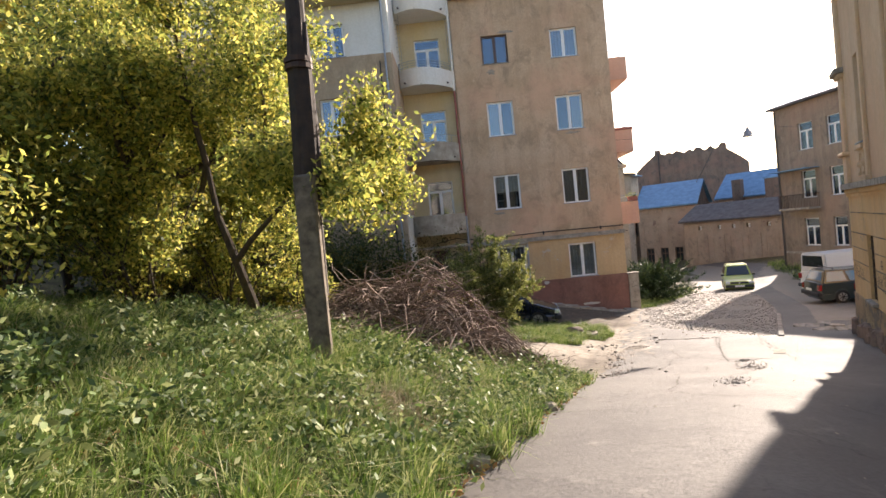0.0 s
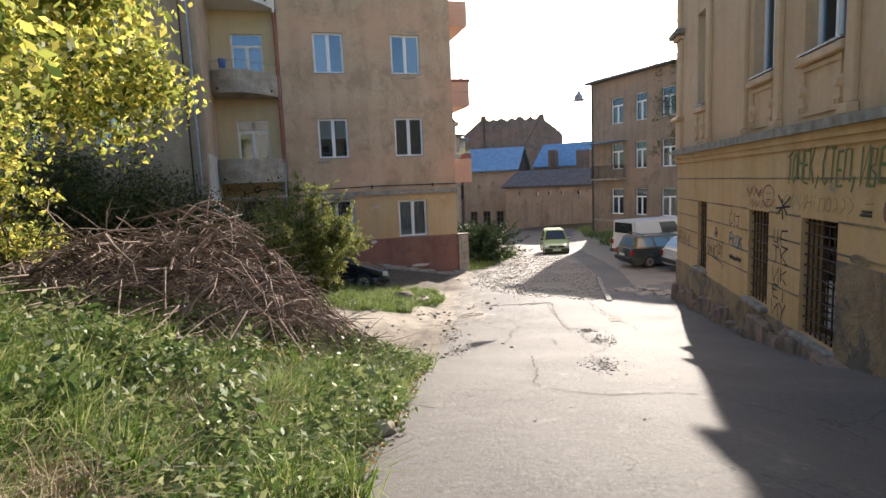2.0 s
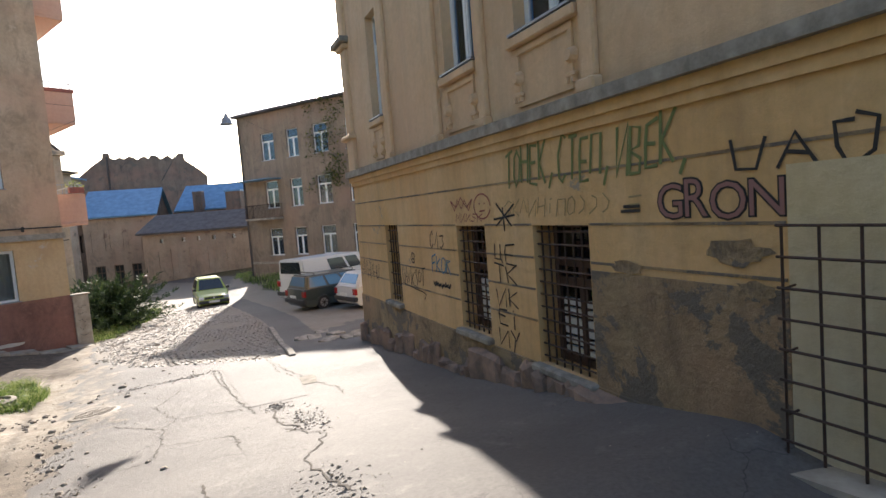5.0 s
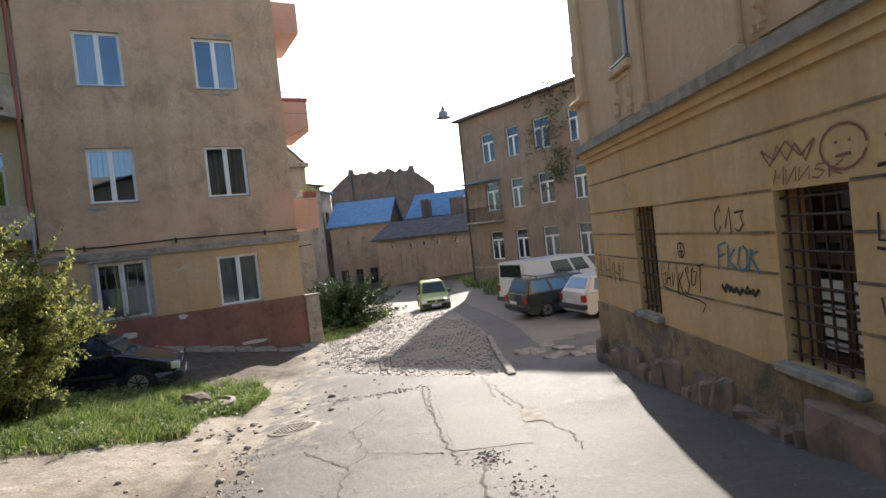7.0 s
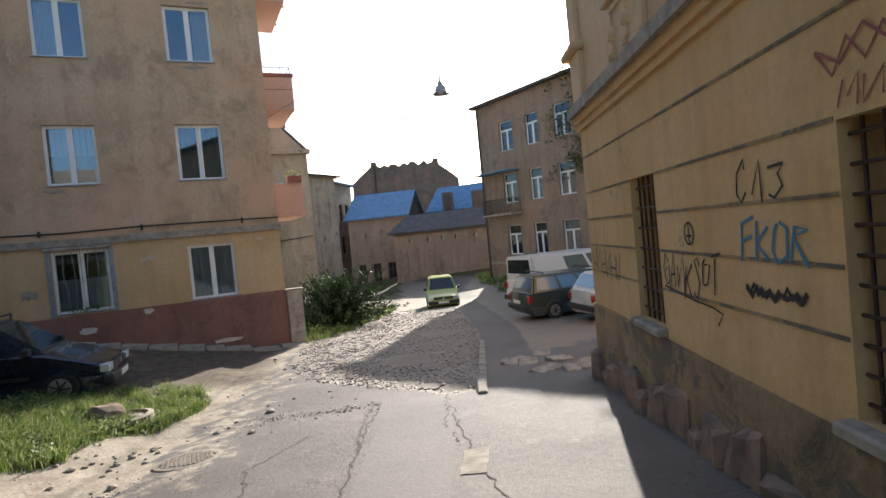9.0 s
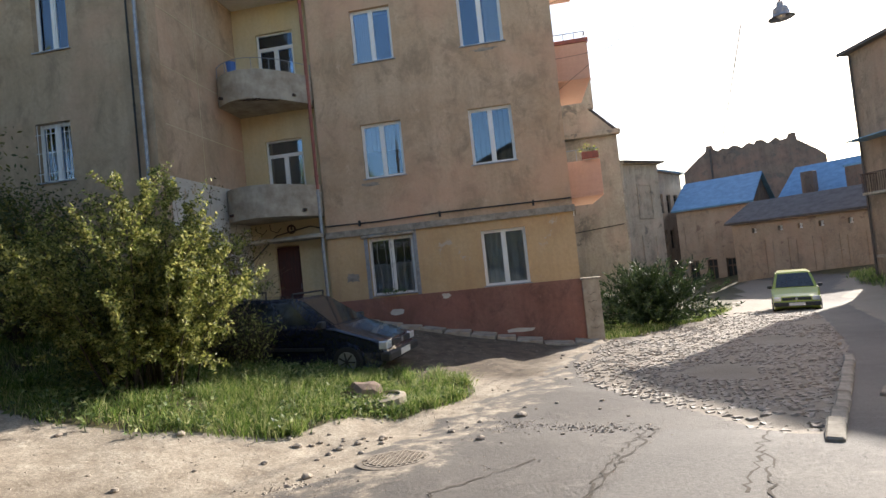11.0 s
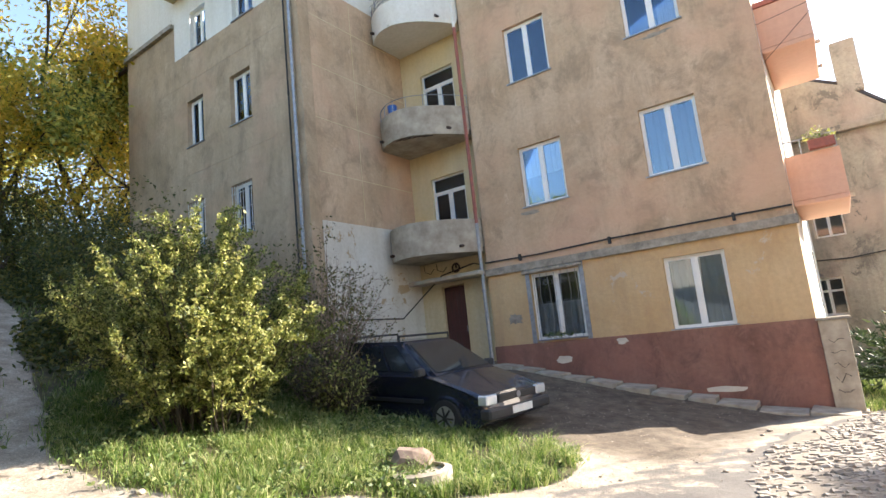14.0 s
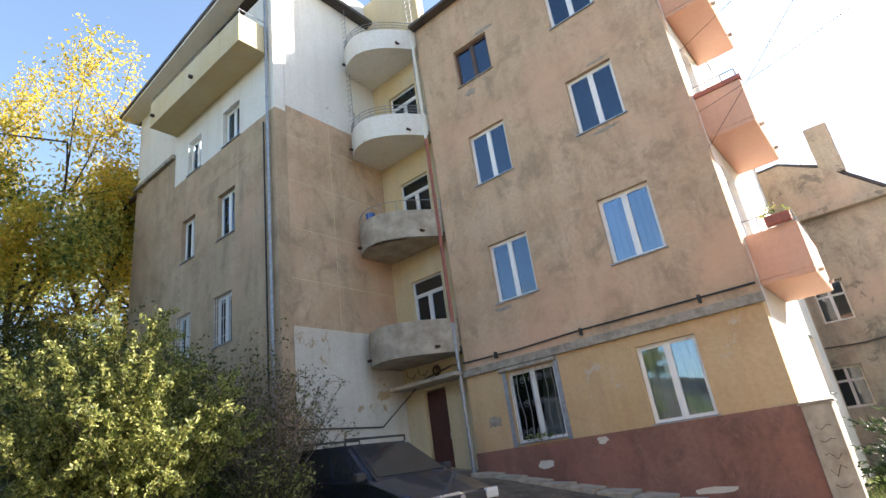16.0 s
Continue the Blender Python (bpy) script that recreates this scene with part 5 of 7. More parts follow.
part("hook", tube(bmesh.new(), [(0, 0, 0.5), (0, 0, 0.75)], 0.03, 6), M_IRON, lamp)
lamp.scale = (0.82,) * 3


def wire(a, b, sag, r=0.006, label="thin sagging overhead wire"):
    a, b = Vector(a), Vector(b)
    pts = [a.lerp(b, t) - Vector((0, 0, sag * 4 * t * (1 - t))) for t in np.linspace(0, 1, 13)]
    return tagged(part("overhead_wire", tube(bmesh.new(), pts, r, 4), M_CABLE), label, "wire")


wire((XE, 26.0, 5.2), (15.3, 23.1, 4.97), 0.15)
wire((15.3, 23.1, 4.97), (27.6, 36.0, 6.2), 0.2)
wire((15.2, 25.2, 5.1), (17.0, 33.0, 3.0), 0.05, 0.02)
wire((XE, 25.9, 4.2), (24, 14, 12), 0.4)
wire((XE, 25.9, 6.9), (27, 20, 11), 0.4)

# ---- vehicles ----


def vehicle(name, label, at, heading, L, W, H, paintm, hood=0.95, belt=0.9, kind="hatch", scale=1.0, rack=False, glassm=M_CARG):
    """A car: x forwards, wheels on the ground. hood: bonnet length; belt: height of the window line."""
    c = thing(name, label, "van" if kind == "van" else "car", at, heading)
    c.scale = (scale,) * 3
    hw, gl = W / 2, 0.17
    nose = 0.6 if kind != "van" else 0.85
    tail_low = belt if kind != "van" else belt
    # lower body from side outline, narrowed to the ends
    out = [(-L / 2 + 0.02, gl + 0.12), (-L / 2, 0.45), (-L / 2 + 0.03, tail_low), (-L / 2 + 0.3, belt + 0.02), (L / 2 - hood - 0.25, belt + 0.03), (L / 2 - hood, belt), (L / 2 - 0.35, nose + 0.13), (L / 2 - 0.08, nose + 0.04), (L / 2, nose - 0.15), (L / 2 - 0.02, gl + 0.1), (L / 2 - 0.2, gl)]
    wb0, wb1, wr = -L * 0.305, L * 0.315, 0.3
    bottom = []
    for cx in (wb1, wb0):
        bottom += [(cx + (wr + 0.06) * math.cos(a), gl + (wr + 0.08) * math.sin(a) * 1.25) for a in np.linspace(0.05, math.pi - 0.05, 9)]
    pts = out + bottom + [(-L / 2 + 0.2, gl)]
    bm = bmesh.new()
    secs = []
    for y, k in ((-1, 0), (-0.93, 1), (-0.5, 2), (0, 3), (0.5, 2), (0.93, 1), (1, 0)):
        ring = []
        for x, z in pts:
            end = abs(x) / (L / 2)
            yy = hw * y * (1 - 0.09 * max(0, end - 0.72) / 0.28)
            dz = {0: -0.035, 1: 0.0, 2: 0.02, 3: 0.028}[k] if z > 0.55 else 0
            dx = {0: -0.05, 1: 0.0, 2: 0.035, 3: 0.05}[k] * (1 if x > 0 else -1) if end > 0.93 else 0
            lift = z if abs(y) > 0.9 or z > 0.44 or end > 0.9 else max(z, 0.2)
            ring.append(bm.verts.new((x + dx, yy, lift + dz)))
        secs.append(ring)
    n = len(pts)
    for r0, r1 in zip(secs, secs[1:]):
        for i in range(n):
            bm.faces.new((r0[i], r0[(i + 1) % n], r1[(i + 1) % n], r1[i]))
    for ring in (secs[0], secs[-1]):
        f = bm.faces.new(ring)
        bmesh.ops.triangulate(bm, faces=[f])
    bmesh.ops.recalc_face_normals(bm, faces=bm.faces)
    body = part("body", bm, paintm, c)
    # cabin
    rx0 = {"hatch": -L / 2 + 0.42, "estate": -L / 2 + 0.28, "van": -L / 2 + 0.08}[kind]
    rx1 = L / 2 - hood - (0.85 if kind != "van" else 0.7)
    lo = [(-L / 2 + 0.1, belt + 0.01), (L / 2 - hood - 0.02, belt + 0.01)]
    tw, bw = hw * (0.74 if kind != "van" else 0.86), hw * 0.95
    P = [Vector(p) for p in ((lo[0][0], -bw, lo[0][1]), (lo[1][0], -bw, lo[1][1]), (lo[1][0], bw, lo[1][1]), (lo[0][0], bw, lo[0][1]), (rx0, -tw, H), (rx1, -tw, H), (rx1, tw, H), (rx0, tw, H))]
    bm = bmesh.new()
    V = [bm.verts.new(p) for p in P]
    for f in ((0, 1, 5, 4), (1, 2, 6, 5), (2, 3, 7, 6), (3, 0, 4, 7), (4, 5, 6, 7)):
        bm.faces.new([V[i] for i in f])
    bmesh.ops.bevel(bm, geom=[e for e in bm.edges if all(v.co.z > belt + 0.05 for v in e.verts) or abs(e.verts[0].co.z - e.verts[1].co.z) > 0.1], offset=0.06, segments=2, affect="EDGES")
    bmesh.ops.recalc_face_normals(bm, faces=bm.faces)
    part("cabin", bm, paintm, c)

    def on_quad(a, b, d, e, u0, u1, v0, v1, out, nm="pane", mm=None):
        """A thin pane on the quad a, b (below), e, d (above)."""
        mm = mm or glassm
        at_uv = lambda u, v: a.lerp(b, u).lerp(d.lerp(e, u), v)  # noqa: E731
        q = [at_uv(u0, v0), at_uv(u1, v0), at_uv(u1, v1), at_uv(u0, v1)]
        no = (q[1] - q[0]).cross(q[3] - q[0]).normalized()
        if no.dot(Vector(out)) < 0:
            no = -no
        bmp = bmesh.new()
        lo_ = [bmp.verts.new(p - no * 0.01) for p in q]
        hi_ = [bmp.verts.new(p + no * 0.012) for p in q]
        bmp.faces.new(hi_)
        for i in range(4):
            bmp.faces.new((lo_[i], lo_[(i + 1) % 4], hi_[(i + 1) % 4], hi_[i]))
        bmesh.ops.recalc_face_normals(bmp, faces=bmp.faces)
        return part(nm, bmp, mm, c)
    on_quad(P[1], P[2], P[5], P[6], 0.07, 0.93, 0.08, 0.9, (1, 0, 0.5), "windscreen")
    on_quad(P[3], P[0], P[7], P[4], 0.1, 0.9, 0.2 if kind != "van" else 0.3, 0.88, (-1, 0, 0.5), "rear_window")
    spans = {"hatch": ((0.1, 0.36), (0.4, 0.66), (0.69, 0.86)), "estate": ((0.05, 0.3), (0.34, 0.58), (0.62, 0.85)), "van": ((0.4, 0.66), (0.7, 0.9))}[kind]
    for side, (a, b, d, e) in ((-1, (P[0], P[1], P[4], P[5])), (1, (P[3], P[2], P[7], P[6]))):
        for u0, u1 in spans:
            on_quad(a, b, d, e, u0, u1, 0.12 if kind != "van" else 0.25, 0.86, (0, side, 0.3), "side_window")
        xm = L / 2 - hood - 0.3
        part("wing_mirror", boxed(xm, xm + 0.12, side * bw, side * (bw + 0.17), belt + 0.02, belt + 0.14, 0.02), M_TRIM, c)
        part("side_strip", boxed(-L * 0.3 + 0.42, L * 0.31 - 0.42, side * (hw + 0.002) - 0.012, side * (hw + 0.002) + 0.012, 0.5, 0.56, 0.005), M_TRIM, c)
        part("headlight", boxed(L / 2 - 0.16, L / 2 + 0.015, side * (hw * 0.62), side * (hw * 0.93), nose - 0.1, nose + 0.05, 0.02), M_LENS, c)
        part("tail_light", boxed(-L / 2 - 0.02, -L / 2 + 0.1, side * (hw * 0.72), side * (hw * 0.96), belt - 0.3, belt - 0.06, 0.015), M_REDL, c)
        for cx in (wb0, wb1):
            y0 = side * (hw - 0.2)
            y1 = side * (hw + 0.005)
            w = part("wheel", tube(bmesh.new(), [(cx, y0, wr), (cx, y0 + (y1 - y0) * 0.15, wr), (cx, y1 - (y1 - y0) * 0.12, wr), (cx, y1, wr)], [wr - 0.03, wr, wr, wr - 0.04], 20), M_TYRE, c)
            bm = tube(bmesh.new(), [(cx, y1 - side * 0.02, wr), (cx, y1 + side * 0.008, wr)], [wr * 0.62, wr * 0.6], 18)
            part("rim", bm, M_ALU, w)
            bm = bmesh.new()
            for a in range(7):
                an = a * 2 * math.pi / 7
                tube(bm, [(cx, y1 + side * 0.012, wr), (cx + wr * 0.55 * math.cos(an), y1 + side * 0.012, wr + wr * 0.55 * math.sin(an))], 0.018, 4)
            part("hub_spokes", bm, M_TRIM, w)
    part("front_bumper", boxed(L / 2 - 0.12, L / 2 + 0.08, -hw * 0.95, hw * 0.95, 0.3, 0.46, 0.03), M_TRIM, c)
    part("rear_bumper", boxed(-L / 2 - 0.08, -L / 2 + 0.12, -hw * 0.95, hw * 0.95, 0.34, 0.52, 0.03), M_TRIM, c)
    part("grille", boxed(L / 2 - 0.1, L / 2 + 0.02, -hw * 0.58, hw * 0.58, nose - 0.08, nose + 0.03, 0.01), M_TRIM, c)
    part("badge", tube(bmesh.new(), [(L / 2 + 0.02, 0, nose - 0.02), (L / 2 + 0.03, 0, nose - 0.02)], 0.05, 12), M_ALU, c)
    part("number_plate", boxed(L / 2 + 0.08, L / 2 + 0.09, -0.26, 0.26, 0.33, 0.44), M_PLATE, c)
    part("number_plate", boxed(-L / 2 - 0.09, -L / 2 - 0.08, -0.26, 0.26, 0.56, 0.67), M_PLATE, c)
    if rack:
        for x in (rx0 + 0.35, rx1 - 0.1):
            part("roof_bar", tube(bmesh.new(), [(x, -tw, H), (x, -tw, H + 0.09), (x, tw, H + 0.09), (x, tw, H)], 0.02, 5), M_TRIM, c)
        part("aerial", tube(bmesh.new(), [(rx0 + 0.1, 0, H), (rx0 - 0.15, 0, H + 0.35)], 0.006, 4), M_TRIM, c)
    return c


def on_ground(x, y, lift=0.0):
    return (x, y, gzf(x, y) + lift)


P_NAVY = material("navy_black_car_paint", paint, colour=(0.012, 0.016, 0.035), rough=0.25, coat=0.6)
P_LIME = material("lime_car_paint", paint, colour=(0.32, 0.38, 0.035), rough=0.3, coat=0.5)
P_WHITE = material("dusty_white_van_paint", paint, colour=(0.62, 0.62, 0.6), rough=0.4, coat=0.2)
P_GREEN = material("dark_green_car_paint", paint, colour=(0.03, 0.045, 0.045), rough=0.3, coat=0.5)
# Car panes with the sky's reflection painted in as blue.
M_BLUEG = material("sky_reflection_glass", paint, colour=(0.07, 0.18, 0.3), rough=0.08, coat=1.0)
v = vehicle("parked_car", "dark navy hatchback with roof bars parked by the entrance", (3.2, 20.9, -2.9), -4, 4.02, 1.7, 1.45, P_NAVY, kind="hatch", scale=1.17, rack=True)
v.rotation_euler = (0, radians(3.0), radians(-6))
vehicle("parked_car", "small lime-yellow hatchback parked facing down the lane", on_ground(19.6, 34.2), -112, 3.65, 1.6, 1.5, P_LIME, hood=0.75, kind="hatch", scale=1.05)
vehicle("parked_van", "dusty white panel van with dark rear side windows", on_ground(21.4, 25.2), 3, 4.9, 1.9, 1.95, P_WHITE, hood=0.55, belt=1.05, kind="van", scale=1.05)
vehicle("parked_car", "dark green estate car with a roof rail", on_ground(19.2, 21.9), -8, 4.4, 1.7, 1.45, P_GREEN, kind="estate", rack=True, glassm=M_BLUEG)
vehicle("parked_car", "white hatchback seen by its rear window", on_ground(19.55, 19.4), -10, 3.9, 1.65, 1.42, P_WHITE, kind="hatch", glassm=M_BLUEG)

# ---- vegetation ----
def leaf_cloud(rng, centres, count, size, spread, flat=0.0):
    """Four-cornered leaves scattered round centres: vertices and faces."""
    centres = np.asarray(centres, float)
    c = centres[rng.integers(0, len(centres), count)]
    off = rng.normal(0, 1, (count, 3))
    off /= np.maximum(np.linalg.norm(off, axis=1, keepdims=True), 1e-6)
    p = c + off * (rng.random((count, 1)) ** 0.6) * np.asarray(spread)
    a = rng.normal(0, 1, (count, 3))
    a[:, 2] *= 1 - flat
    a /= np.linalg.norm(a, axis=1, keepdims=True)
    b = np.cross(a, rng.normal(0, 1, (count, 3)))
    b /= np.maximum(np.linalg.norm(b, axis=1, keepdims=True), 1e-6)
    s = size * rng.uniform(0.6, 1.35, (count, 1))
    v = np.stack([p - a * s, p + b * s * 0.45 + a * s * 0.1, p + a * s, p - b * s * 0.45 + a * s * 0.1], 1).reshape(-1, 3)
    k = np.arange(count) * 4
    return v, np.stack([k, k + 1, k + 2, k + 3], 1)


def mesh_np(name, v, f, mat, parent=None, kind=""):
    me = bpy.data.meshes.new(name)
    me.from_pydata(v.tolist(), [], f.tolist())
    me.materials.append(mat)
    ob = new(name, me)
    if parent is not None:
        ob.parent = parent
    if kind:
        ob["kind"] = kind
    return ob


def grow(rng, start, way, length, radius, depth, tips, branches, bend=0.35):
    pts, p, d = [start], Vector(start), Vector(way).normalized()
    n = 4
    for i in range(n):
        d = (d + Vector(rng.normal(0, bend * 0.3, 3)) + Vector((0, 0, 0.06))).normalized()
        p = p + d * (length / n)
        pts.append(tuple(p))
        if depth <= 1:
            tips.append(tuple(p))
    branches.append((pts, [radius * (1 - 0.16 * i) for i in range(n + 1)], depth))
    if depth > 0:
        for k in range(rng.integers(3, 5)):
            at = pts[rng.integers(2, n + 1)]
            out = (d * 0.7 + Vector(rng.normal(0, 0.75, 3)) + Vector((0, 0, 0.1)))
            grow(rng, at, out, length * rng.uniform(0.55, 0.75), radius * 0.5, depth - 1, tips, branches, bend)


def tree(label, at, height, lean, seed, mat, leaves, size, spread, depth=3, name="tree", low=None, thick=0.11):
    rng = np.random.default_rng(seed)
    t = thing(name, label, "tree" if name == "tree" else "shrub", at)
    tips, br = [], []
    grow(rng, (0, 0, -0.3), Vector(lean) + Vector((0, 0, 1)), height * 0.42, thick, depth, tips, br)
    bm = tube(bmesh.new(), br[0][0], br[0][1], 8)
    part("trunk", bm, M_BARK, t)
    bm = bmesh.new()
    for pts, rad, dp in br[1:]:
        tube(bm, pts, rad, 5 if dp else 3)
    part("branchwork", bm, M_BARK, t)["kind"] = "stuff"
    if low is not None:
        tips += [tuple(np.array(low) + rng.normal(0, 1, 3) * spread * 0.9) for _ in range(len(tips) // 8)]
    v, f = leaf_cloud(rng, tips, leaves, size, spread)
    mesh_np("crown", v, f, mat, t, "stuff")
    return t


def g3(x, y):
    return (x, y, gzf(x, y))


tree("yellowing tree with sprawling branches on the grassy bank", g3(-3.6, 5.9), 8.2, (0.25, -0.05, 0), 1, M_LEAFY, 46000, 0.045, 0.5, thick=0.16)
tree("yellow-green tree leaning over the lane", g3(-1.8, 6.6), 7.8, (0.12, -0.05, 0), 8, M_LEAFY, 40000, 0.046, 0.42, low=(2.0, 0.3, 2.3))
tree("thin dark-stemmed tree in the thicket", g3(-4.9, 3.6), 7.2, (0.1, 0.0, 0), 3, M_LEAFY, 36000, 0.047, 0.55)
tree("thin tree deep in the thicket", g3(-6.5, 8.5), 8.4, (0.1, -0.1, 0), 4, M_LEAFY, 40000, 0.055, 0.95)
tree("yellow-green tree behind the utility pole", g3(-2.4, 9.4), 7.6, (-0.05, 0.0, 0), 15, M_LEAFY, 34000, 0.048, 0.8)
tree("green-leaved sapling at the thicket edge", g3(-4.6, 1.6), 6.0, (-0.05, 0.05, 0), 5, M_LEAFY, 22000, 0.04, 0.75)
for i, (x, y, h) in enumerate(((-4.2, 7.6, 1.6), (-2.6, 9.2, 1.7), (-6.5, 6.3, 1.9), (-7.8, 4.0, 2.0), (-5.4, 10.6, 2.2), (-8.5, 9.5, 2.4), (-3.4, 11.6, 1.8))):
    rng = np.random.default_rng(40 + i)
    sh = thing("undergrowth_shrub", "dark tangled undergrowth shrub in the thicket", "shrub", g3(x, y))
    bm = bmesh.new()
    tips = []
    for k in range(11):
        a = rng.uniform(0, 6.28)
        e = Vector((math.cos(a) * h * 0.6, math.sin(a) * h * 0.6, h * rng.uniform(0.5, 1.1)))
        tube(bm, [(0, 0, -0.1), tuple(e * 0.5 + Vector((0, 0, 0.15))), tuple(e)], [0.025, 0.015, 0.006], 4)
        tips += [tuple(e), tuple(e * 0.6)]
    part("stemwork", bm, M_BARK, sh)["kind"] = "stuff"
    v, f = leaf_cloud(rng, tips, 2600, 0.05, h * 0.42)
    mesh_np("leaves", v, f, M_LEAFD, sh, "stuff")
for i, (x, y, h) in enumerate(((-3.2, 5.6, 2.2), (-4.4, 4.4, 2.6), (-5.6, 3.0, 2.8), (-2.6, 7.2, 2.0), (-4.0, 6.6, 2.4), (-6.2, 1.4, 2.6), (-1.6, 8.6, 1.9))):
    rng = np.random.default_rng(140 + i)
    sh = thing("thicket_shrub", "straggling half-bare shrub with dark stems and yellowing leaves", "shrub", g3(x, y))
    bm, tips = bmesh.new(), []
    for k in range(16):
        a = rng.uniform(0, 6.28)
        e = Vector((math.cos(a) * h * rng.uniform(0.15, 0.6), math.sin(a) * h * rng.uniform(0.15, 0.6), h * rng.uniform(0.55, 1.05)))
        m = e * 0.5 + Vector((rng.normal(0, 0.1), rng.normal(0, 0.1), 0.15))
        tube(bm, [(rng.normal(0, 0.1), rng.normal(0, 0.1), -0.1), tuple(m), tuple(e)], [0.022, 0.014, 0.004], 5)
        for j in range(7):
            q = m.lerp(e, rng.uniform(-0.4, 1))
            w = q + Vector(rng.normal(0, 0.24, 3))
            tube(bm, [tuple(q), tuple(w)], [0.006, 0.002], 3)
            tips += [tuple(q.lerp(w, 0.4)), tuple(q.lerp(w, 0.7)), tuple(w)]
    part("stemwork", bm, M_BARK, sh)["kind"] = "stuff"
    v, f = leaf_cloud(rng, tips, 3600, 0.04, 0.12)
    mesh_np("leaves", v, f, M_LEAFY, sh, "stuff")
# trees on the hill behind the wing
for i, (x, y, h, mm) in enumerate(((-13.4, 18.8, 14, M_LEAFY), (-15.5, 22.5, 18, M_LEAFO), (-13.2, 26.0, 17, M_LEAFO), (-18.5, 19.0, 15, M_LEAFY), (-12.4, 15.4, 11, M_LEAFO), (-17, 27, 19, M_LEAFO), (-15.0, 16.5, 13, M_LEAFO))):
    tree("autumn tree on the slope beside the house" if mm is M_LEAFO else "yellow-green tree on the slope beside the house", g3(x, y), h, (0.05, -0.05, 0), 60 + i, mm, 15000 if mm is M_LEAFO else 19000, 0.1, 0.95, thick=0.17)
for i, (x, y, h) in enumerate(((-9.3, 19.4, 2.6), (-7.0, 19.9, 2.4), (-11.4, 19.0, 3.2), (-5.0, 20.3, 2.0), (-10.2, 17.4, 1.6), (-12.6, 21.2, 3.4), (-3.2, 20.2, 1.8), (-12.0, 17.6, 2.6), (-14.2, 19.6, 3.2), (-13.8, 16.6, 2.6), (-8.0, 18.6, 1.5), (-1.5, 18.5, 2.4), (-3.2, 18.7, 2.7), (0.2, 18.7, 2.7), (-5.0, 18.5, 2.3), (-2.4, 17.3, 1.5), (-6.6, 18.3, 2.1), (-0.4, 17.0, 1.4))):
    rng = np.random.default_rng(90 + i)
    sh = thing("hedge_shrub", "dark leafy bush at the foot of the wing", "shrub", g3(x, y))
    tips, bm = [], bmesh.new()
    for k in range(14):
        a = rng.uniform(0, 6.28)
        e = Vector((math.cos(a) * h * 0.5, math.sin(a) * h * 0.5, h * rng.uniform(0.4, 1.05)))
        tube(bm, [(0, 0, -0.1), tuple(e * 0.5 + Vector((0, 0, 0.2))), tuple(e)], [0.03, 0.018, 0.006], 4)
        tips += [tuple(e), tuple(e * 0.65)]
    part("stemwork", bm, M_BARK, sh)["kind"] = "stuff"
    v, f = leaf_cloud(rng, tips, 4200, 0.05, h * 0.33)
    mesh_np("leaves", v, f, M_LEAFD, sh, "stuff")


def big_shrub(label, at, h, r, seed, mat, leaves, size, bare=0.0):
    """A shrub of arching shoots; leaves sit in sprays along side twigs, with gaps between the shoots."""
    rng = np.random.default_rng(seed)
    sh = thing("shrub", label, "shrub", at)
    sprays, bm = [], bmesh.new()
    for k in range(84):
        a, tilt = rng.uniform(0, 6.28), rng.uniform(0.05, 1.0) ** 0.75
        tall = h * rng.uniform(0.62, 1.08) * (1.05 - 0.5 * tilt)
        foot = Vector((math.cos(a) * r * 0.3 * rng.random(), math.sin(a) * r * 0.3 * rng.random(), -0.15))
        e = Vector((math.cos(a) * r * tilt, math.sin(a) * r * tilt, tall))
        pts = []
        for t in (0, 0.25, 0.5, 0.75, 1.0):
            q = foot.lerp(e, t)
            q += Vector((-math.cos(a), -math.sin(a), 0)) * 0.35 * r * tilt * t * (1 - t) + Vector((0, 0, 0.5 * t * (1 - t)))
            q += Vector(rng.normal(0, 0.04, 3))
            pts.append(q)
        tube(bm, [tuple(q) for q in pts], [0.017, 0.014, 0.01, 0.007, 0.003], 5)
        for j in range(15):
            t = rng.uniform(0.22, 1.0)
            i = min(3, int(t * 4))
            q = pts[i].lerp(pts[i + 1], t * 4 - i)
            w = q + Vector(rng.normal(0, 0.2, 3)) + Vector((math.cos(a) * 0.12, math.sin(a) * 0.12, 0.1))
            tube(bm, [tuple(q), tuple(w)], [0.005, 0.0018], 3)
            n = 7
            sprays += [tuple(q.lerp(w, (m + 0.5) / n)) for m in range(n)]
        for m in range(5):
            sprays.append(tuple(pts[3].lerp(pts[4], m / 4)))
    part("stemwork", bm, M_BARK if bare < 0.5 else M_TWIG, sh)["kind"] = "stuff"
    v, f = leaf_cloud(rng, sprays, leaves, size, 0.085)
    mesh_np("leaves", v, f, mat, sh, "stuff")
    return sh


big_shrub("large sunlit olive-green shrub on the grass mound", g3(2.5, 16.5), 3.5, 2.05, 7, M_LEAFG, 95000, 0.031)
big_shrub("half-bare twiggy bush beside the wing", g3(1.5, 19.8), 3.9, 1.7, 11, M_LEAFD, 6500, 0.034, 1.0)
big_shrub("low weedy bush by the parked car", g3(2.7, 19.0), 1.3, 0.9, 13, M_LEAFG, 2600, 0.04)

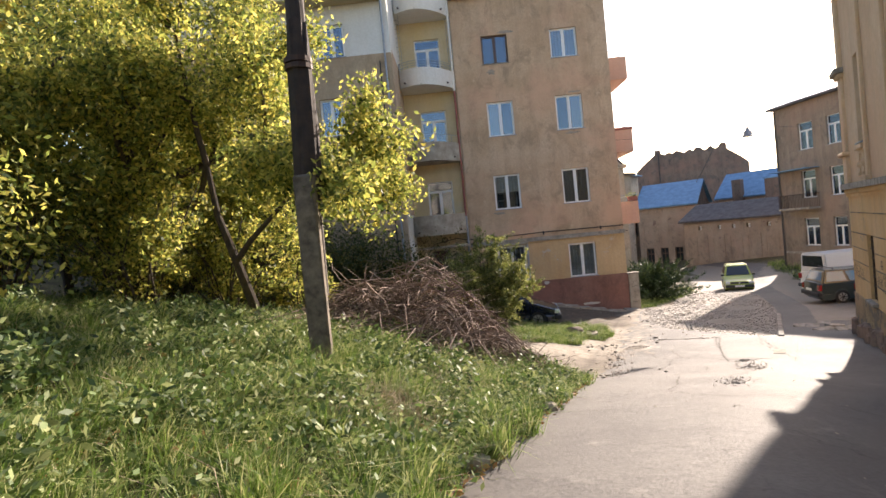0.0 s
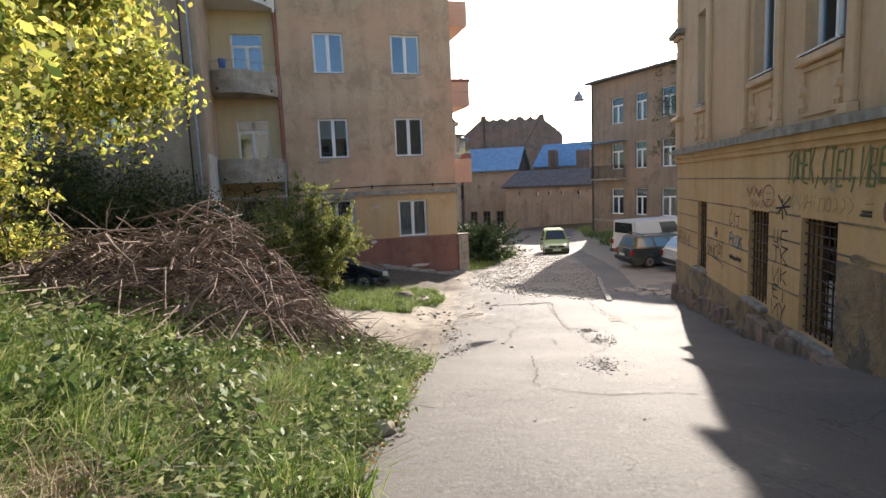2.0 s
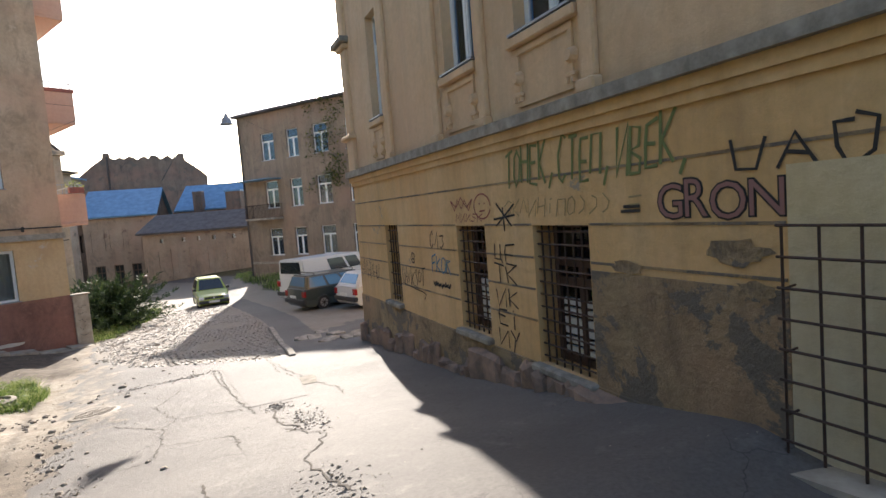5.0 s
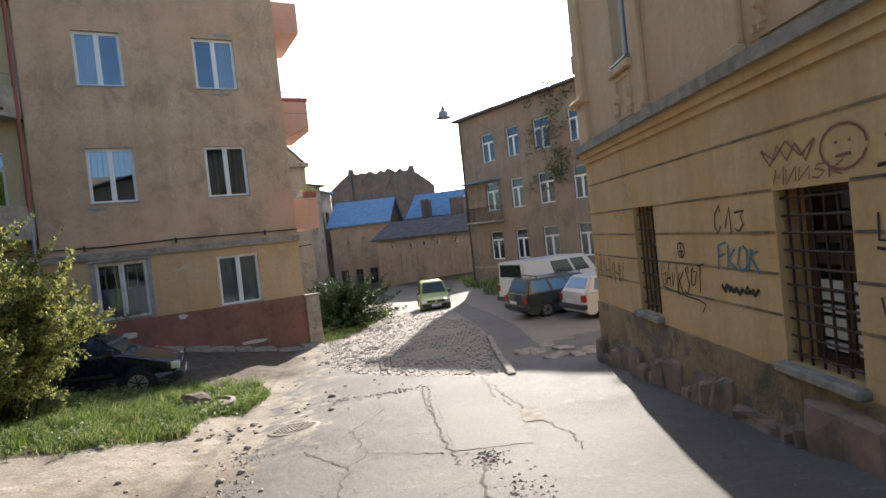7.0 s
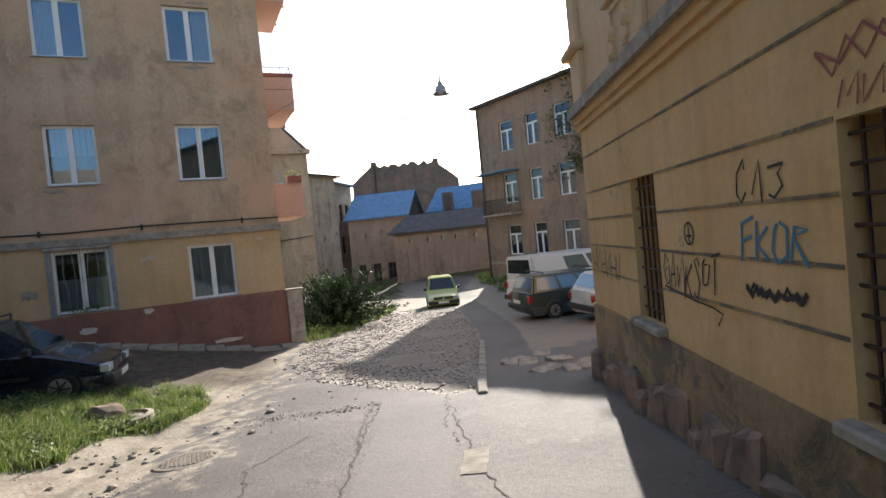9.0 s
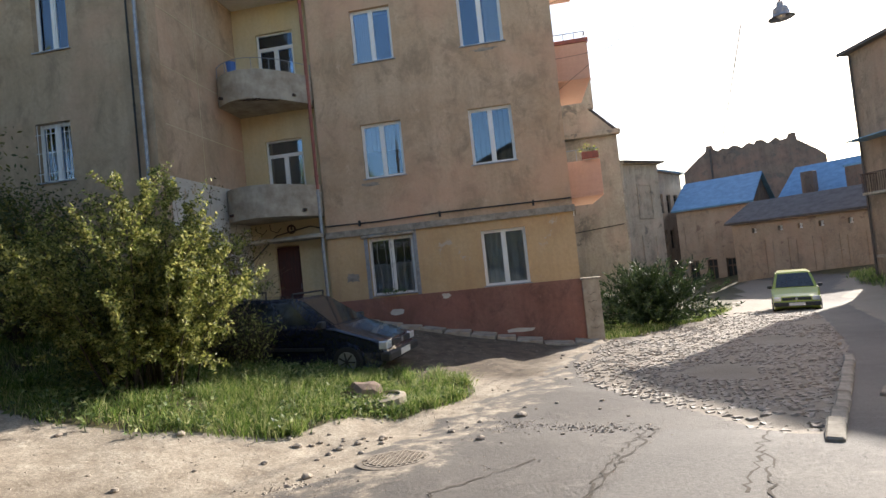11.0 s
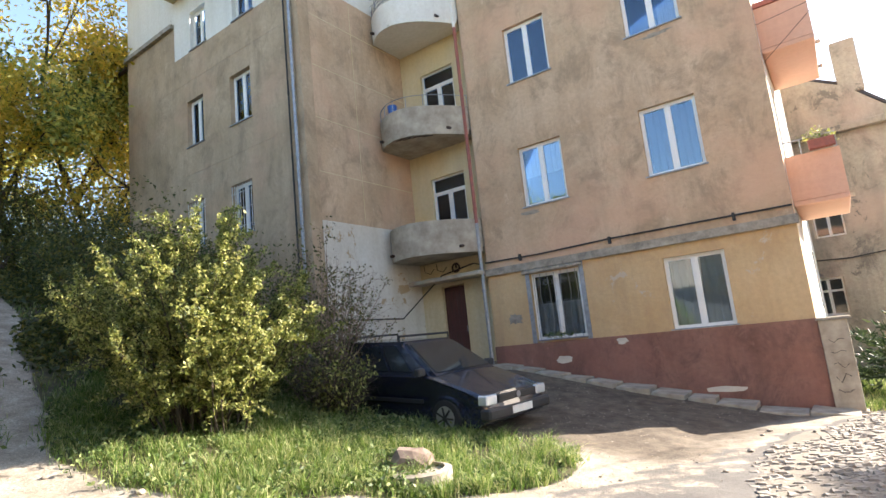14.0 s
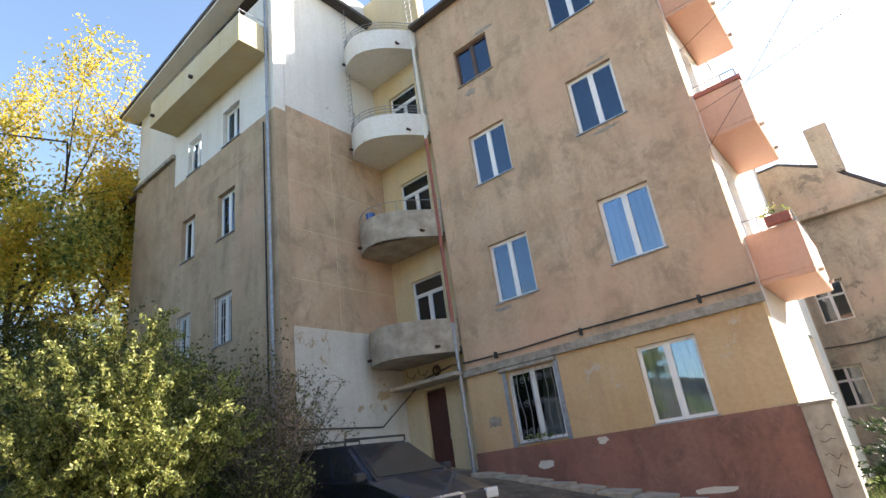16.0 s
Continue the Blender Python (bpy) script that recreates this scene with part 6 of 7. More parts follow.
# brush pile
def brush_pile(label, cx, cy, rx, ry, high, count, seed):
    """A heap of cut branches: thick and thin, arching, with deeper layers coloured darker as shade inside."""
    rng = np.random.default_rng(seed)
    pile = thing("brush_pile", label, "brush pile", g3(cx, cy))
    pile_z = gzf(cx, cy)

    def heap(x, y):
        rr = min(1.0, math.hypot(x / (rx + 0.05), y / (ry + 0.05)))
        return gzf(cx + x, cy + y) - pile_z + high * (1 - rr ** 1.5) * (1 + 0.12 * math.sin(3 * x + y))

    for layer in range(8):
        bm = bmesh.new()
        for i in range(count):
            a, rr = rng.uniform(0, 6.28), rng.random() ** 0.5
            x, y = rx * rr * math.cos(a), ry * rr * math.sin(a)
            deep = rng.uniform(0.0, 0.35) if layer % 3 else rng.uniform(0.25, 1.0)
            base_h, top_h = gzf(cx + x, cy + y) - pile_z, heap(x, y)
            p = Vector((x, y, base_h + 0.05 + (top_h - base_h) * (1 - 0.85 * deep)))
            d = Vector((rng.normal(0.25, 1.0), rng.normal(-0.25, 0.9), rng.normal(0, 0.28))).normalized()
            ln = rng.uniform(0.5, 1.6) if layer < 5 else rng.uniform(0.3, 0.8)
            r0 = rng.uniform(0.006, 0.018) if layer < 3 else rng.uniform(0.003, 0.009)
            arch, side = rng.uniform(0.0, 0.5) * ln, Vector((-d.y, d.x, 0)) * rng.normal(0, 0.42) * ln
            pts = []
            for t in (-0.5, -0.2, 0.1, 0.35, 0.6):
                q = p + d * ln * t + side * (0.3 - t * t) + Vector((0, 0, arch * (0.3 - t * t) * 2)) + Vector(rng.normal(0, 0.035, 3))
                q.z = max(q.z, gzf(cx + q.x, cy + q.y) - pile_z + 0.02)
                q.z = min(q.z, heap(q.x, q.y) + 0.22 + 0.2 * rng.random())
                pts.append(tuple(q))
            tube(bm, pts, [r0, r0, r0 * 0.85, r0 * 0.65, r0 * 0.3], 5 if r0 > 0.008 else 3)
            if layer < 4:
                for k in range(3):
                    b = Vector(pts[rng.integers(1, 5)])
                    e = b + d * rng.uniform(0.15, 0.45) + Vector(rng.normal(0, 0.14, 3))
                    tube(bm, [tuple(b), tuple(b.lerp(e, 0.5) + Vector(rng.normal(0, 0.03, 3))), tuple(e)], [r0 * 0.5, r0 * 0.4, 0.0015], 3)
        part("branch_mass", bm, M_TWIG if layer % 3 else M_TWIG_SHADE, pile)["kind"] = "stuff"
    return pile


brush_pile("large heap of cut dead branches on the bank", 0.85, 8.0, 2.3, 1.95, 1.5, 140, 17)
brush_pile("smaller heap of bleached cut twigs beside the footpath", 0.35, 12.5, 1.1, 1.2, 0.7, 45, 18)
rng = np.random.default_rng(19)
# long cut branches trailing from the heap towards the lane
for i in range(30):
    x, y = 0.6 + rng.uniform(-1.6, 1.3), 6.5 + rng.uniform(-0.5, 0.7)
    d = Vector((rng.uniform(-0.6, 0.5), rng.uniform(-1, -0.5), 0)).normalized()
    ln = rng.uniform(0.9, 2.1)
    pts = [(x + d.x * t * ln, y + d.y * t * ln, gzf(x + d.x * t * ln, y + d.y * t * ln) + 0.42 * (1 - t) + 0.1 + 0.07 * math.sin(4 * t + i)) for t in (0, 0.33, 0.66, 1)]
    limb = tagged(new("fallen_branch"), "long cut dead branch trailing from the brush heap", "branch")
    part("stem", tube(bmesh.new(), pts, [0.013, 0.01, 0.007, 0.003], 5), M_TWIG, limb)
    for k in range(6):
        q = Vector(pts[1]).lerp(Vector(pts[3]), rng.random())
        part("twig", tube(bmesh.new(), [tuple(q), tuple(q + Vector((d.x, d.y, 0)) * 0.3 + Vector(rng.normal(0, 0.14, 3)))], [0.006, 0.002], 3), M_TWIG, limb)

# wooden utility pole on its concrete stub
M_POLE = material("dark_tarred_pole", grainy, a=(0.07, 0.052, 0.04), b=(0.035, 0.027, 0.022), scale=5, stretch=(8, 8, 0.5), rough=0.85, strength=0.6)
M_STUB = material("dirty_concrete_stub", grainy, a=(0.24, 0.2, 0.155), b=(0.09, 0.075, 0.06), scale=7, rough=0.95, strength=0.5)
pole = thing("utility_pole", "old wooden utility pole on a concrete stub with black wrapping", "utility pole", (0.0, 3.64, -0.32))
part("concrete_stub", boxed(-0.125, 0.125, -0.12, 0.03, -0.4, 2.35, 0.025), M_STUB, pole)
part("shaft", tube(bmesh.new(), [(0.0, 0.13, 0.9), (0.03, 0.12, 3), (0.12, 0.1, 9)], [0.11, 0.115, 0.1], 12), M_POLE, pole)
bm = tube(bmesh.new(), [(0.0, 0.08, 1.8), (0.01, 0.08, 2.3), (0.03, 0.11, 3.0), (0.04, 0.11, 3.7), (0.05, 0.11, 4.2)], [0.13, 0.155, 0.15, 0.135, 0.125], 14)
random.seed(6)
for v in bm.verts:
    v.co += Vector((random.uniform(-0.02, 0.02), random.uniform(-0.02, 0.02), random.uniform(-0.07, 0.07)))
part("wrap", bm, M_TAR, pole, "torn black tar wrapping")
for z in (2.15, 3.62, 3.7):
    part("wire_binding", tube(bmesh.new(), [(0.03, 0.1, z), (0.03, 0.1, z + 0.06)], 0.165, 12), M_IRON, pole)

# juniper by the corner
rng = np.random.default_rng(23)
jun = thing("juniper_bush", "dark green spreading juniper on the verge", "shrub", g3(13.0, 30.4))
vs, fs = [], []
for k in range(170):
    a, el = rng.uniform(0, 6.28), rng.uniform(0.15, 1.5)
    ln = rng.uniform(2.0, 3.3) * (0.75 + 0.3 * math.cos(el))
    d = np.array([math.cos(a) * math.cos(el), math.sin(a) * math.cos(el), math.sin(el)])
    for j in range(80):
        t = rng.uniform(0.15, 1)
        p = d * ln * t + rng.normal(0, 0.05, 3) + np.array([0, 0, 0.15 - 0.25 * t * t])
        w = d * 0.8 + rng.normal(0, 0.5, 3)
        w = w / np.linalg.norm(w) * rng.uniform(0.14, 0.28)
        s = np.cross(w, rng.normal(0, 1, 3))
        s = s / np.linalg.norm(s) * 0.03
        k0 = len(vs)
        vs += [p - s, p + s, p + w]
        fs.append((k0, k0 + 1, k0 + 2))
mesh_np("needles", np.array(vs), np.array(fs), M_NEEDLE, jun, "stuff")
part("stem", tube(bmesh.new(), [(0, 0, -0.3), (0.05, 0, 0.5), (0.1, 0.05, 1.1)], [0.09, 0.06, 0.02], 7), M_BARK, jun)

# ivy and sprigs on the brown tenement
rng = np.random.default_rng(29)
cs = [tuple(B_RB @ Vector((rng.normal(9.0, 0.9), -0.35, rng.uniform(2.2, 8.6)))) for _ in range(50)]
v, f = leaf_cloud(rng, cs, 1100, 0.1, 0.55)
ivy = tagged(mesh_np("creeper", v, f, M_LEAFD), "thin dry creeper hanging on the tenement wall", "creeper", kind="stuff")
v, f = leaf_cloud(rng, [(XE + 0.7, 26.15, 2.35), (XE + 0.95, 26.2, 2.25), (XE + 0.5, 26.2, 2.3)], 120, 0.04, 0.2)
tagged(mesh_np("balcony_flowers", v, f, M_LEAFG), "yellowing plants in the balcony planter", "plant", kind="stuff")
v, f = leaf_cloud(rng, [(4.0 + 0.12 * i, YF - 0.13, -1.45) for i in range(7)], 120, 0.04, 0.13)
tagged(mesh_np("window_flowers", v, f, M_WEED), "potted plants on the grilled window sill", "plant", kind="stuff")

# ---- grass and weeds ----
def scatter(rng, n, x0, x1, y0, y1, share):
    x, y = rng.uniform(x0, x1, n), rng.uniform(y0, y1, n)
    m = zone_masks(x, y)[3]
    keep = rng.random(n) < m * share(x, y)
    return x[keep], y[keep]


def blades(rng, x, y, h0, h1, width, bend=0.45):
    n = len(x)
    z = gz(x, y) - 0.02
    h = rng.uniform(h0, h1, n)
    a = rng.uniform(0, 6.28, n)
    lean = rng.normal(0, bend, (n, 2)) * h[:, None]
    w = width * rng.uniform(0.6, 1.3, n)
    dx, dy = np.cos(a) * w, np.sin(a) * w
    v = np.stack([np.stack([x - dx, y - dy, z], -1), np.stack([x + dx, y + dy, z], -1), np.stack([x + dx * 0.6 + lean[:, 0] * 0.35, y + dy * 0.6 + lean[:, 1] * 0.35, z + h * 0.6], -1), np.stack([x - dx * 0.6 + lean[:, 0] * 0.35, y - dy * 0.6 + lean[:, 1] * 0.35, z + h * 0.6], -1), np.stack([x + lean[:, 0], y + lean[:, 1], z + h * (1 - 0.25 * np.hypot(lean[:, 0], lean[:, 1]) / h)], -1)], 1).reshape(-1, 3)
    k = np.arange(n) * 5
    return v, [(i, i + 1, i + 2, i + 3) for i in k] + [(i + 3, i + 2, i + 4) for i in k]


def patchy(x, y, s=0.8, o=0.0):
    return np.clip(0.55 + 0.9 * (np.sin(x * 2.1 * s + o) * np.sin(y * 1.7 * s - o) + 0.5 * np.sin(x * 5.3 * s + y * 4.1 * s)), 0.12, 1)


rng = np.random.default_rng(31)
for label, n, box4, h0, h1, wd in (("tufted grass and weeds on the bank", 30000, (-6.0, 4.2, -2.5, 9.5), 0.06, 0.2, 0.006), ("bright grass on the mound before the house", 110000, (-1, 7.5, 14.3, 20.6), 0.08, 0.24, 0.006), ("grass beside the footpath", 30000, (-6, 3.5, 9.0, 15.0), 0.08, 0.26, 0.007), ("sparse grass on the hillside", 12000, (-12, 0, 14.5, 21), 0.08, 0.22, 0.009), ("sunlit grass on the street verge", 70000, (10, 18, 25.5, 38), 0.1, 0.3, 0.009), ("tall grass along the tenement", 9000, (22, 28, 31, 44), 0.15, 0.5, 0.02)):
    x, y = scatter(rng, n, *box4, lambda a, b: patchy(a, b))
    v, f = blades(rng, x, y, h0, h1, wd)
    me = bpy.data.meshes.new("grass")
    me.from_pydata(v.tolist(), [], f)
    me.materials.append(M_GRASS)
    tagged(new("grass", me), label, "grass", kind="stuff")
for label, n, box4, size, hh in (("leafy weeds on the bank", 15000, (-6.0, 4.2, -2.5, 9.5), 0.034, 0.13), ("leafy weeds on the mound", 6500, (-1, 7.4, 14.4, 20.6), 0.04, 0.12), ("leafy weeds near the brush pile", 3500, (-4, 3.4, 8.5, 14.5), 0.045, 0.14), ("leafy weeds on the hillside, darkened for its shade", 12000, (-12, -0.5, 14, 21), 0.06, 0.2)):
    x, y = scatter(rng, n, *box4, lambda a, b: patchy(a, b, 0.7, 2.0))
    c = np.stack([x, y, gz(x, y) + hh * 0.7], -1)
    v, f = leaf_cloud(rng, c, len(c) * 5, size, hh, 0.3)
    # Deep shade of the slope is put into the weeds' darker leaf colour.
    tagged(mesh_np("weeds", v, f, M_LEAFD if "hillside" in label else M_WEED), label, "weeds", kind="stuff")
# long grass in clumps
n_t = 1300
tx, ty = scatter(rng, n_t * 2, -5, 4, -2.5, 9, lambda a, b: 0.6)
tx2, ty2 = scatter(rng, 260, -0.5, 7.2, 14.5, 20, lambda a, b: 0.7)
for nm, ax, ay in (("long tufts of bending grass on the bank", tx, ty), ("long tufts of grass on the mound", tx2, ty2)):
    x = np.repeat(ax, 70) + rng.normal(0, 0.06, len(ax) * 70)
    y = np.repeat(ay, 70) + rng.normal(0, 0.06, len(ax) * 70)
    v, f = blades(rng, x, y, 0.22, 0.42, 0.005, 0.75)
    me = bpy.data.meshes.new("grass_tufts")
    me.from_pydata(v.tolist(), [], f)
    me.materials.append(M_GRASS)
    tagged(new("grass_tufts", me), nm, "grass", kind="stuff")
# tall tussocks that break up the bank
tx, ty = scatter(rng, 330, -5, 3.6, -2.4, 8, lambda a, b: patchy(a, b, 1.2, 2.5))
x = np.repeat(tx, 150) + rng.normal(0, 0.07, len(tx) * 150)
y = np.repeat(ty, 150) + rng.normal(0, 0.07, len(tx) * 150)
v, f = blades(rng, x, y, 0.3, 0.58, 0.0055, 0.6)
me = bpy.data.meshes.new("grass_tussocks")
me.from_pydata(v.tolist(), [], f)
me.materials.append(M_GRASS)
tagged(new("grass_tussocks", me), "tall arching tussocks of rough grass on the bank", "grass", kind="stuff")
wx, wy = scatter(rng, 260, -5, 3.4, -2.2, 8, lambda a, b: patchy(a, b, 0.9, 5.0))
c = np.stack([wx, wy, gz(wx, wy) + 0.26], -1)
v, f = leaf_cloud(rng, c, len(c) * 150, 0.038, 0.3, 0.2)
tagged(mesh_np("weed_bushes", v, f, M_WEED), "knee-high bushy weeds on the bank", "weeds", kind="stuff")
# knee-high leafy weed clumps
wx, wy = scatter(rng, 1500, -5, 3.9, -2.4, 9, lambda a, b: patchy(a, b, 1.1, 1.0))
c = np.stack([wx, wy, gz(wx, wy) + 0.2], -1)
v, f = leaf_cloud(rng, c, len(c) * 60, 0.034, 0.22, 0.3)
tagged(mesh_np("weed_clumps", v, f, M_WEED), "leafy green weed clumps crowding the bank", "weeds", kind="stuff")
c = np.stack([rng.normal(1.9, 0.35, 130), rng.normal(6.3, 0.3, 130)], -1)
c = np.column_stack([c, gz(c[:, 0], c[:, 1]) + 0.16])
v, f = leaf_cloud(rng, c, 130, 0.06, 0.05, 0.6)
tagged(mesh_np("fallen_leaves", v, f, M_LEAFO), "orange fallen leaves caught in the weeds", "leaves", kind="stuff")
# dry straw tuft and fallen leaves on the bank's edge
for cx, cy in ((0.85, 2.2), (1.05, 2.6), (0.55, 1.8), (1.5, 4.0)):
    n = 420
    x, y = rng.normal(cx, 0.22, n), rng.normal(cy, 0.22, n)
    v, f = blades(rng, x, y, 0.2, 0.5, 0.0035, 0.8)
    me = bpy.data.meshes.new("dry_grass_tuft")
    me.from_pydata(v.tolist(), [], f)
    me.materials.append(M_STRAW)
    tagged(new("dry_grass_tuft", me), "bleached tangle of dry grass", "grass", kind="stuff")
t = rng.uniform(-2, 9, 1500)
x = np.interp(t, (-2, 1.55, 4.25, 7.95, 9), (0.4, 1.7, 2.68, 3.86, 4.2)) - np.abs(rng.normal(0, 0.45, 1500)) + 0.15
v, f = leaf_cloud(rng, np.stack([x, t, gz(x, t) + 0.02], -1), 1500, 0.035, 0.025, 0.7)
tagged(mesh_np("fallen_leaves", v, f, M_FALLEN), "brown fallen leaves along the edge of the lane", "leaves", kind="stuff")
x, y = rng.normal(0, 1.5, 2600) - 0.5, rng.uniform(-2, 4.5, 2600)
keep = (zone_masks(x, y)[3] > 0.5) & (rng.random(2600) < patchy(x, y, 1.3, 4.0))
x, y = x[keep], y[keep]
v, f = leaf_cloud(rng, np.stack([x, y, gz(x, y) + 0.12], -1), len(x), 0.042, 0.09, 0.6)
tagged(mesh_np("fallen_leaves", v, f, M_FALLEN), "brown fallen leaves among the weeds", "leaves", kind="stuff")

# dead stalks lying and leaning among the weeds
x, y = scatter(rng, 1700, -5, 3.8, -2.4, 9, lambda a, b: patchy(a, b, 1.4, 3.0))
bm = bmesh.new()
for a, b in zip(x, y):
    way, ln = rng.uniform(0, 6.28), rng.uniform(0.2, 0.7)
    p = Vector((a, b, gzf(a, b) + 0.02))
    e = p + Vector((math.cos(way) * ln, math.sin(way) * ln, 0))
    e.z = gzf(e.x, e.y) + rng.uniform(0.04, 0.3)
    tube(bm, [tuple(p), tuple(p.lerp(e, 0.5) + Vector((rng.normal(0, 0.04), rng.normal(0, 0.04), rng.uniform(0.03, 0.15)))), tuple(e)], [0.0035, 0.003, 0.0015], 3)
tagged(part("dead_stalks", bm, M_STRAW), "bleached dead stalks tangled in the weeds", "weeds", kind="stuff")

# ---- stones, manhole, kerb, cobbles ----
def stone(name, label, x, y, r, seed, mat=M_ROCK, sink=0.35, squash=0.6):
    rg = np.random.default_rng(seed)
    bm = bmesh.new()
    bmesh.ops.create_icosphere(bm, subdivisions=2, radius=r)
    for vv in bm.verts:
        n = noise.noise(vv.co / r * 1.3 + Vector((seed * 3.1, 0, 0)))
        vv.co *= 1 + 0.35 * n
        vv.co.z *= squash
    o = tagged(part(name, bm, mat), label, "stone")
    o.matrix_world = pose(x, y, float(gtop(x, y)[0]) + r * squash * (1 - sink) - 0.02 * min(1, r * 8), 0, 0, rg.uniform(0, 360))
    return o


stone("stone", "dark stone at the edge of the lane", 1.72, 1.75, 0.13, 1)
stone("stone", "pale stone at the edge of the lane", 2.7, 4.35, 0.13, 2)
stone("boulder", "brown boulder beside the well ring", 5.62, 17.5, 0.33, 3, material("brown_boulder", grainy, a=(0.26, 0.19, 0.15), b=(0.14, 0.1, 0.08), scale=6, rough=0.95, strength=0.8))
ring = thing("well_ring", "half-buried concrete well ring in the grass", "well ring", g3(5.95, 17.25))
bm = bmesh.new()
pr = [(0.42, -0.2), (0.42, 0.12), (0.33, 0.14), (0.33, -0.2)]
rg_ = [[bm.verts.new((r * math.cos(a), r * math.sin(a), z)) for a in np.linspace(0, 2 * math.pi, 25)[:-1]] for r, z in pr]
for r0, r1 in zip(rg_, rg_[1:]):
    for i in range(24):
        bm.faces.new((r0[i], r0[(i + 1) % 24], r1[(i + 1) % 24], r1[i]))
part("rim", bm, M_CONC, ring)
part("fill", tube(bmesh.new(), [(0, 0, -0.1), (0, 0, 0.1)], 0.335, 20), M_ROCK, ring)
random.seed(33)
for i in range(110):
    x, y = random.choice(((random.uniform(2.4, 8.2), random.uniform(12.4, 15.4)), (random.uniform(6.2, 8.8), random.uniform(15, 19)), (random.uniform(5.2, 6.6), random.uniform(14.6, 15.6)), (random.uniform(9, 11.5), random.uniform(16, 23)), (random.uniform(4.2, 6), random.uniform(8.6, 13))))
    stone("rubble_stone", "loose stone chip on the dusty ground", x, y, random.choice((random.uniform(0.015, 0.035), random.uniform(0.02, 0.06))), 100 + i)
stone("rubble_stone", "fist-sized stone on the asphalt", 8.2, 16.6, 0.085, 7)


# gravel and crumbs lying on the dirt and at the lane's broken edge
def crumbs(rng, x, y, r0, r1):
    n = len(x)
    r = rng.uniform(r0, r1, n) * rng.uniform(0.6, 1.6, n) ** 2
    dirs = np.array([(1, 0, 0), (-0.5, 0.87, 0), (-0.5, -0.87, 0), (0.1, 0.05, 0.5)])
    a = rng.uniform(0, 6.28, n)
    ca, sa = np.cos(a)[:, None], np.sin(a)[:, None]
    d = dirs[None] * rng.uniform(0.6, 1.3, (n, 4, 1))
    px, py = d[..., 0] * ca - d[..., 1] * sa, d[..., 0] * sa + d[..., 1] * ca
    v = np.stack([x[:, None] + px * r[:, None], y[:, None] + py * r[:, None], (gtop(x, y) - 0.004)[:, None] + d[..., 2] * r[:, None]], -1).reshape(-1, 3)
    k = np.arange(n)[:, None, None] * 4
    return v, (k + np.array([(0, 1, 3), (1, 2, 3), (2, 0, 3)])).reshape(-1, 3)


rng = np.random.default_rng(63)
x, y = rng.uniform(0, 13, 60000), rng.uniform(8, 26, 60000)
zm = zone_masks(x, y)
keep = rng.random(60000) < (zm[2] * 0.55 + zm[1] * 0.25) * np.clip(0.5 + np.sin(x * 1.7) * np.sin(y * 1.3 + 1), 0.12, 1)
v, f = crumbs(rng, x[keep], y[keep], 0.006, 0.013)
tagged(mesh_np("gravel", v, f, M_ROCK), "gravel and broken chips strewn over the dusty ground", "gravel", kind="stuff")
x, y = rng.uniform(1.5, 11, 9000), rng.uniform(-2, 16, 9000)
zm = zone_masks(x, y)
keep = (zm[0] > 0.5) & (rng.random(9000) < 0.25)
v, f = crumbs(rng, x[keep], y[keep], 0.004, 0.011)
tagged(mesh_np("gravel", v, f, M_ROCK), "small grit on the worn asphalt", "gravel", kind="stuff")


def disc(r, z0, z1, n=32):
    return tube(bmesh.new(), [(0, 0, z0), (0, 0, z1)], r, n)


mx, my = 6.9, 14.35
slope = math.degrees(math.atan((gzf(mx, my + 0.4) - gzf(mx, my - 0.4)) / 0.8))
mh = thing("manhole_cover", "round cast-iron manhole cover with a studded pattern", "manhole cover", (mx, my, gzf(mx, my) + 0.008))
mh.rotation_euler = (radians(slope), 0, 0)
part("lid", disc(0.35, -0.05, 0.022), M_CAST, mh)
bm = bmesh.new()
for r0, r1 in ((0.36, 0.42),):
    a = [bm.verts.new((r0 * math.cos(t), r0 * math.sin(t), 0.02)) for t in np.linspace(0, 2 * math.pi, 37)[:-1]]
    b = [bm.verts.new((r1 * math.cos(t), r1 * math.sin(t), 0.012)) for t in np.linspace(0, 2 * math.pi, 37)[:-1]]
    for i in range(36):
        bm.faces.new((a[i], b[i], b[(i + 1) % 36], a[(i + 1) % 36]))
part("frame", bm, M_CAST, mh)
bm = bmesh.new()
for i in range(-6, 7):
    for j in range(-6, 7):
        if i * i + j * j < 38:
            box(bm, i * 0.052 - 0.017, i * 0.052 + 0.017, j * 0.052 - 0.017, j * 0.052 + 0.017, 0.02, 0.032)
o = part("stud_pattern", bm, M_CAST, mh)
o["kind"] = "stuff"
kerb = thing("kerb", "worn stone kerb beside the cobbles", "kerb", kind="structure")
a, b = Vector((11.15, 14.15)), Vector((14.1, 19.6))
n = 9
for i in range(n):
    p = a.lerp(b, (i + 0.5) / n)
    bm = boxed(-0.33, 0.33, -0.08, 0.08, -0.25, 0.07, 0.02)
    k = part("kerbstone", bm, M_LEDGE, kerb)
    k.matrix_world = pose(p.x, p.y, gzf(p.x, p.y) + random.uniform(-0.02, 0.02), random.uniform(-3, 3), random.uniform(-4, 4), math.degrees(math.atan2((b - a).y, (b - a).x)) + random.uniform(-3, 3))
slabs = thing("broken_paving", "broken stone paving slabs by the house corner", "paving", kind="structure")
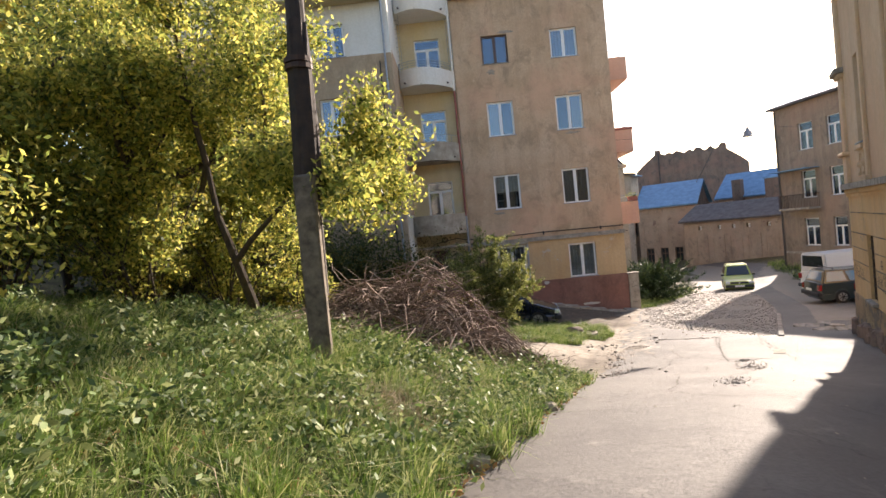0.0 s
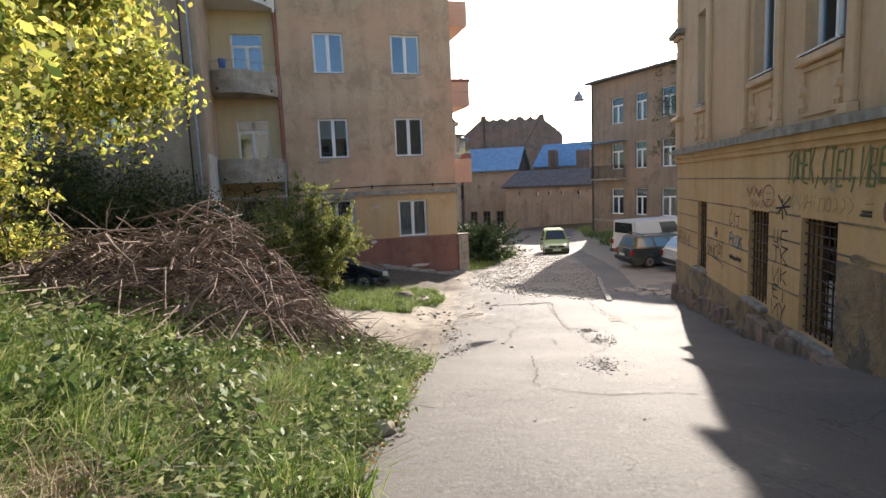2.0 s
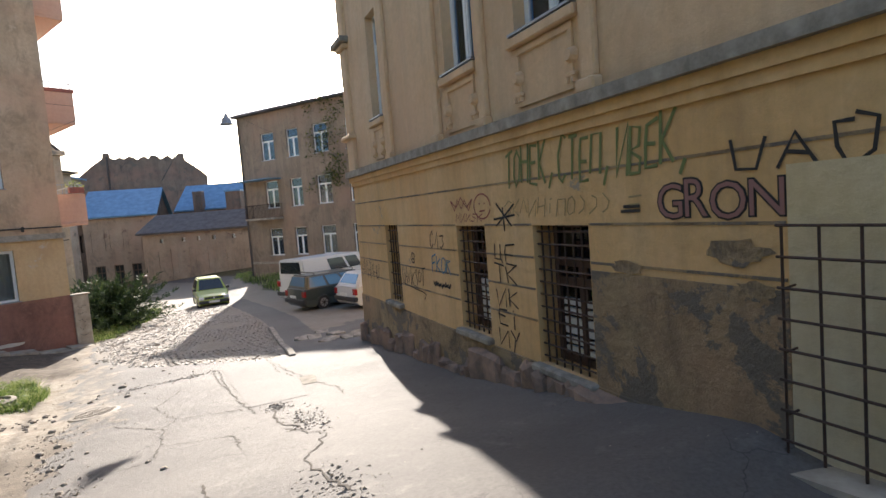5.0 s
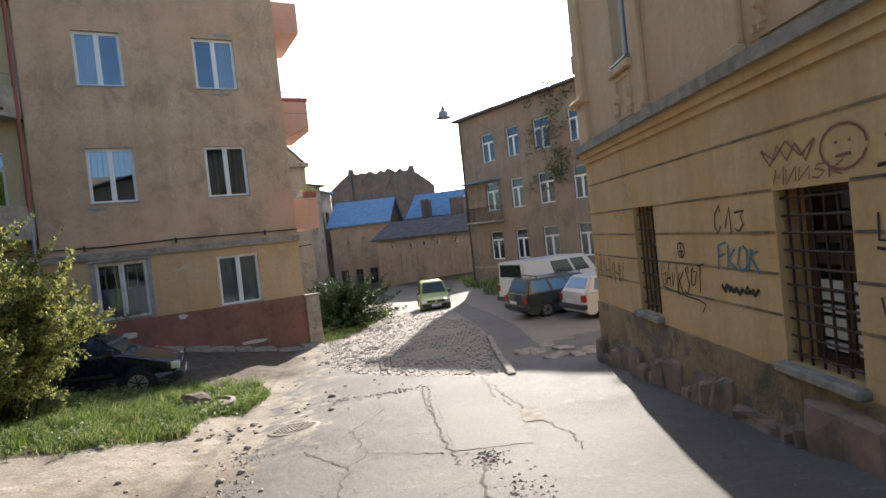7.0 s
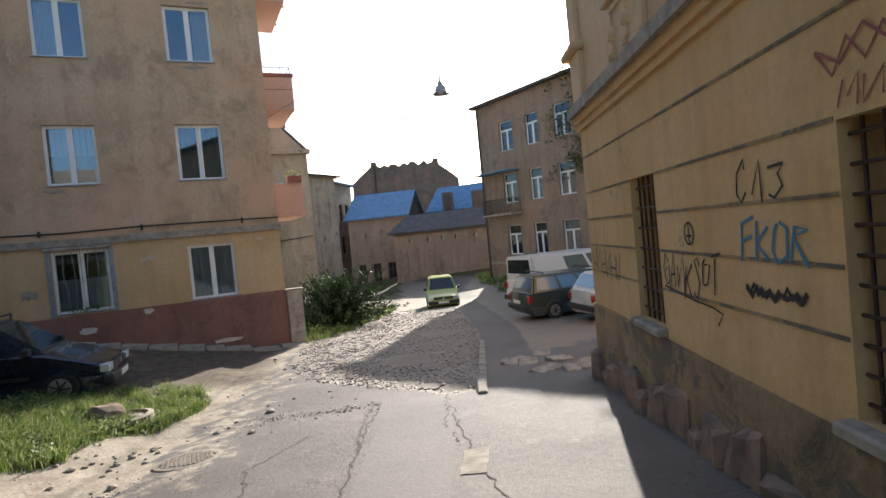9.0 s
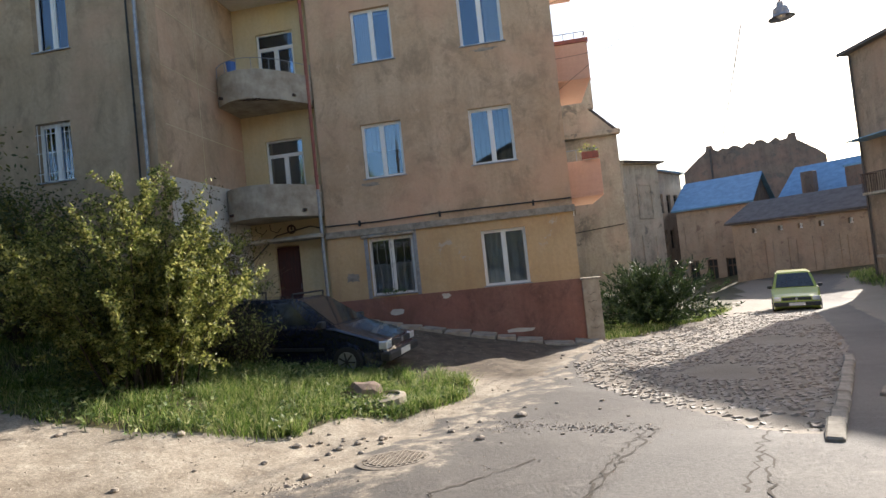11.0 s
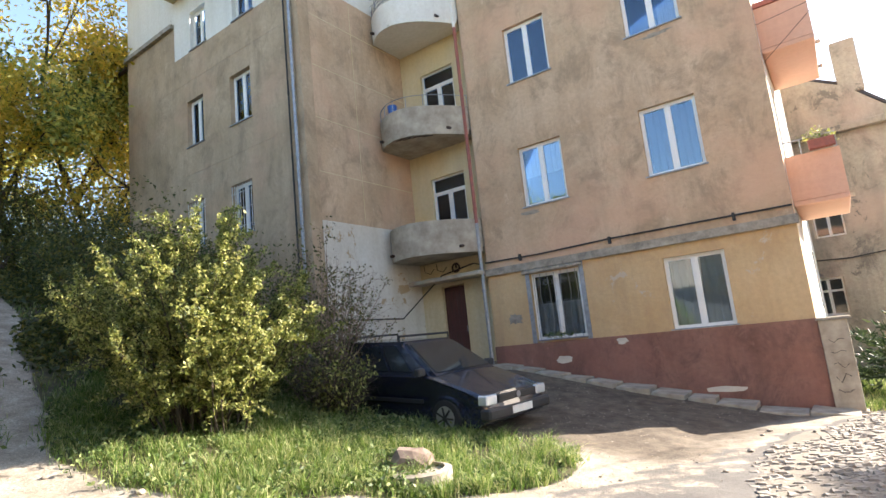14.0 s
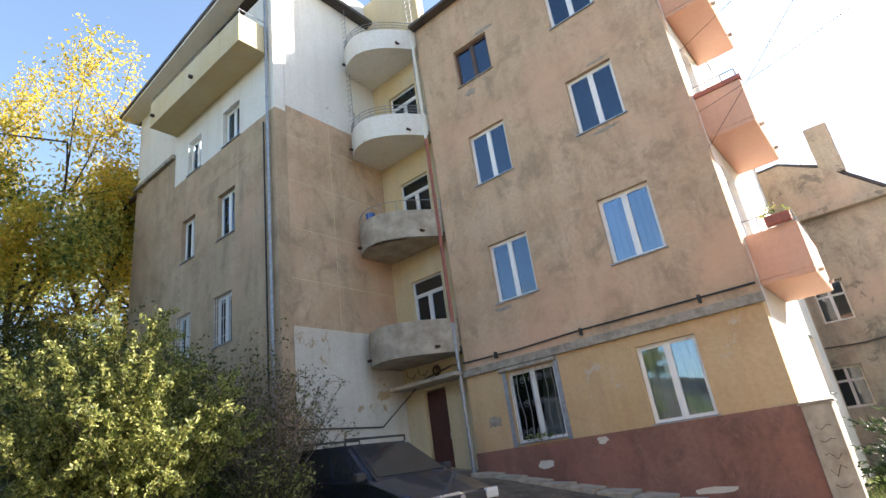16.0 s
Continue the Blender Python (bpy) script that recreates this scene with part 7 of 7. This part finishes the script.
for i in range(14):
    x, y = 13.6 + random.uniform(-0.7, 0.7), 15.6 + random.uniform(-1.3, 1.3)
    bm = boxed(-random.uniform(0.15, 0.35), random.uniform(0.15, 0.35), -0.2, 0.2, -0.1, 0.04, 0.02)
    k = part("paving_slab", bm, M_LEDGE, slabs)
    k.matrix_world = pose(x, y, gzf(x, y), random.uniform(-6, 6), random.uniform(-6, 6), random.uniform(0, 90))

# repaired patches in the asphalt
M_PATCH = material("patched_asphalt", grainy, a=(0.15, 0.14, 0.13), b=(0.1, 0.092, 0.085), scale=30, rough=0.8, strength=0.5)


def ground_patch(label, corners, mat, lift=0.006, n=12):
    """A thin sheet following the ground between four corners."""
    c = [np.array(p) for p in corners]
    uv = [(i / n, j / n) for j in range(n + 1) for i in range(n + 1)]
    random.seed(9)
    p = np.array([(c[0] * (1 - u) + c[1] * u) * (1 - w) + (c[3] * (1 - u) + c[2] * u) * w + np.array((random.uniform(-0.02, 0.02), random.uniform(-0.02, 0.02))) for u, w in uv])
    z = gtop(p[:, 0], p[:, 1]) + lift
    f = [(k, k + 1, k + n + 2, k + n + 1) for j in range(n) for k in range(j * (n + 1), j * (n + 1) + n)]
    return tagged(raw("asphalt_patch", np.column_stack([p, z]).tolist(), f, mat), label, "asphalt patch", kind="structure")


PATCH_A = ((8.03, 10.87), (8.76, 10.27), (11.0, 14.8), (9.85, 15.2))
PATCH_B = ((9.28, 11.16), (9.5, 11.03), (9.92, 11.72), (9.67, 11.83))
ground_patch("darker rectangular repair in the asphalt", PATCH_A, M_PATCH)
ground_patch("small pale concrete square set in the asphalt", PATCH_B, M_LEDGE, 0.009, 4)

M_CRACK = material("crack_dirt", grainy, a=(0.05, 0.042, 0.035), b=(0.09, 0.075, 0.06), scale=20, rough=0.95)


def crack(points, width, seed):
    """A jagged dark crack along a polyline on the ground."""
    rg, pts = np.random.default_rng(seed), []
    for a, b in zip(points, points[1:]):
        n = max(3, int(math.dist(a, b) / 0.09))
        pts += [(a[0] + (b[0] - a[0]) * i / n + rg.normal(0, 0.025), a[1] + (b[1] - a[1]) * i / n + rg.normal(0, 0.025)) for i in range(n)]
    p = np.array(pts + [points[-1]])
    d = np.gradient(p, axis=0)
    side = np.stack([-d[:, 1], d[:, 0]], -1) / np.maximum(np.linalg.norm(d, axis=1, keepdims=True), 1e-6)
    w = width * rg.uniform(0.25, 1.2, (len(p), 1))
    q = np.concatenate([p - side * w, p + side * w])
    z, n = gtop(q[:, 0], q[:, 1]) + 0.007, len(p)
    f = [(i, i + 1, n + i + 1, n + i) for i in range(n - 1)]
    return tagged(raw("asphalt_crack", np.column_stack([q, z]).tolist(), f, M_CRACK), "jagged dirt-filled crack in the asphalt", "crack", kind="structure")


for k, (pts, w) in enumerate((
    (((5.7, 7.8), (4.58, 5.17), (5.05, 4.4), (5.8, 4.15)), 0.011), (((9.82, 15.3), (8.71, 12.8), (8.08, 11.2), (7.8, 10.3)), 0.014),
    (((10.5, 14.0), (9.78, 11.9), (9.5, 11.1)), 0.012), (((10.9, 14.9), (10.3, 13.7), (9.97, 13.0), (9.78, 12.2)), 0.016),
    (((9.76, 15.4), (9.15, 14.1), (8.74, 12.9)), 0.014), (((6.65, 12.9), (6.91, 11.5), (7.3, 11.9), (7.9, 10.9)), 0.012),
    (((6.91, 11.5), (6.4, 10.4), (6.9, 9.4), (6.5, 8.5)), 0.011), (((7.3, 11.9), (7.5, 13.2), (8.4, 14.1)), 0.012), (((5.3, 10.2), (6.0, 9.7), (6.4, 10.4)), 0.012),
    (((7.2, 8.6), (7.0, 7.6), (6.3, 7.0), (5.9, 5.9)), 0.012), (((8.1, 10.3), (7.4, 9.2), (7.3, 8.5)), 0.016), (((9.5, 11.1), (9.3, 10.2), (8.9, 9.6)), 0.01))):
    crack(pts, w, 300 + k)
rng = np.random.default_rng(71)
for k, (cx, cy, ex, ey) in enumerate(((5.9, 6.0, 0.28, 0.7), (7.5, 8.6, 0.25, 0.8), (8.1, 10.2, 0.2, 0.4), (9.2, 15.4, 0.6, 0.3), (8.2, 15.9, 0.7, 0.4), (5.0, 9.6, 0.25, 0.9), (5.4, 11.6, 0.3, 0.9), (5.9, 13.4, 0.4, 0.6))):
    m = 420
    u, w = rng.normal(0, 0.5, m), rng.normal(0, 0.5, m)
    x, y = cx + u * ex * 0.9 + w * ey * 0.42, cy - u * ex * 0.42 + w * ey * 0.9
    v, f = crumbs(rng, x, y, 0.008, 0.02)
    tagged(mesh_np("asphalt_crumbs", v, f, M_ROCK if k % 2 else M_COB), "loose crumbs where the asphalt has broken up", "rubble", kind="stuff")

# ---- graffiti on the near house ----
def ink(name, colour):
    return material(name, paint, colour=colour, rough=0.8)


INK_K, INK_G, INK_P, INK_B, INK_R = ink("black_spray", (0.025, 0.022, 0.02)), ink("green_spray", (0.16, 0.19, 0.06)), ink("violet_spray", (0.3, 0.15, 0.13)), ink("blue_spray", (0.05, 0.2, 0.32)), ink("faded_red_spray", (0.3, 0.1, 0.08))


def glyph(ch, weight, slant):
    cu = bpy.data.curves.new("letter", "FONT")
    cu.body, cu.extrude, cu.offset, cu.shear, cu.resolution_u = ch, 0.003, weight, slant, 3
    tmp = bpy.data.objects.new("letter", cu)
    scene.collection.objects.link(tmp)
    me = bpy.data.meshes.new_from_object(tmp.evaluated_get(bpy.context.evaluated_depsgraph_get()))
    bpy.data.objects.remove(tmp)
    return me


def lettering(text, s_left, z, width, height, mat, slant=0.0, weight=0.0, label="", outline=None):
    """Sprayed letters lying on the near wall, from s_left to the right."""
    g = tagged(new("graffiti"), label, "graffiti")
    g.matrix_world = B_NEAR @ Matrix.Translation((-s_left, -0.008, z))
    x, row = 0.0, []
    for ch in text:
        if ch == " ":
            x += 0.3
            continue
        me = glyph(ch, weight, slant)
        co = np.array([v.co[:] for v in me.vertices])
        row.append((ch, me, x - co[:, 0].min(), co[:, 1].min(), co[:, 1].max()))
        x += float(np.ptp(co[:, 0])) + 0.07
    sx, sz = width / x, height / 0.72
    for k, (ch, me, dx, lo, hi) in enumerate(row):
        wob = 0.04 * math.sin(2.3 * k)
        m = Matrix.Translation((dx * sx, 0, wob * height)) @ pose(0, 0, 0, 90, 0, 0) @ Matrix.Diagonal((sx, sz * (1 + 0.08 * math.sin(1.7 * k)), 1, 1))
        for mesh, mm, nm, dy in ((me, mat, "letter", 0.0),) + (((glyph(ch, weight + 0.035, slant), outline, "outline", 0.004),) if outline else ()):
            mesh.materials.clear()
            mesh.materials.append(mm)
            o = new(nm, mesh)
            o.parent = g
            o.matrix_basis = Matrix.Translation((0, dy, 0)) @ m
    return g


def strokes(s0, z0, w, h, lines, mat, r=0.014, label="black sprayed scrawl on the wall"):
    """Sprayed lines in a box of w by h, its lower left corner at s0, z0; lines in 0..1."""
    g = tagged(new("graffiti"), label, "graffiti")
    g.matrix_world = B_NEAR @ Matrix.Translation((-s0, -0.008, z0))
    for ln in lines:
        bm = tube(bmesh.new(), [(x * w, 0, z * h) for x, z in ln], r, 5)
        for vv in bm.verts:
            vv.co.y *= 0.15
        part("stroke", bm, mat, g)
    return g


LETTERS = {
    "T": ("0,1 1,1", ".5,1 .5,0"), "O": (".5,1 .1,.8 .05,.3 .4,0 .85,.2 .95,.75 .5,1",), "H": ("0,1 0,0", "0,.5 1,.5", "1,1 1,0"), "E": ("1,1 .1,.95 0,.5 .1,0 1,.05", "0,.5 .8,.52"),
    "K": ("0,1 .05,0", "1,1 .1,.45 1,0"), "C": ("1,.85 .5,1 .05,.6 .15,.1 .6,0 1,.15",), "P": ("0,0 0,1 1,1 1,0",), "N": ("0,1 .05,0 .95,1 1,0",), "B": ("0,0 0,1 .8,.9 .7,.55 0,.5 .9,.35 .8,.05 0,0",),
    ",": (".5,.2 .2,-.2",), "L": ("0,0 .5,1 1,0",), "I": (".5,.7 .5,0", ".5,1 .52,.95"), ")": (".2,1 .7,.7 .7,.3 .2,0",), "=": ("0,.65 1,.68", "0,.3 1,.33"), "M": ("0,0 .1,1 .5,.4 .9,1 1,0",), "S": ("1,.9 .4,1 .1,.7 .9,.35 .6,0 0,.1",),
    "G": ("1,.8 .5,1 .05,.5 .4,0 .95,.2 .9,.5 .5,.48",), "A": ("0,0 .5,1 1,0", ".2,.4 .85,.4"), "3": (".1,.95 .9,.9 .5,.55 .95,.25 .4,0 0,.15",), "F": ("0,0 .05,1 1,.95", "0,.5 .8,.55"), "R": ("0,0 .05,1 .9,.8 .1,.45 1,0",), "Q": ("0,1 0,.2 .8,.2 .9,-.1", ".7,1 .7,.2"), "U": ("0,1 .1,.1 .6,0 .9,1",), "Y": ("0,1 .5,.5 1,1", ".5,.5 .3,-.3"),
}


def tag(text, s_left, z, width, height, mat, r=0.012, lean=0.0, seed=1, label="", rough=0.06):
    """Hand-sprayed letters on the near wall, drawn as strokes."""
    g = tagged(new("graffiti"), label, "graffiti")
    g.matrix_world = B_NEAR @ Matrix.Translation((-s_left, -0.009, z))
    rg, pitch = np.random.default_rng(seed), width / len(text)
    for k, ch in enumerate(text):
        if ch == " ":
            continue
        bm = bmesh.new()
        lift, tall = rg.normal(0, 0.05) * height, height * rg.uniform(0.88, 1.1)
        for ln in LETTERS[ch]:
            pts = []
            for p in ln.split():
                u, w = (float(q) for q in p.split(","))
                u, w = u + rg.normal(0, rough), w + rg.normal(0, rough)
                pts.append((pitch * (k + 0.08 + 0.8 * u) + lean * w * height, 0, lift + w * tall))
            tube(bm, pts, r, 6)
        for vv in bm.verts:
            vv.co.y *= 0.1
        part("letter", bm, mat, g)
    return g


tag("TOHEK,CTEP,NBEK,", 4.52, 0.63, 3.05, 0.47, INK_G, 0.02, 0.1, 2, "tall green sprayed letters under the moulding", 0.04)
tag("CKLNHIPO))) =", 4.6, 0.27, 2.5, 0.19, ink("faded_green_spray", (0.32, 0.26, 0.12)), 0.008, 0.2, 3, "small faded green sprayed letters")
tag("=", 2.38, 0.24, 0.34, 0.12, INK_K, 0.016, 0, 4, "black sprayed equals sign")
lettering("GRON", 1.88, 0.2, 1.2, 0.31, INK_P, 0.0, -0.005, "violet sprayed block letters with black outlines", INK_K)
tag("MNNSK", 6.14, 0.2, 0.9, 0.13, INK_R, 0.009, 0.2, 5, "small faded red sprayed letters")
tag("CL3", 7.33, -0.24, 0.66, 0.26, INK_K, 0.011, 0.2, 6, "small black sprayed tag letters", 0.1)
tag("FKOR", 7.28, -0.66, 0.82, 0.26, INK_B, 0.015, 0.1, 7, "blue sprayed tag letters", 0.09)
tag("GANKSOT", 8.93, -1.02, 1.25, 0.34, INK_K, 0.011, 0.15, 8, "spiky black sprayed tag letters", 0.1)
tag("HNHNHU", 11.95, -1.1, 1.5, 0.36, INK_K, 0.01, 0.1, 9, "thin black sprayed tag near the corner", 0.1)
tag("UAOL", 1.14, 0.55, 1.45, 0.27, INK_K, 0.016, 0.0, 10, "thin black sprayed letters with dots above", 0.07)
for k, pair in enumerate(("QE", "TK", "NK", "EI", "NY")):
    tag(pair, 4.97, -0.36 - k * 0.3, 0.6, 0.25, INK_K, 0.013, 0.0, 20 + k, "black sprayed letters in a column between the windows", 0.05)
random.seed(44)
zig = lambda n, a=0.1, b=0.95: [(i / n, (a if i % 2 else b) + random.uniform(-0.12, 0.12)) for i in range(n + 1)]  # noqa: E731
strokes(7.24, -0.95, 0.72, 0.14, [zig(14, 0.3, 0.7), zig(10, 0.2, 0.6)], INK_K, 0.02)
strokes(8.9, -1.14, 1.25, 0.12, [[(0, 1), (0.3, 0.7), (0.6, 0.4), (0.85, 0.3), (1, 0.0), (0.92, -0.9)]], INK_K, 0.01, "black sprayed line under the tag")
strokes(4.9, 0.1, 0.62, 0.36, [[(0.1, 0.1), (0.9, 0.9)], [(0.15, 0.95), (0.75, 0.1)], [(0.45, -0.1), (0.42, 0.8)], [(0, 0.35), (0.9, 0.5)]], INK_K, 0.016, "black sprayed star of crossed lines")
strokes(5.5, 0.24, 0.55, 0.36, [[(0.5 + 0.45 * math.cos(a), 0.5 + 0.5 * math.sin(a)) for a in np.linspace(0, 6.0, 16)], [(0.35, 0.6), (0.4, 0.62)], [(0.62, 0.6), (0.66, 0.62)], [(0.35, 0.3), (0.65, 0.33)]], INK_R, 0.012, "faded red sprayed face outline")
strokes(6.28, 0.36, 0.75, 0.2, [zig(6), zig(4, 0.3, 1)], INK_R, 0.012)
strokes(8.3, -0.58, 0.2, 0.2, [[(0.5 + 0.5 * math.cos(a), 0.5 + 0.5 * math.sin(a)) for a in np.linspace(0, 6.3, 14)], [(0.5, 0), (0.5, 1)], [(0.2, 0.4), (0.8, 0.4)]], INK_K, 0.01)
for s_, w_ in ((-0.66, 0.42), (-1.16, 0.32), (-1.56, 0.36)):
    bm = bmesh.new()
    bmesh.ops.create_circle(bm, cap_ends=True, segments=26, radius=0.5)
    for v in bm.verts:
        v.co *= random.uniform(0.9, 1.12)
        v.co = Vector((v.co.x * w_, 0, v.co.y * 0.36))
    tagged(placed(part("graffiti", bm, INK_K), B_NEAR @ pose(-s_ + w_ / 2, -0.02, 0.69)), "black painted-over blot on the yellow wall", "graffiti")

# ---- cobbles, last ----
paving = thing("cobbled_lane", "worn sunlit cobbles with earth between", "cobbles", kind="structure")
rng = np.random.default_rng(77)
base_stones = []
for k in range(6):
    bm = boxed(-0.07, 0.07, -0.055, 0.055, -0.08, 0.03, 0.022)
    for vv in bm.verts:
        vv.co += Vector(rng.uniform(-0.012, 0.012, 3))
    mm = bpy.data.meshes.new("cobble")
    bm.to_mesh(mm)
    bm.free()
    mm.materials.append(M_COB)
    base_stones.append(mm)
near_n, rest_v, rest_f = 0, [], []
for j, y in enumerate(np.arange(14.6, 34, 0.128)):
    lo = np.interp(y, (14.1, 15.8, 17.7, 19.4, 22, 26, 33), (11.0, 10.6, 9.8, 9.3, 9.4, 11.0, 15.7))
    hi = np.interp(y, (14.1, 19.4, 21, 33), (11.0, 13.9, 14.7, 19.6))
    for x in np.arange(lo, hi, 0.162):
        xx, yy = x + (j % 2) * 0.08 + rng.normal(0, 0.012), y + rng.normal(0, 0.012)
        if rng.random() < 0.1 or math.sin(xx * 1.3 + 2) * math.sin(yy * 0.9) > 0.72 or (yy < 16.5 and rng.random() < 0.35):
            continue
        m = pose(xx, yy, float(gtop(xx, yy)[0]) - 0.018 + rng.normal(0, 0.007), rng.normal(0, 5), rng.normal(0, 5), rng.normal(25, 7))
        me_ = base_stones[rng.integers(0, 6)]
        if near_n < 300 and 15.5 < yy < 18.5:
            o = new("cobble", me_)
            o.parent = paving
            o.matrix_world = m
            near_n += 1
        else:
            k0 = len(rest_v)
            rest_v += [m @ vv.co for vv in me_.vertices]
            rest_f += [tuple(k0 + i for i in p.vertices) for p in me_.polygons]
o = raw("cobble_field", rest_v, rest_f, M_COB, paving)
o["kind"] = "stuff"
